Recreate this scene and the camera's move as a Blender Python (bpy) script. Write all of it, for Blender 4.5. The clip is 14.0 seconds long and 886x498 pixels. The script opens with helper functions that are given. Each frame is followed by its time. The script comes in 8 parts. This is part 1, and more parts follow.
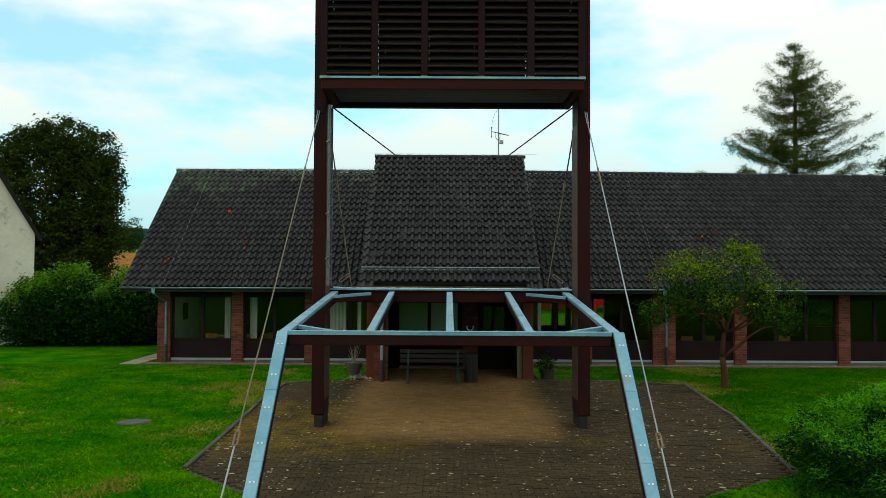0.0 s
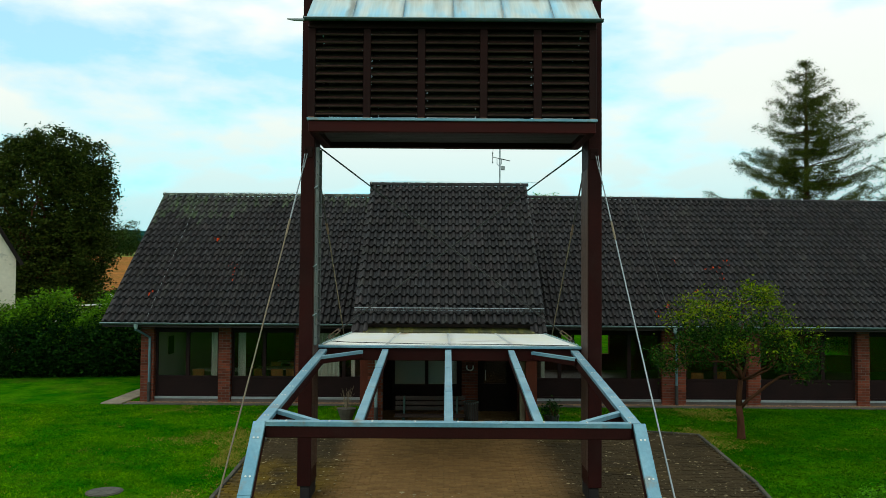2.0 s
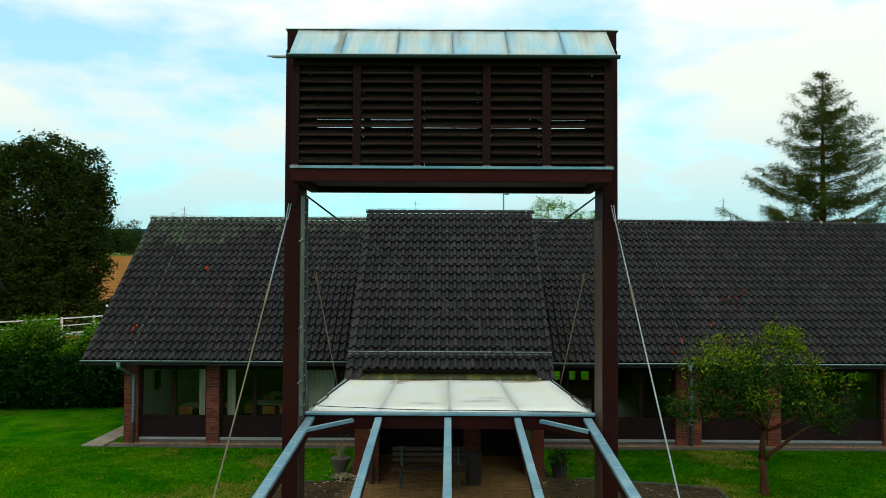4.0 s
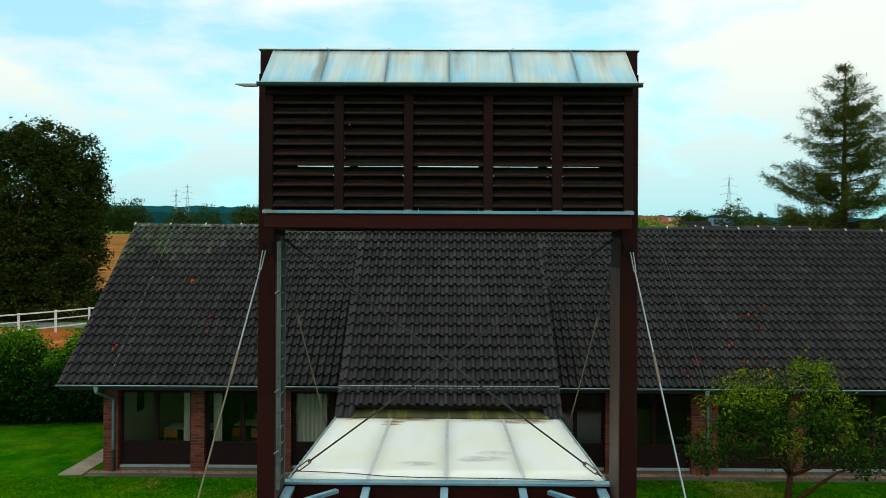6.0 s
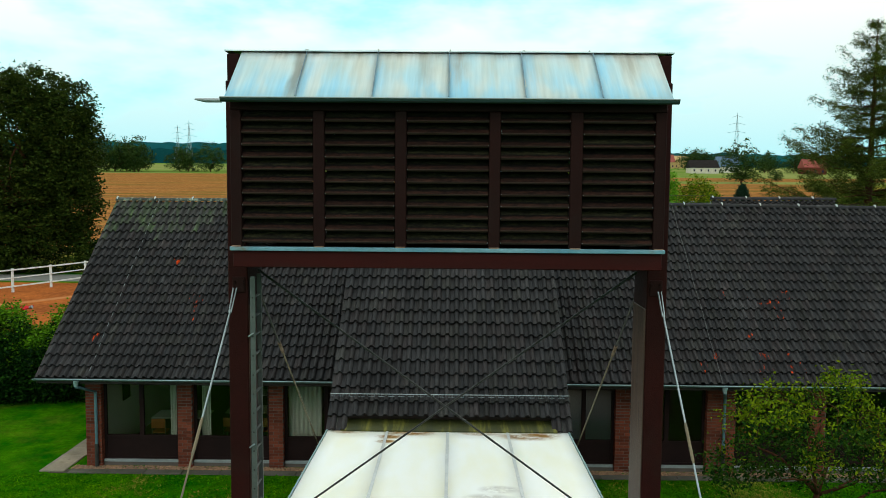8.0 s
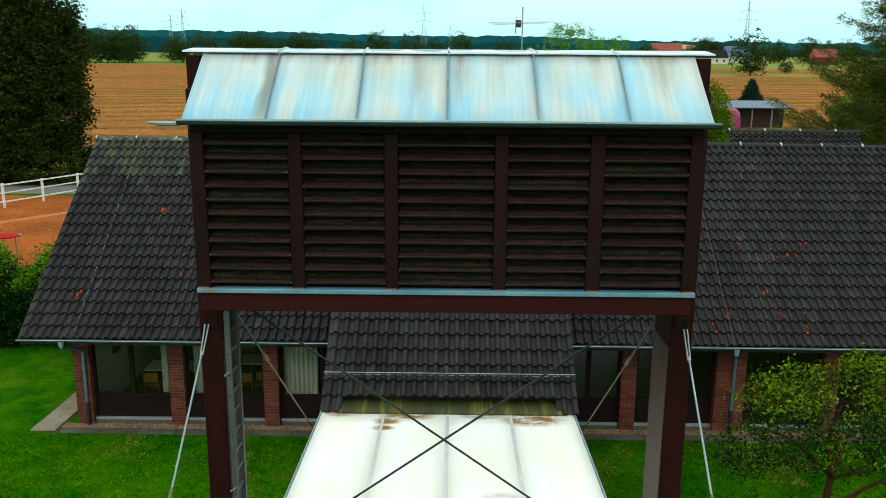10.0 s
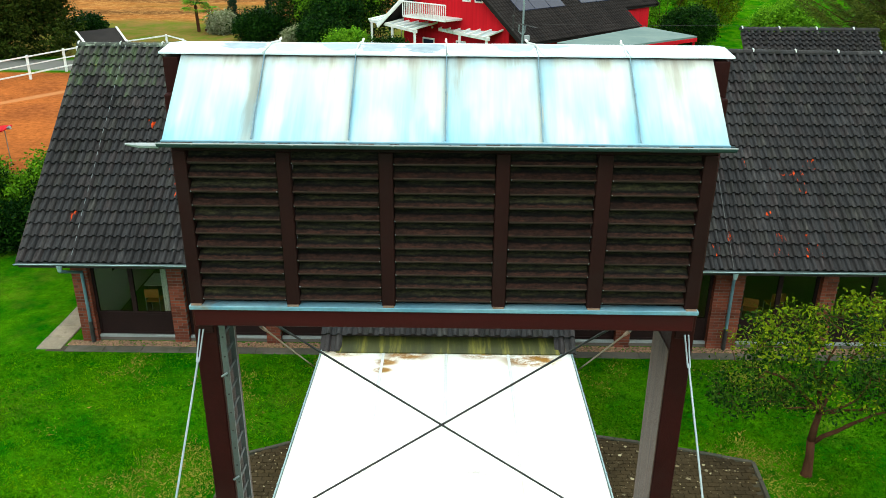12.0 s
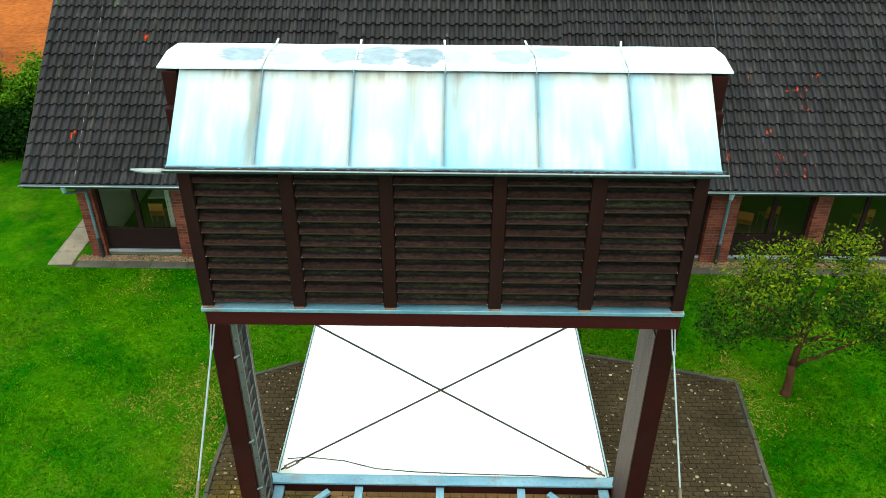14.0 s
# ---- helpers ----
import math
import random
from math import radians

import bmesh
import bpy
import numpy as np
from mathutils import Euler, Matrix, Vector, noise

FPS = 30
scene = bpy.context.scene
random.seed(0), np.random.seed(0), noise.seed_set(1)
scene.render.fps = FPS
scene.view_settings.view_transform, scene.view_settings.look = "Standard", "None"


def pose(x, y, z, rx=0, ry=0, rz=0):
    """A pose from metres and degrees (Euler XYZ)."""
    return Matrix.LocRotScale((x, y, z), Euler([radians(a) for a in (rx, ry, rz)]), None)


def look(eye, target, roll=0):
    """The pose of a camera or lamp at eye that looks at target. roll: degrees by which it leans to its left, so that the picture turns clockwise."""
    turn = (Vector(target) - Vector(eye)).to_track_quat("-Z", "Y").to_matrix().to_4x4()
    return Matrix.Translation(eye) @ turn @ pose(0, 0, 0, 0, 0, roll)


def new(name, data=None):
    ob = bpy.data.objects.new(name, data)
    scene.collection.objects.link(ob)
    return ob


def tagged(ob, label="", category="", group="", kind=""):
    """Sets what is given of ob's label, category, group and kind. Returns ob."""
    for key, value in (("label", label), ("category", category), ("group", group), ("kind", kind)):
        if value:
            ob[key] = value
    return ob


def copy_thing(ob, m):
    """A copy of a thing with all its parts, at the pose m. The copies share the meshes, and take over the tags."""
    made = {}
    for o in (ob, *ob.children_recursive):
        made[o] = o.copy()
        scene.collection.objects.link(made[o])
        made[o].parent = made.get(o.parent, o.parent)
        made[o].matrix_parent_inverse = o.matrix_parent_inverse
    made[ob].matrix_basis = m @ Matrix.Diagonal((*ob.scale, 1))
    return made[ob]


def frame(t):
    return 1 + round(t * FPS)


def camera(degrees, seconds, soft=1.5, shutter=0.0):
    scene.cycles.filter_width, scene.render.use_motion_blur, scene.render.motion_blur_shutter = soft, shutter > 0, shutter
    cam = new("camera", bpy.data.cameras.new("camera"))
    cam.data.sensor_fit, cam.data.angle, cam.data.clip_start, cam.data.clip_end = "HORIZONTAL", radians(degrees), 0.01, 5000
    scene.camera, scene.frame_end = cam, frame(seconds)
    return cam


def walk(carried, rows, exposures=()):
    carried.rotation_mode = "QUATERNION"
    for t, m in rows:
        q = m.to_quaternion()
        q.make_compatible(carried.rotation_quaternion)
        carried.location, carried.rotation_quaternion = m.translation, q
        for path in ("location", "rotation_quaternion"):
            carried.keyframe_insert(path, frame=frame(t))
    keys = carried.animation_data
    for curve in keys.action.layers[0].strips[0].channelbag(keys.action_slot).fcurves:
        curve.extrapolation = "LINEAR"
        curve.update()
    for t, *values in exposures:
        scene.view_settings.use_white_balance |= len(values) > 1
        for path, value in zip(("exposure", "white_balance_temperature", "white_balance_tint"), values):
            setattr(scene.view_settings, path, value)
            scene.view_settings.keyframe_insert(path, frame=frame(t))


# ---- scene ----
cam = camera(58.4, 14.0, soft=0.75)
EXPOSURE = [(0, -0.58), (3, -0.6), (6.5, -0.58), (9.0, -0.38), (10.2, -0.25), (11.0, 0.05), (12.2, 0.42), (14, 0.45)]
PATH = [
    (0, (-0.164, -15.303, 2.995), (-0.165, -13.304, 3.06), 0.3),
    (0.5, (-0.165, -14.999, 3.242), (-0.164, -13.0, 3.31), 0.4),
    (1, (-0.155, -14.683, 3.495), (-0.155, -12.684, 3.564), 0.4),
    (1.5, (-0.159, -14.362, 3.758), (-0.157, -12.364, 3.828), 0.4),
    (2, (-0.16, -14.018, 4.034), (-0.158, -12.019, 4.104), 0.4),
    (2.5, (-0.145, -13.676, 4.298), (-0.144, -11.678, 4.369), 0.5),
    (3, (-0.122, -13.336, 4.561), (-0.123, -11.337, 4.631), 0.4),
    (5.5, (-0.03, -11.468, 6.01), (-0.04, -9.468, 6.036), 0.3),
    (6, (0.019, -11.041, 6.305), (0.004, -9.041, 6.307), 0.3),
    (6.5, (0.047, -10.618, 6.644), (0.028, -8.619, 6.611), 0.3),
    (7, (0.057, -10.245, 6.929), (0.036, -8.246, 6.864), 0.4),
    (9.5, (0.076, -8.242, 8.689), (0.051, -6.274, 8.334), 0.4),
    (10, (0.077, -7.966, 9.037), (0.052, -6.012, 8.608), 0.4),
    (10.5, (0.067, -7.705, 9.403), (0.045, -5.772, 8.891), 0.4),
    (11, (0.081, -7.509, 9.772), (0.059, -5.601, 9.174), 0.4),
    (11.5, (0.069, -7.353, 10.126), (0.049, -5.473, 9.444), 0.4),
    (12, (0.073, -7.213, 10.493), (0.053, -5.366, 9.724), 0.4),
    (12.5, (0.069, -7.082, 10.867), (0.051, -5.274, 10.013), 0.4),
    (13, (0.081, -6.977, 11.235), (0.062, -5.208, 10.302), 0.3),
    (13.5, (0.078, -6.885, 11.596), (0.059, -5.157, 10.589), 0.4),
    (14, (0.079, -6.793, 11.979), (0.061, -5.111, 10.898), 0.3),
]
walk(cam, [(t, look(eye, target, roll)) for t, eye, target, roll in PATH], EXPOSURE)

# ---- world, sun, exposure ----
SUN_EL, SUN_AZ = radians(48), radians(205)


def make_world():
    w = bpy.data.worlds.new("overcast_sky")
    scene.world = w
    w.use_nodes = True
    n, l = w.node_tree.nodes, w.node_tree.links
    n.clear()
    out = n.new("ShaderNodeOutputWorld")
    bg = n.new("ShaderNodeBackground")
    sky = n.new("ShaderNodeTexSky")
    sky.sky_type, sky.sun_disc = "NISHITA", False
    sky.sun_elevation, sky.sun_rotation = SUN_EL, SUN_AZ
    sky.air_density, sky.dust_density, sky.ozone_density = 1.0, 0.6, 2.0
    tc = n.new("ShaderNodeTexCoord")
    mp = n.new("ShaderNodeMapping")
    mp.inputs["Scale"].default_value = (-1.0, 1.0, 2.6)
    mp.inputs["Location"].default_value = (0.35, 0.1, 0.25)
    no = n.new("ShaderNodeTexNoise")
    no.inputs["Scale"].default_value, no.inputs["Detail"].default_value = 3.4, 7.0
    no.inputs["Roughness"].default_value = 0.52
    ramp = n.new("ShaderNodeValToRGB")
    ramp.color_ramp.elements[0].position, ramp.color_ramp.elements[1].position = 0.36, 0.50
    ramp.color_ramp.elements[0].color = (0.38, 0.38, 0.38, 1)
    mul = n.new("ShaderNodeMixRGB")
    mul.blend_type = "MULTIPLY"
    mul.inputs[0].default_value = 1.0
    mul.inputs[2].default_value = (SKY_GAIN * 0.36, SKY_GAIN * 1.10, SKY_GAIN * 1.04, 1)
    mix = n.new("ShaderNodeMixRGB")
    haze = n.new("ShaderNodeMixRGB")
    haze.inputs[1].default_value, haze.inputs[2].default_value = HAZE, CLOUD
    low = n.new("ShaderNodeMapRange")
    low.inputs["From Min"].default_value, low.inputs["From Max"].default_value = 0.03, 0.20
    split = n.new("ShaderNodeSeparateXYZ")
    l.new(tc.outputs["Generated"], split.inputs[0])
    l.new(split.outputs["Z"], low.inputs["Value"])
    l.new(low.outputs[0], haze.inputs[0])
    l.new(haze.outputs[0], mix.inputs[2])
    l.new(tc.outputs["Generated"], mp.inputs["Vector"])
    l.new(mp.outputs[0], no.inputs["Vector"])
    l.new(no.outputs["Fac"], ramp.inputs[0])
    l.new(sky.outputs[0], mul.inputs[1])
    l.new(ramp.outputs[0], mix.inputs[0])
    l.new(mul.outputs[0], mix.inputs[1])
    # overcast skies are brighter overhead
    sep = n.new("ShaderNodeSeparateXYZ")
    up = n.new("ShaderNodeMapRange")
    up.inputs["From Min"].default_value, up.inputs["From Max"].default_value = 0.22, 1.0
    up.inputs["To Min"].default_value, up.inputs["To Max"].default_value = 0.95, 1.55
    l.new(tc.outputs["Generated"], sep.inputs[0])
    l.new(sep.outputs["Z"], up.inputs["Value"])
    lit = n.new("ShaderNodeMixRGB")
    lit.blend_type = "MULTIPLY"
    lit.inputs[0].default_value = 1.0
    l.new(mix.outputs[0], lit.inputs[1])
    l.new(up.outputs[0], lit.inputs[2])
    l.new(lit.outputs[0], bg.inputs["Color"])
    bg.inputs["Strength"].default_value = 1.0
    l.new(bg.outputs[0], out.inputs["Surface"])


HAZE = (0.72, 1.36, 1.43, 1)
SKY_GAIN = 0.34
CLOUD = (1.47, 1.58, 1.47, 1)
make_world()
sun_data = bpy.data.lights.new("sun", "SUN")
sun_data.energy, sun_data.angle, sun_data.color = 0.55, radians(20), (1.0, 0.90, 0.78)
sun = new("sun", sun_data)
sun.matrix_world = look((-20 * math.sin(radians(25)), -20, 24), (0, 5, 0))


# ---- materials ----
def nodes_of(name):
    m = bpy.data.materials.new(name)
    m.use_nodes = True
    return m, m.node_tree.nodes, m.node_tree.links, m.node_tree.nodes["Principled BSDF"]


def position(n, l, scale=(1, 1, 1), rot=(0, 0, 0)):
    g = n.new("ShaderNodeNewGeometry")
    mp = n.new("ShaderNodeMapping")
    mp.inputs["Scale"].default_value, mp.inputs["Rotation"].default_value = scale, rot
    l.new(g.outputs["Position"], mp.inputs["Vector"])
    return mp.outputs[0]


def noise_of(n, l, vec, scale, detail=4.0, rough=0.55):
    t = n.new("ShaderNodeTexNoise")
    t.inputs["Scale"].default_value, t.inputs["Detail"].default_value, t.inputs["Roughness"].default_value = scale, detail, rough
    l.new(vec, t.inputs["Vector"])
    return t.outputs["Fac"]


def ramp_of(n, l, fac, lo, hi, c0=(0, 0, 0), c1=(1, 1, 1)):
    r = n.new("ShaderNodeValToRGB")
    e = r.color_ramp.elements
    e[0].position, e[1].position, e[0].color, e[1].color = lo, hi, (*c0, 1), (*c1, 1)
    l.new(fac, r.inputs[0])
    return r.outputs[0]


def mixed(n, l, fac, a, b, mode="MIX"):
    x = n.new("ShaderNodeMixRGB")
    x.blend_type = mode
    for sock, v in ((x.inputs[0], fac), (x.inputs[1], a), (x.inputs[2], b)):
        if isinstance(v, (int, float)):
            sock.default_value = v if sock is x.inputs[0] or sock.type == "VALUE" else (v, v, v, 1)
        elif isinstance(v, tuple):
            sock.default_value = (*v, 1)
        else:
            l.new(v, sock)
    return x.outputs[0]


def surface(name, base, other, big=0.6, fine=9.0, rough=(0.5, 0.8), metal=0.0, bump=0.15, grain=40.0, stretch=(1, 1, 1), vary="", amount=0.35,
            stain=None, stain_scale=1.2, stain_at=(0.55, 0.75), spec=0.4, grit=0.5, tints=(), specks=None):
    """A weathered surface: two base tones on a large and a fine scale, an optional stain, piece by piece variation and fine relief."""
    m, n, l, b = nodes_of(name)
    vec = position(n, l, stretch)
    tone = mixed(n, l, ramp_of(n, l, noise_of(n, l, vec, big, 5.0), 0.35, 0.68), base, other)
    f = noise_of(n, l, vec, fine, 6.0, 0.65)
    tone = mixed(n, l, grit, tone, ramp_of(n, l, f, 0.25, 0.75, (0.45,) * 3, (1.0,) * 3), "MULTIPLY")
    if stain:
        tone = mixed(n, l, ramp_of(n, l, noise_of(n, l, vec, stain_scale, 6.0, 0.6), *stain_at), tone, stain)
    if specks:
        tone = mixed(n, l, ramp_of(n, l, noise_of(n, l, vec, specks[1], 5.0, 0.7), *specks[2]), tone, specks[0])
    if vary:
        if vary == "object":
            src = n.new("ShaderNodeObjectInfo").outputs["Random"]
        else:
            src = n.new("ShaderNodeNewGeometry").outputs["Random Per Island"]
        tone = mixed(n, l, 1.0, tone, ramp_of(n, l, src, 0.0, 1.0, (1 - amount,) * 3, (1 + amount * 0.6,) * 3), "MULTIPLY")
        if tints:
            r = n.new("ShaderNodeValToRGB")
            r.color_ramp.interpolation = "CONSTANT"
            for k, c in enumerate(tints):
                e = r.color_ramp.elements[k] if k < 2 else r.color_ramp.elements.new(k / len(tints))
                e.position, e.color = k / len(tints), (*c, 1)
            h = n.new("ShaderNodeMath")
            h.operation = "FRACT"
            h2 = n.new("ShaderNodeMath")
            h2.operation = "MULTIPLY"
            h2.inputs[1].default_value = 37.7
            l.new(src, h2.inputs[0])
            l.new(h2.outputs[0], h.inputs[0])
            l.new(h.outputs[0], r.inputs[0])
            tone = mixed(n, l, 1.0, tone, r.outputs[0], "MULTIPLY")
    l.new(tone, b.inputs["Base Color"])
    r = n.new("ShaderNodeMapRange")
    r.inputs["To Min"].default_value, r.inputs["To Max"].default_value = rough
    l.new(f, r.inputs["Value"])
    l.new(r.outputs[0], b.inputs["Roughness"])
    b.inputs["Metallic"].default_value = metal
    b.inputs["Specular IOR Level"].default_value = spec
    if bump:
        bp = n.new("ShaderNodeBump")
        bp.inputs["Strength"].default_value, bp.inputs["Distance"].default_value = bump, 0.02
        l.new(noise_of(n, l, vec, grain, 5.0), bp.inputs["Height"])
        l.new(bp.outputs[0], b.inputs["Normal"])
    return m


def leaf_material(name, dark, light, trans=0.35, rough=0.55, lo=0.0, gloss=0.03):
    m, n, l, b = nodes_of(name)
    g = n.new("ShaderNodeNewGeometry")
    tone = mixed(n, l, ramp_of(n, l, g.outputs["Random Per Island"], lo, 1.0), dark, light)
    patch = noise_of(n, l, position(n, l), 0.9, 3.0)
    tone = mixed(n, l, 0.7, tone, ramp_of(n, l, patch, 0.3, 0.7, (0.5,) * 3, (1.25,) * 3), "MULTIPLY")
    l.new(tone, b.inputs["Base Color"])
    b.inputs["Roughness"].default_value, b.inputs["Specular IOR Level"].default_value = rough, gloss
    tr = n.new("ShaderNodeBsdfTranslucent")
    l.new(tone, tr.inputs["Color"])
    mx = n.new("ShaderNodeMixShader")
    mx.inputs[0].default_value = trans
    l.new(b.outputs[0], mx.inputs[1])
    l.new(tr.outputs[0], mx.inputs[2])
    l.new(mx.outputs[0], n["Material Output"].inputs["Surface"])
    return m


def grass_material():
    """Lawn blades: deep green with yellow-green patches, blended to a darker green east of the court."""
    m, n, l, b = nodes_of("grass_blades")
    g = n.new("ShaderNodeNewGeometry")
    vec = position(n, l)
    patch = noise_of(n, l, vec, 0.75, 7.0, 0.68)
    deep = mixed(n, l, g.outputs["Random Per Island"], (0.003, 0.105, 0.001), (0.036, 0.235, 0.001))
    fresh = mixed(n, l, g.outputs["Random Per Island"], (0.040, 0.185, 0.001), (0.190, 0.365, 0.002))
    tone = mixed(n, l, ramp_of(n, l, patch, 0.42, 0.64), deep, fresh)
    sep = n.new("ShaderNodeSeparateXYZ")
    l.new(g.outputs["Position"], sep.inputs[0])
    east = n.new("ShaderNodeMapRange")
    east.interpolation_type = "SMOOTHSTEP"
    east.inputs["From Min"].default_value, east.inputs["From Max"].default_value = 1.0, 6.0
    east.inputs["To Max"].default_value = 0.6
    l.new(sep.outputs["X"], east.inputs["Value"])
    # darker, duller green mixed in towards the east
    moss = mixed(n, l, g.outputs["Random Per Island"], (0.006, 0.060, 0.001), (0.035, 0.125, 0.001))
    tone = mixed(n, l, east.outputs[0], tone, moss)
    fine = noise_of(n, l, vec, 4.0, 5.0, 0.65)
    tone = mixed(n, l, 0.8, tone, ramp_of(n, l, fine, 0.3, 0.7, (0.55,) * 3, (1.2,) * 3), "MULTIPLY")
    l.new(tone, b.inputs["Base Color"])
    b.inputs["Roughness"].default_value, b.inputs["Specular IOR Level"].default_value = 0.9, 0.0
    tr = n.new("ShaderNodeBsdfTranslucent")
    l.new(tone, tr.inputs["Color"])
    mx = n.new("ShaderNodeMixShader")
    mx.inputs[0].default_value = 0.45
    l.new(b.outputs[0], mx.inputs[1])
    l.new(tr.outputs[0], mx.inputs[2])
    l.new(mx.outputs[0], n["Material Output"].inputs["Surface"])
    return m


def glass_material(name, tint=(0.82, 0.9, 0.86)):
    m, n, l, b = nodes_of(name)
    n.remove(b)
    tr, gl, fr, mx = (n.new(k) for k in ("ShaderNodeBsdfTransparent", "ShaderNodeBsdfGlossy", "ShaderNodeFresnel", "ShaderNodeMixShader"))
    tr.inputs["Color"].default_value = (*tint, 1)
    gl.inputs["Roughness"].default_value = 0.02
    fr.inputs["IOR"].default_value = 1.45
    l.new(fr.outputs[0], mx.inputs[0])
    l.new(tr.outputs[0], mx.inputs[1])
    l.new(gl.outputs[0], mx.inputs[2])
    l.new(mx.outputs[0], n["Material Output"].inputs["Surface"])
    return m


def ground_material():
    """Lawn near the hall, a sandy riding paddock, stubble field, meadow strips."""
    m, n, l, b = nodes_of("ground_cover")
    geo = n.new("ShaderNodeNewGeometry")
    sep = n.new("ShaderNodeSeparateXYZ")
    l.new(geo.outputs["Position"], sep.inputs[0])
    vec = position(n, l)
    wob = noise_of(n, l, vec, 0.35, 4.0)
    wide = noise_of(n, l, vec, 0.012, 3.0)

    def step(sock, at, width=1.0, wobble=2.0, down=False):
        a = n.new("ShaderNodeMath")
        a.operation = "MULTIPLY_ADD"
        a.inputs[1].default_value = wobble
        l.new(wob, a.inputs[0])
        l.new(sock, a.inputs[2])
        r = n.new("ShaderNodeMapRange")
        r.inputs["From Min"].default_value, r.inputs["From Max"].default_value = at + wobble / 2 - width / 2, at + wobble / 2 + width / 2
        if down:
            r.inputs["To Min"].default_value, r.inputs["To Max"].default_value = 1.0, 0.0
        l.new(a.outputs[0], r.inputs["Value"])
        return r.outputs[0]

    def both(*socks):
        s = socks[0]
        for o in socks[1:]:
            a = n.new("ShaderNodeMath")
            a.operation = "MULTIPLY"
            l.new(s, a.inputs[0])
            l.new(o, a.inputs[1])
            s = a.outputs[0]
        return s

    X, Y = sep.outputs["X"], sep.outputs["Y"]
    blade = noise_of(n, l, position(n, l, (1, 1, 1)), 26.0, 5.0, 0.7)
    patch = noise_of(n, l, vec, 0.8, 7.0, 0.66)
    tuft = noise_of(n, l, vec, 5.5, 5.0, 0.62)
    lawn = mixed(n, l, ramp_of(n, l, patch, 0.38, 0.66), (0.005, 0.100, 0.001), (0.060, 0.190, 0.002))
    lawn = mixed(n, l, 0.9, lawn, ramp_of(n, l, tuft, 0.30, 0.70, (0.70,) * 3, (1.15,) * 3), "MULTIPLY")
    worn = ramp_of(n, l, noise_of(n, l, vec, 0.42, 8.0, 0.72), 0.52, 0.66)
    lawn = mixed(n, l, mixed(n, l, 0.75, worn, 0.0), lawn, (0.17, 0.145, 0.020))
    lawn = mixed(n, l, 0.8, lawn, ramp_of(n, l, blade, 0.3, 0.72, (0.40,) * 3, (1.3,) * 3), "MULTIPLY")
    # sand of the paddock
    sand = mixed(n, l, ramp_of(n, l, noise_of(n, l, vec, 0.25, 6.0), 0.35, 0.7), (0.40, 0.115, 0.028), (0.24, 0.070, 0.022))
    sand = mixed(n, l, 0.9, sand, ramp_of(n, l, noise_of(n, l, vec, 3.0, 8.0, 0.75), 0.32, 0.68, (0.45,) * 3, (1.25,) * 3), "MULTIPLY")
    track = n.new("ShaderNodeMath")
    track.operation = "MULTIPLY_ADD"
    track.inputs[1].default_value = -1.55
    l.new(X, track.inputs[0])
    l.new(Y, track.inputs[2])
    trodden = both(step(track.outputs[0], 82.0, 0.5, 1.0), step(track.outputs[0], 83.4, 0.6, 1.0, True))
    sand = mixed(n, l, mixed(n, l, 0.45, trodden, 0.0), sand, (0.50, 0.22, 0.09))
    # stubble rows of the field
    rows = n.new("ShaderNodeTexWave")
    rows.inputs["Scale"].default_value, rows.inputs["Distortion"].default_value = 0.034, 7.0
    rows.inputs["Detail"].default_value, rows.inputs["Detail Scale"].default_value = 3.0, 0.6
    l.new(position(n, l, (1, 1, 1), (0, 0, radians(80))), rows.inputs["Vector"])
    field = mixed(n, l, ramp_of(n, l, rows.outputs["Fac"], 0.45, 1.0), (0.27, 0.098, 0.024), (0.105, 0.046, 0.016))
    straw = ramp_of(n, l, noise_of(n, l, position(n, l, (0.7, 1.3, 1)), 1.6, 9.0, 0.82), 0.47, 0.60)
    field = mixed(n, l, mixed(n, l, 0.25, straw, 0.0), field, (0.46, 0.23, 0.075))
    clods = ramp_of(n, l, noise_of(n, l, position(n, l, (0.35, 1.1, 1)), 0.7, 7.0, 0.75), 0.50, 0.66)
    field = mixed(n, l, mixed(n, l, 0.35, clods, 0.0), field, (0.085, 0.036, 0.013))
    weedy = ramp_of(n, l, noise_of(n, l, position(n, l, (0.05, 0.6, 1)), 0.30, 5.0), 0.50, 0.64)
    field = mixed(n, l, mixed(n, l, 0.30, weedy, 0.0), field, (0.085, 0.085, 0.016))
    meadow = mixed(n, l, ramp_of(n, l, wide, 0.4, 0.6), (0.11, 0.17, 0.030), (0.19, 0.20, 0.06))
    tone = mixed(n, l, both(step(X, -12.5, 1.0, 2.5, True), step(Y, 23.5, 1.0, 2.0), step(Y, 50.5, 0.8, 0.6, True)), lawn, sand)
    road = both(step(X, -14.0, 2.0, 2.5, True), step(Y, 51.5, 0.8, 0.6), step(Y, 56.0, 1.0, 1.0, True))
    tone = mixed(n, l, road, tone, (0.17, 0.165, 0.15))
    rough_meadow = mixed(n, l, ramp_of(n, l, noise_of(n, l, vec, 0.5, 7.0, 0.7), 0.4, 0.62), (0.10, 0.125, 0.015), (0.19, 0.12, 0.035))
    tone = mixed(n, l, both(step(Y, 57.5, 1.5, 2.0), step(X, -4.0, 4.0, 3.0, True)), tone, rough_meadow)
    tone = mixed(n, l, both(step(Y, 76.0, 4.0, 7.0), step(X, 150.0, 60.0, 4.0, True)), tone, field)
    tone = mixed(n, l, both(step(Y, 292.0, 4.0, 4.0), step(X, 40.0, 5.0, 5.0)), tone, meadow)
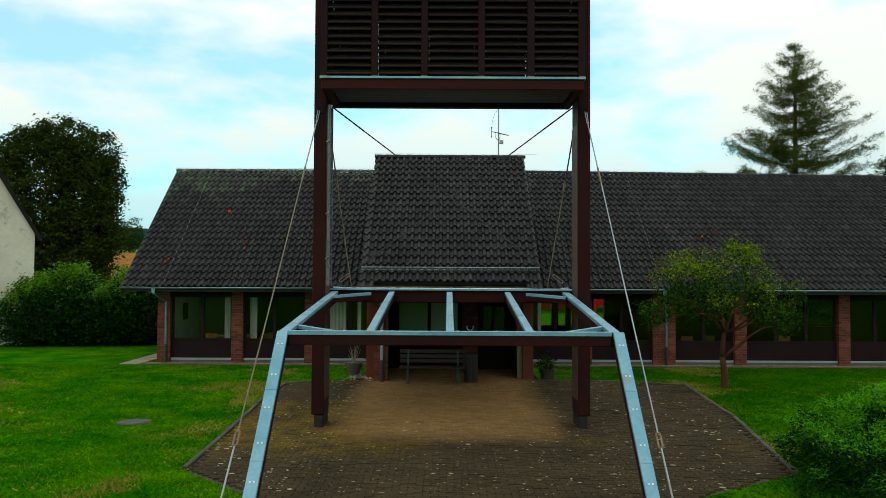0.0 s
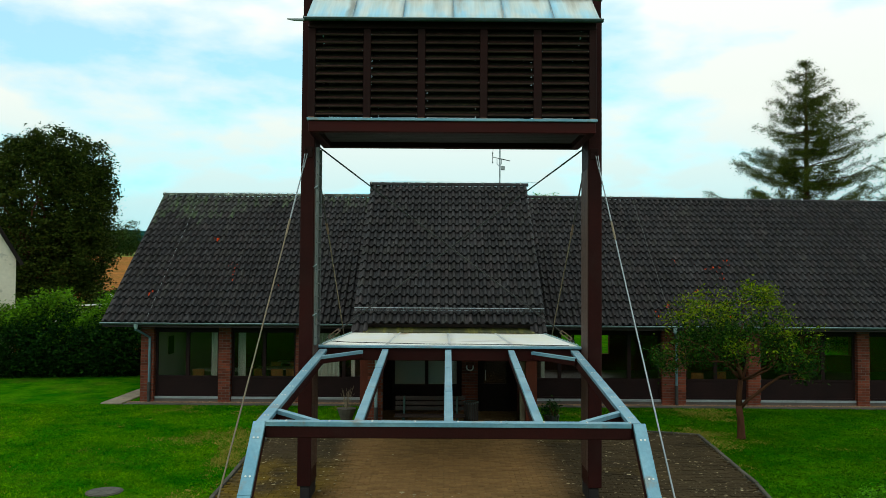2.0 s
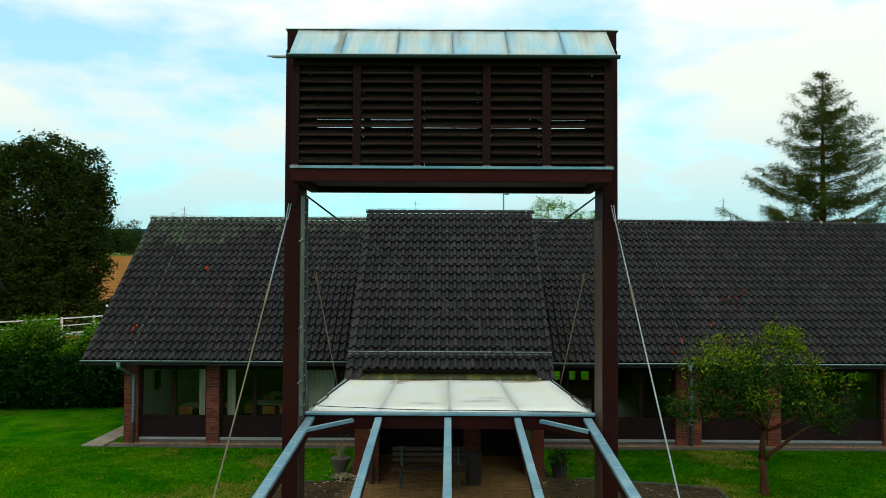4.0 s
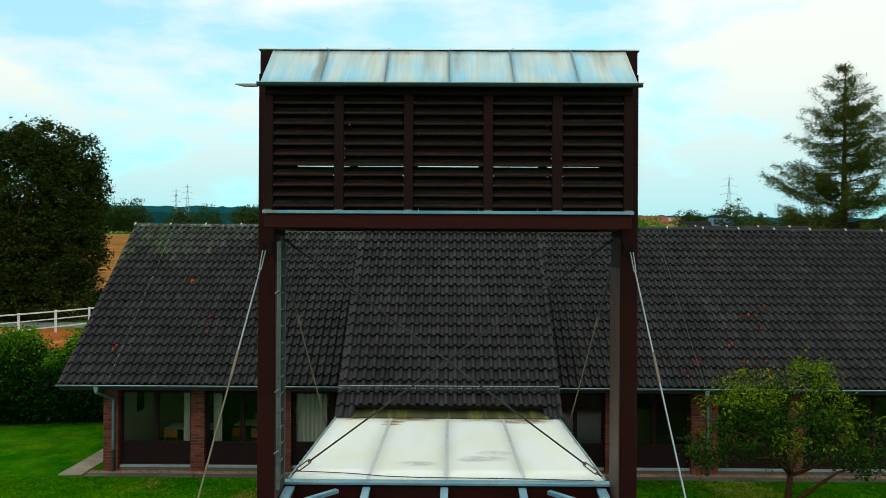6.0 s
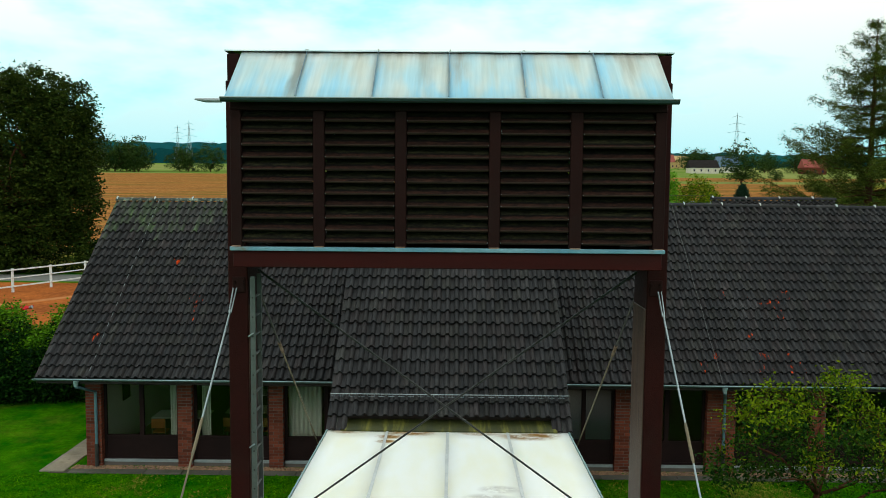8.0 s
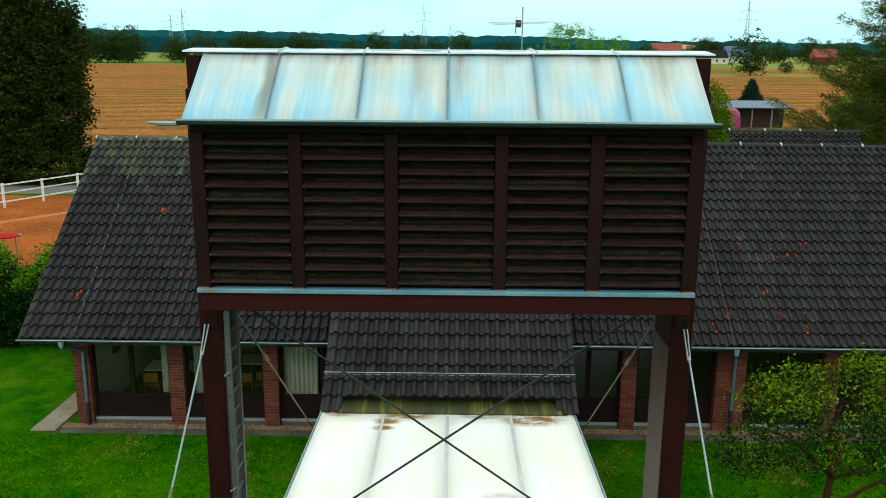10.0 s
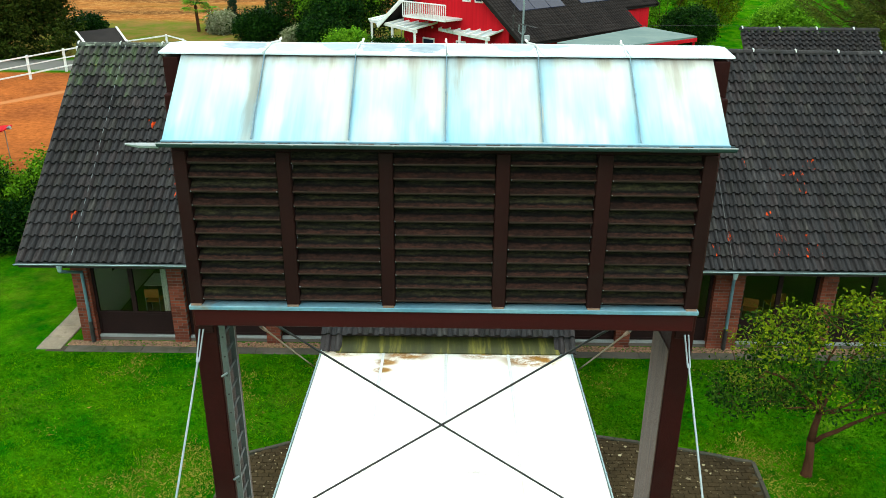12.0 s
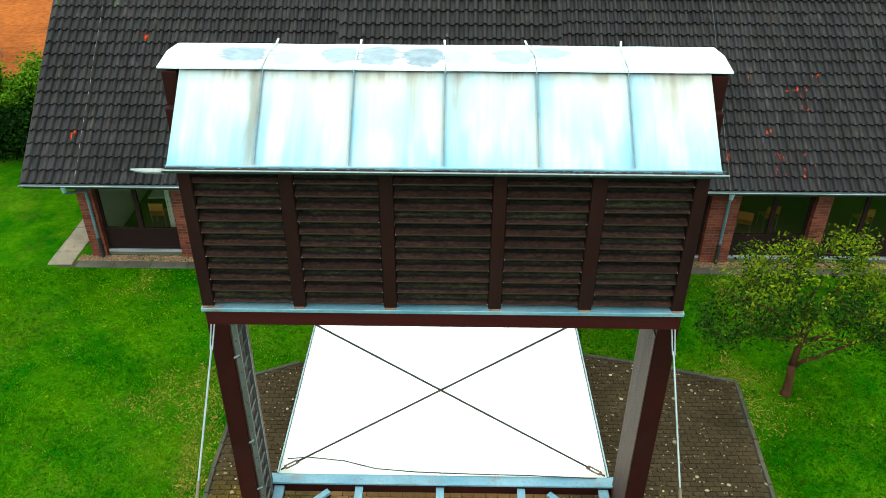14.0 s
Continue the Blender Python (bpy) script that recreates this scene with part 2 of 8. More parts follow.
    tone = mixed(n, l, step(Y, 388.0, 5.0, 4.0), tone, meadow)
    tone = mixed(n, l, both(step(Y, 318.0, 3.0, 4.0), step(Y, 372.0, 4.0, 4.0, True), step(X, 60.0, 5.0, 5.0)), tone, field)
    tone = mixed(n, l, both(step(Y, 60.0, 2.0, 3.0), step(Y, 101.0, 2.0, 5.0, True), step(X, 15.5, 2.0, 3.0), step(X, 62.0, 3.0, 5.0, True)), tone, lawn)
    l.new(tone, b.inputs["Base Color"])
    b.inputs["Roughness"].default_value, b.inputs["Specular IOR Level"].default_value = 0.95, 0.0
    bp = n.new("ShaderNodeBump")
    bp.inputs["Strength"].default_value, bp.inputs["Distance"].default_value = 0.6, 0.05
    l.new(blade, bp.inputs["Height"])
    l.new(bp.outputs[0], b.inputs["Normal"])
    return m


def slat_material():
    """Louvre board: red-brown stain below, algae film on the sheltered upper half, black dirt between them, a painted
    highlight on the front lip.
    """
    m, n, l, b = nodes_of("weathered_louvre_board")
    tc = n.new("ShaderNodeTexCoord")
    sep = n.new("ShaderNodeSeparateXYZ")
    l.new(tc.outputs["Object"], sep.inputs[0])
    vec = position(n, l, (0.8, 3, 3))
    wob = noise_of(n, l, position(n, l, (1, 1, 1)), 13.0, 7.0, 0.75)
    h = n.new("ShaderNodeMath")
    h.operation = "MULTIPLY_ADD"
    h.inputs[1].default_value = 0.085
    l.new(wob, h.inputs[0])
    l.new(sep.outputs["Y"], h.inputs[2])
    rnd = n.new("ShaderNodeObjectInfo").outputs["Random"]
    sh = n.new("ShaderNodeMath")
    sh.operation = "MULTIPLY_ADD"
    sh.inputs[1].default_value = 0.05
    l.new(rnd, sh.inputs[0])
    l.new(h.outputs[0], sh.inputs[2])
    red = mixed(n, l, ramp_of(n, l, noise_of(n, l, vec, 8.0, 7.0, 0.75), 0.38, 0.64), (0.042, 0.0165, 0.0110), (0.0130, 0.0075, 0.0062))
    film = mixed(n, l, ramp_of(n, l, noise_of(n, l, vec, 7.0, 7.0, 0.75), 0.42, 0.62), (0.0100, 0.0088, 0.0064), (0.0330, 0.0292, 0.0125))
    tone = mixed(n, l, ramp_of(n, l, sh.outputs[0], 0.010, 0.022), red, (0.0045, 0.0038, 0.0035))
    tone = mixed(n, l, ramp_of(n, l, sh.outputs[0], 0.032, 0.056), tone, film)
    grain = noise_of(n, l, position(n, l, (1.5, 14, 14)), 9.0, 6.0, 0.7)
    tone = mixed(n, l, 0.8, tone, ramp_of(n, l, grain, 0.3, 0.7, (0.5,) * 3, (1.3,) * 3), "MULTIPLY")
    tone = mixed(n, l, 0.9, tone, ramp_of(n, l, noise_of(n, l, position(n, l, (1, 1.6, 1.6)), 20.0, 6.0, 0.75), 0.34, 0.66, (0.25,) * 3, (1.50,) * 3), "MULTIPLY")
    tone = mixed(n, l, 1.0, tone, ramp_of(n, l, rnd, 0.0, 1.0, (0.75,) * 3, (1.25,) * 3), "MULTIPLY")
    # the lit line on the front lip is put into the colour
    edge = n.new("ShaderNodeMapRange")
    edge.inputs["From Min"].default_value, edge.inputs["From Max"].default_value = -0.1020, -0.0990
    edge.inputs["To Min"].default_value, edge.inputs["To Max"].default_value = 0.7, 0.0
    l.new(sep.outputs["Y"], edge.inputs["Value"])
    lip_highlight = edge.outputs[0]
    tone = mixed(n, l, lip_highlight, tone, mixed(n, l, wob, (0.030, 0.016, 0.012), (0.080, 0.052, 0.040)))
    l.new(tone, b.inputs["Base Color"])
    b.inputs["Roughness"].default_value, b.inputs["Specular IOR Level"].default_value = 0.7, 0.07
    bp = n.new("ShaderNodeBump")
    bp.inputs["Strength"].default_value, bp.inputs["Distance"].default_value = 0.5, 0.01
    l.new(grain, bp.inputs["Height"])
    l.new(bp.outputs[0], b.inputs["Normal"])
    return m


def zinc_sheet_material():
    """Weathered zinc: whitish film, soft blue bands beside the seams and low on the sheets, beige and brown drips from the ridge."""
    m, n, l, b = nodes_of("weathered_zinc_sheet")
    geo = n.new("ShaderNodeNewGeometry")
    sep = n.new("ShaderNodeSeparateXYZ")
    l.new(geo.outputs["Position"], sep.inputs[0])

    def calc(op, a, c, d=None):
        q = n.new("ShaderNodeMath")
        q.operation = op
        for sock, v in zip(q.inputs, (a, c, d)):
            if v is None:
                continue
            if isinstance(v, (int, float)):
                sock.default_value = v
            else:
                l.new(v, sock)
        return q.outputs[0]

    def soft(v, lo, hi, a=0.0, c=1.0):
        r = n.new("ShaderNodeMapRange")
        r.interpolation_type = "SMOOTHSTEP"
        r.inputs["From Min"].default_value, r.inputs["From Max"].default_value = lo, hi
        r.inputs["To Min"].default_value, r.inputs["To Max"].default_value = a, c
        l.new(v, r.inputs["Value"])
        return r.outputs[0]
    height = calc("DIVIDE", calc("SUBTRACT", sep.outputs["Z"], 8.612), 0.622)
    wander = noise_of(n, l, position(n, l, (1.0, 0.9, 0.9)), 2.2, 3.0)
    across = calc("MULTIPLY_ADD", wander, 0.10, calc("SUBTRACT", sep.outputs["X"], 0.05))
    drip = noise_of(n, l, position(n, l, (4.2, 0.40, 0.40)), 2.0, 5.0, 0.6)
    broad = noise_of(n, l, position(n, l, (1.3, 0.45, 0.45)), 1.7, 3.0, 0.5)
    tone = mixed(n, l, soft(broad, 0.36, 0.66), (0.40, 0.56, 0.59), (0.54, 0.56, 0.51))
    fr = calc("FRACT", calc("MULTIPLY_ADD", across, 1 / 0.894, 1.775 / 0.894 + 3.0), 0.0)
    # blue: beside each seam, and in the lower half of the sheets
    beside = calc("MULTIPLY", soft(fr, 0.02, 0.30, 1.0, 0.0), soft(drip, 0.30, 0.62, 1.0, 0.35))
    lower = calc("MULTIPLY", soft(height, 0.12, 0.75, 1.0, 0.0), soft(broad, 0.40, 0.56, 0.9, 0.0))
    blue = calc("MAXIMUM", calc("MULTIPLY", beside, soft(height, 0.6, 1.05, 0.9, 0.3)), calc("MULTIPLY", lower, soft(drip, 0.35, 0.6, 0.95, 0.4)))
    tone = mixed(n, l, blue, tone, (0.24, 0.52, 0.68))
    # drips: place, half width, how far down they reach, strength, colour
    beige, brown, grime = (0.46, 0.43, 0.33), (0.25, 0.225, 0.165), (0.20, 0.20, 0.165)
    for x, half, reach, power, tint in ((-2.45, 0.12, 0.25, 0.35, beige), (-1.84, 0.075, -0.3, 0.75, grime), (-1.35, 0.14, 0.1, 0.5, beige), (-1.10, 0.10, 0.0, 0.45, beige), (-0.70, 0.20, 0.2, 0.55, beige), (-0.28, 0.11, 0.0, 0.55, brown), (-0.12, 0.10, 0.2, 0.4, beige),
                                        (0.16, 0.11, 0.05, 0.75, brown), (0.50, 0.12, 0.0, 0.45, beige), (0.98, 0.08, 0.3, 0.4, grime), (1.12, 0.14, -0.1, 0.5, beige), (1.55, 0.10, 0.2, 0.55, beige), (2.22, 0.15, 0.2, 0.65, brown), (2.46, 0.10, 0.45, 0.5, beige)):
        band = soft(calc("ABSOLUTE", calc("SUBTRACT", across, x), 0.0), half * 0.25, half * 1.3, 1.0, 0.0)
        fall = soft(calc("MULTIPLY_ADD", drip, 0.9, calc("SUBTRACT", height, 0.45)), reach, reach + 0.75, 0.0, power)
        tone = mixed(n, l, calc("MULTIPLY", calc("MULTIPLY", band, fall), soft(drip, 0.34, 0.58, 0.45, 1.0)), tone, tint)
    under_ridge = calc("MULTIPLY", soft(height, 0.78, 1.0), soft(drip, 0.50, 0.66, 0.0, 0.55))
    tone = mixed(n, l, under_ridge, tone, brown)
    fine = ramp_of(n, l, noise_of(n, l, position(n, l, (13.0, 0.7, 0.7)), 1.6, 5.0), 0.3, 0.7, (0.86,) * 3, (1.05,) * 3)
    tone = mixed(n, l, 0.9, tone, fine, "MULTIPLY")
    dots = ramp_of(n, l, noise_of(n, l, position(n, l), 9.0, 3.0), 0.76, 0.79)
    tone = mixed(n, l, mixed(n, l, 0.6, dots, 0.0), tone, (0.12, 0.09, 0.07))
    l.new(tone, b.inputs["Base Color"])
    b.inputs["Metallic"].default_value = 0.05
    b.inputs["Roughness"].default_value, b.inputs["Specular IOR Level"].default_value = 0.6, 0.3
    return m


def ridge_sheet_material():
    """Pale ridge sheet whose film has peeled off in rounded grey patches on the front half."""
    m, n, l, b = nodes_of("patched_ridge_sheet")
    tone = mixed(n, l, ramp_of(n, l, noise_of(n, l, position(n, l), 1.6, 4.0), 0.35, 0.68), (0.66, 0.70, 0.69), (0.50, 0.64, 0.69))
    wob = noise_of(n, l, position(n, l, (1, 1.4, 1)), 6.5, 6.0, 0.62)
    grey = mixed(n, l, ramp_of(n, l, noise_of(n, l, position(n, l), 11.0, 4.0), 0.35, 0.65), (0.15, 0.21, 0.25), (0.23, 0.30, 0.34))
    for x, y, rx, ry, power in ((-2.02, 1.0, 0.23, 0.20, 0.9), (-1.86, 1.28, 0.22, 0.07, 0.35), (-1.57, 0.90, 0.14, 0.16, 0.5), (-1.04, 0.98, 0.19, 0.22, 0.8), (-0.66, 1.02, 0.20, 0.26, 0.9), (-0.21, 0.98, 0.21, 0.24, 1.0), (0.13, 0.93, 0.16, 0.18, 0.55), (0.69, 0.98, 0.19, 0.20, 0.75), (1.06, 1.10, 0.21, 0.18, 0.75), (1.42, 1.2, 0.11, 0.10, 0.45), (1.97, 1.12, 0.16, 0.12, 0.35), (2.40, 0.92, 0.18, 0.18, 0.35), (1.55, 0.80, 0.24, 0.07, 0.35)):
        d = n.new("ShaderNodeVectorMath")
        d.operation = "DISTANCE"
        l.new(position(n, l, (1 / rx, 1 / ry, 0)), d.inputs[0])
        d.inputs[1].default_value = (x / rx, y / ry, 0)
        q = n.new("ShaderNodeMath")
        q.operation = "MULTIPLY_ADD"
        q.inputs[1].default_value = 1.5
        l.new(wob, q.inputs[0])
        l.new(d.outputs["Value"], q.inputs[2])
        r = n.new("ShaderNodeMapRange")
        r.inputs["From Min"].default_value, r.inputs["From Max"].default_value = 1.72, 1.86
        r.inputs["To Min"].default_value, r.inputs["To Max"].default_value = power, 0.0
        l.new(q.outputs[0], r.inputs["Value"])
        tone = mixed(n, l, r.outputs[0], tone, grey)
    dirt = ramp_of(n, l, noise_of(n, l, position(n, l), 16.0, 5.0, 0.7), 0.66, 0.72)
    tone = mixed(n, l, mixed(n, l, 0.5, dirt, 0.0), tone, (0.20, 0.16, 0.12))
    l.new(tone, b.inputs["Base Color"])
    b.inputs["Metallic"].default_value, b.inputs["Roughness"].default_value = 0.1, 0.5
    return m


def canopy_material():
    """Milky plastic roofing sheet, algae film and brown rot at the upper edge."""
    m, n, l, b = nodes_of("milky_roof_sheet")
    film = ramp_of(n, l, noise_of(n, l, position(n, l, (1.6, 0.5, 1)), 1.1, 5.0), 0.38, 0.70)
    tone = mixed(n, l, film, (0.97, 0.965, 0.92), (0.95, 0.92, 0.76))
    rot = ramp_of(n, l, noise_of(n, l, position(n, l, (1.2, 1.6, 1)), 3.2, 7.0, 0.75), 0.36, 0.52)
    amber, dirt = (0.36, 0.17, 0.025), (0.22, 0.15, 0.12)
    for x, y, r, tint in ((1.64, 6.20, 0.62, amber), (-0.76, 6.38, 0.54, amber), (0.66, 6.40, 0.42, amber), (-2.0, 6.42, 0.36, amber), (-1.16, 6.05, 0.28, amber), (-1.2, 5.75, 0.22, amber), (0.67, 2.75, 0.40, dirt), (0.86, 3.15, 0.34, dirt), (0.42, 2.62, 0.26, dirt), (-0.5, 2.35, 0.34, dirt)):
        d = n.new("ShaderNodeVectorMath")
        d.operation = "DISTANCE"
        l.new(position(n, l, (1, 1.9, 0)), d.inputs[0])
        d.inputs[1].default_value = (x, y * 1.9, 0)
        spot = mixed(n, l, 1.0, rot, ramp_of(n, l, d.outputs["Value"], r * 0.55, r * 1.15, (1, 1, 1), (0, 0, 0)), "MULTIPLY")
        tone = mixed(n, l, spot if tint is amber else mixed(n, l, 0.6, spot, 0.0), tone, tint)
    specks = ramp_of(n, l, noise_of(n, l, position(n, l), 3.0, 8.0, 0.75), 0.69, 0.76)
    tone = mixed(n, l, mixed(n, l, 0.45, specks, 0.0), tone, (0.28, 0.24, 0.14))
    l.new(tone, b.inputs["Base Color"])
    b.inputs["Roughness"].default_value = 0.35
    tr = n.new("ShaderNodeBsdfTranslucent")
    l.new(tone, tr.inputs["Color"])
    mx = n.new("ShaderNodeMixShader")
    mx.inputs[0].default_value = 0.12
    l.new(b.outputs[0], mx.inputs[1])
    l.new(tr.outputs[0], mx.inputs[2])
    l.new(mx.outputs[0], n["Material Output"].inputs["Surface"])
    return m


def paving_material(name, vary):
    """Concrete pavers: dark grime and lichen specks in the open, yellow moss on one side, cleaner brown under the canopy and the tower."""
    m, n, l, b = nodes_of(name)
    vec = position(n, l)
    geo = n.new("ShaderNodeNewGeometry")
    sep = n.new("ShaderNodeSeparateXYZ")
    l.new(geo.outputs["Position"], sep.inputs[0])
    wob = noise_of(n, l, vec, 0.7, 5.0, 0.6)

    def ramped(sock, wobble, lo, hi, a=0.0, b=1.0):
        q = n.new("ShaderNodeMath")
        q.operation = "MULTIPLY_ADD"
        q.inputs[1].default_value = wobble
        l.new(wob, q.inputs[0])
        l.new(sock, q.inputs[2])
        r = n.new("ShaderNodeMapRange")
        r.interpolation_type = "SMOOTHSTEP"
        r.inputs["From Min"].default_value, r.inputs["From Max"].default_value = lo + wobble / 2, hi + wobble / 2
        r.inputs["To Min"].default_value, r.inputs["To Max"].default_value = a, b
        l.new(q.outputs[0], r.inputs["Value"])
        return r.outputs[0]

    def times(*socks):
        out = socks[0]
        for k in socks[1:]:
            q = n.new("ShaderNodeMath")
            q.operation = "MULTIPLY"
            l.new(out, q.inputs[0])
            l.new(k, q.inputs[1])
            out = q.outputs[0]
        return out

    X, Y = sep.outputs["X"], sep.outputs["Y"]
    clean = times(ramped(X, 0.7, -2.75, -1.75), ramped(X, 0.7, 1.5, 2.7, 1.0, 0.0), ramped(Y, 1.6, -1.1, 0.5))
    mossy = times(ramped(X, 1.2, 0.4, -1.6), ramped(Y, 2.0, -2.6, -0.6), ramped(Y, 2.0, 2.2, 4.4, 1.0, 0.0))
    tone = mixed(n, l, ramp_of(n, l, noise_of(n, l, vec, 0.6, 5.0), 0.35, 0.68), (0.062, 0.043, 0.021), (0.036, 0.026, 0.013))
    patches = ramp_of(n, l, noise_of(n, l, vec, 1.1, 6.0, 0.62), 0.36, 0.62)
    tone = mixed(n, l, times(mossy, patches), tone, (0.145, 0.090, 0.010))
    thin = ramp_of(n, l, noise_of(n, l, vec, 0.55, 6.0, 0.6), 0.56, 0.74)
    tone = mixed(n, l, mixed(n, l, 0.6, thin, 0.0), tone, (0.120, 0.078, 0.016))
    specks = ramp_of(n, l, noise_of(n, l, vec, 17.0, 5.0, 0.7), 0.655, 0.70)
    tone = mixed(n, l, specks, tone, (0.40, 0.35, 0.21))
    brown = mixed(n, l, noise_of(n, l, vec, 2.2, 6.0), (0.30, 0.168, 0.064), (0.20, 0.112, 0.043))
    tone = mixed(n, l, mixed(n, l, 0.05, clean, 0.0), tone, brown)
    fine = noise_of(n, l, vec, 12.0, 6.0, 0.65)
    tone = mixed(n, l, 0.5, tone, ramp_of(n, l, fine, 0.25, 0.75, (0.5,) * 3, (1.1,) * 3), "MULTIPLY")
    src = n.new("ShaderNodeObjectInfo").outputs["Random"] if vary == "object" else geo.outputs["Random Per Island"]
    tone = mixed(n, l, 1.0, tone, ramp_of(n, l, src, 0.0, 1.0, (0.82,) * 3, (1.12,) * 3), "MULTIPLY")
    l.new(tone, b.inputs["Base Color"])
    b.inputs["Roughness"].default_value, b.inputs["Specular IOR Level"].default_value = 0.9, 0.06
    bp = n.new("ShaderNodeBump")
    bp.inputs["Strength"].default_value, bp.inputs["Distance"].default_value = 0.4, 0.02
    l.new(noise_of(n, l, vec, 50.0, 5.0), bp.inputs["Height"])
    l.new(bp.outputs[0], b.inputs["Normal"])
    return m


M = {}
M["ground"] = ground_material()
M["wood"] = surface("red_brown_stained_timber", (0.034, 0.0065, 0.0052), (0.021, 0.0050, 0.0040), 0.9, 22, (0.45, 0.7), 0, 0.25, 60, (1, 1, 1), stain=(0.026, 0.010, 0.008), stain_at=(0.55, 0.8), spec=0.07)
M["wood_beam"] = surface("red_stained_beam", (0.052, 0.0080, 0.0065), (0.036, 0.0065, 0.0055), 0.9, 22, (0.45, 0.7), 0, 0.3, 60, (0.5, 4, 4), stain=(0.030, 0.010, 0.008), stain_at=(0.5, 0.75), spec=0.07)
M["wood_dark"] = surface("dark_brown_timber", (0.024, 0.0072, 0.0058), (0.016, 0.0058, 0.0048), 0.9, 22, (0.5, 0.75), 0, 0.25, 60, stain=(0.018, 0.009, 0.0075), stain_at=(0.5, 0.75), spec=0.07)
# post's inner face: reflection of canopy and sky put into a paler base colour
M["wood_sheen"] = surface("sheen_toned_timber_face", (0.125, 0.072, 0.052), (0.075, 0.040, 0.030), 0.9, 18, (0.45, 0.6), 0, 0.2, 50, (9, 9, 0.35), stain=(0.030, 0.014, 0.011), stain_scale=1.1, stain_at=(0.55, 0.68), grit=0.8, spec=0.12)
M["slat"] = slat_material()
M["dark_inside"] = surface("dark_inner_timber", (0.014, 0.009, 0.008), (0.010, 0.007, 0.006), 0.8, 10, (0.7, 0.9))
M["zinc"] = zinc_sheet_material()
M["zinc_cap"] = surface("zinc_capping", (0.13, 0.30, 0.39), (0.23, 0.40, 0.47), 1.8, 20, (0.4, 0.6), 0.3, 0.08, 30, (1, 1, 1), stain=(0.20, 0.17, 0.13), stain_scale=3.0, stain_at=(0.58, 0.75), grit=0.5)
M["zinc_seam"] = surface("zinc_seam_strip", (0.20, 0.31, 0.37), (0.13, 0.20, 0.24), 3.0, 20, (0.4, 0.6), 0.2, 0.05, 30, grit=0.4)
M["zinc_old"] = ridge_sheet_material()
M["gutter"] = surface("grey_green_gutter", (0.26, 0.38, 0.39), (0.36, 0.48, 0.48), 2.0, 20, (0.4, 0.6), 0.5, 0.05, 30, grit=0.3)
M["gutter_body"] = surface("weathered_gutter_body", (0.085, 0.115, 0.115), (0.13, 0.17, 0.17), 2.0, 20, (0.45, 0.65), 0.3, 0.05, 30, grit=0.4)
M["pipe"] = surface("blue_grey_pipe", (0.085, 0.17, 0.20), (0.13, 0.23, 0.26), 2.0, 20, (0.4, 0.6), 0.3, 0.05, 30, grit=0.4)
M["gutter_dark"] = surface("dark_green_gutter", (0.030, 0.060, 0.060), (0.045, 0.080, 0.080), 2.0, 20, (0.5, 0.7), 0.2, 0.05, 30, grit=0.3)
M["joint_bar"] = surface("riveted_aluminium_bar", (0.84, 0.85, 0.83), (0.72, 0.73, 0.71), 2.0, 20, (0.3, 0.45), 0.5, 0.05, grit=0.3)
M["joint_strip"] = surface("pale_joint_strip", (0.72, 0.71, 0.66), (0.60, 0.60, 0.55), 2.0, 20, (0.5, 0.7), 0.2, 0.05)
M["steel"] = surface("galvanised_steel", (0.36, 0.40, 0.41), (0.27, 0.31, 0.32), 3.0, 30, (0.35, 0.55), 0.7, 0.05, 40)
M["cable"] = surface("dark_steel_cable", (0.050, 0.047, 0.044), (0.07, 0.065, 0.060), 5.0, 60, (0.4, 0.6), 0.6, 0.1, 200)
M["rust"] = surface("rusty_turnbuckle", (0.30, 0.20, 0.14), (0.18, 0.10, 0.06), 8.0, 40, (0.7, 0.9), 0.2, 0.3, 80)
M["brass"] = surface("dull_sleeve", (0.23, 0.17, 0.10), (0.16, 0.13, 0.09), 8.0, 40, (0.6, 0.8), 0.3, 0.2, 80)
M["alu"] = surface("dull_aluminium", (0.15, 0.155, 0.145), (0.10, 0.105, 0.10), 3.0, 30, (0.4, 0.6), 0.4, 0.05, 40, stain=(0.14, 0.12, 0.10), stain_scale=3.0, stain_at=(0.6, 0.8))
TILE = dict(base=(0.0262, 0.0243, 0.0248), other=(0.0385, 0.0358, 0.0366), stretch=(2.4, 0.9, 0.9), stain=(0.062, 0.057, 0.055), stain_scale=2.2, stain_at=(0.56, 0.80), big=0.5, fine=14, rough=(0.55, 0.8), bump=0.5, grain=38, amount=0.24, spec=0.16, grit=0.9, tints=((1, 1, 1), (1.06, 1.01, 0.96), (0.92, 0.94, 0.96), (1.0, 1.0, 1.0), (1.05, 1.05, 0.94), (1.08, 0.97, 0.95), (0.88, 0.88, 0.88), (1.02, 1.0, 1.0)))
M["tile"] = surface("dark_roof_tile", vary="object", **TILE)
M["tile_rest"] = surface("dark_roof_tile_rest", vary="island", **TILE)
M["tile_moss"] = surface("mossy_roof_tile", (0.030, 0.028, 0.025), (0.048, 0.044, 0.038), 0.8, 14, (0.7, 0.9), 0, 0.4, 38, (3.2, 0.8, 0.8), vary="island", amount=0.3, stain=(0.058, 0.092, 0.034), stain_scale=1.5, stain_at=(0.48, 0.70), specks=((0.26, 0.15, 0.004), 1.5, (0.70, 0.72)))
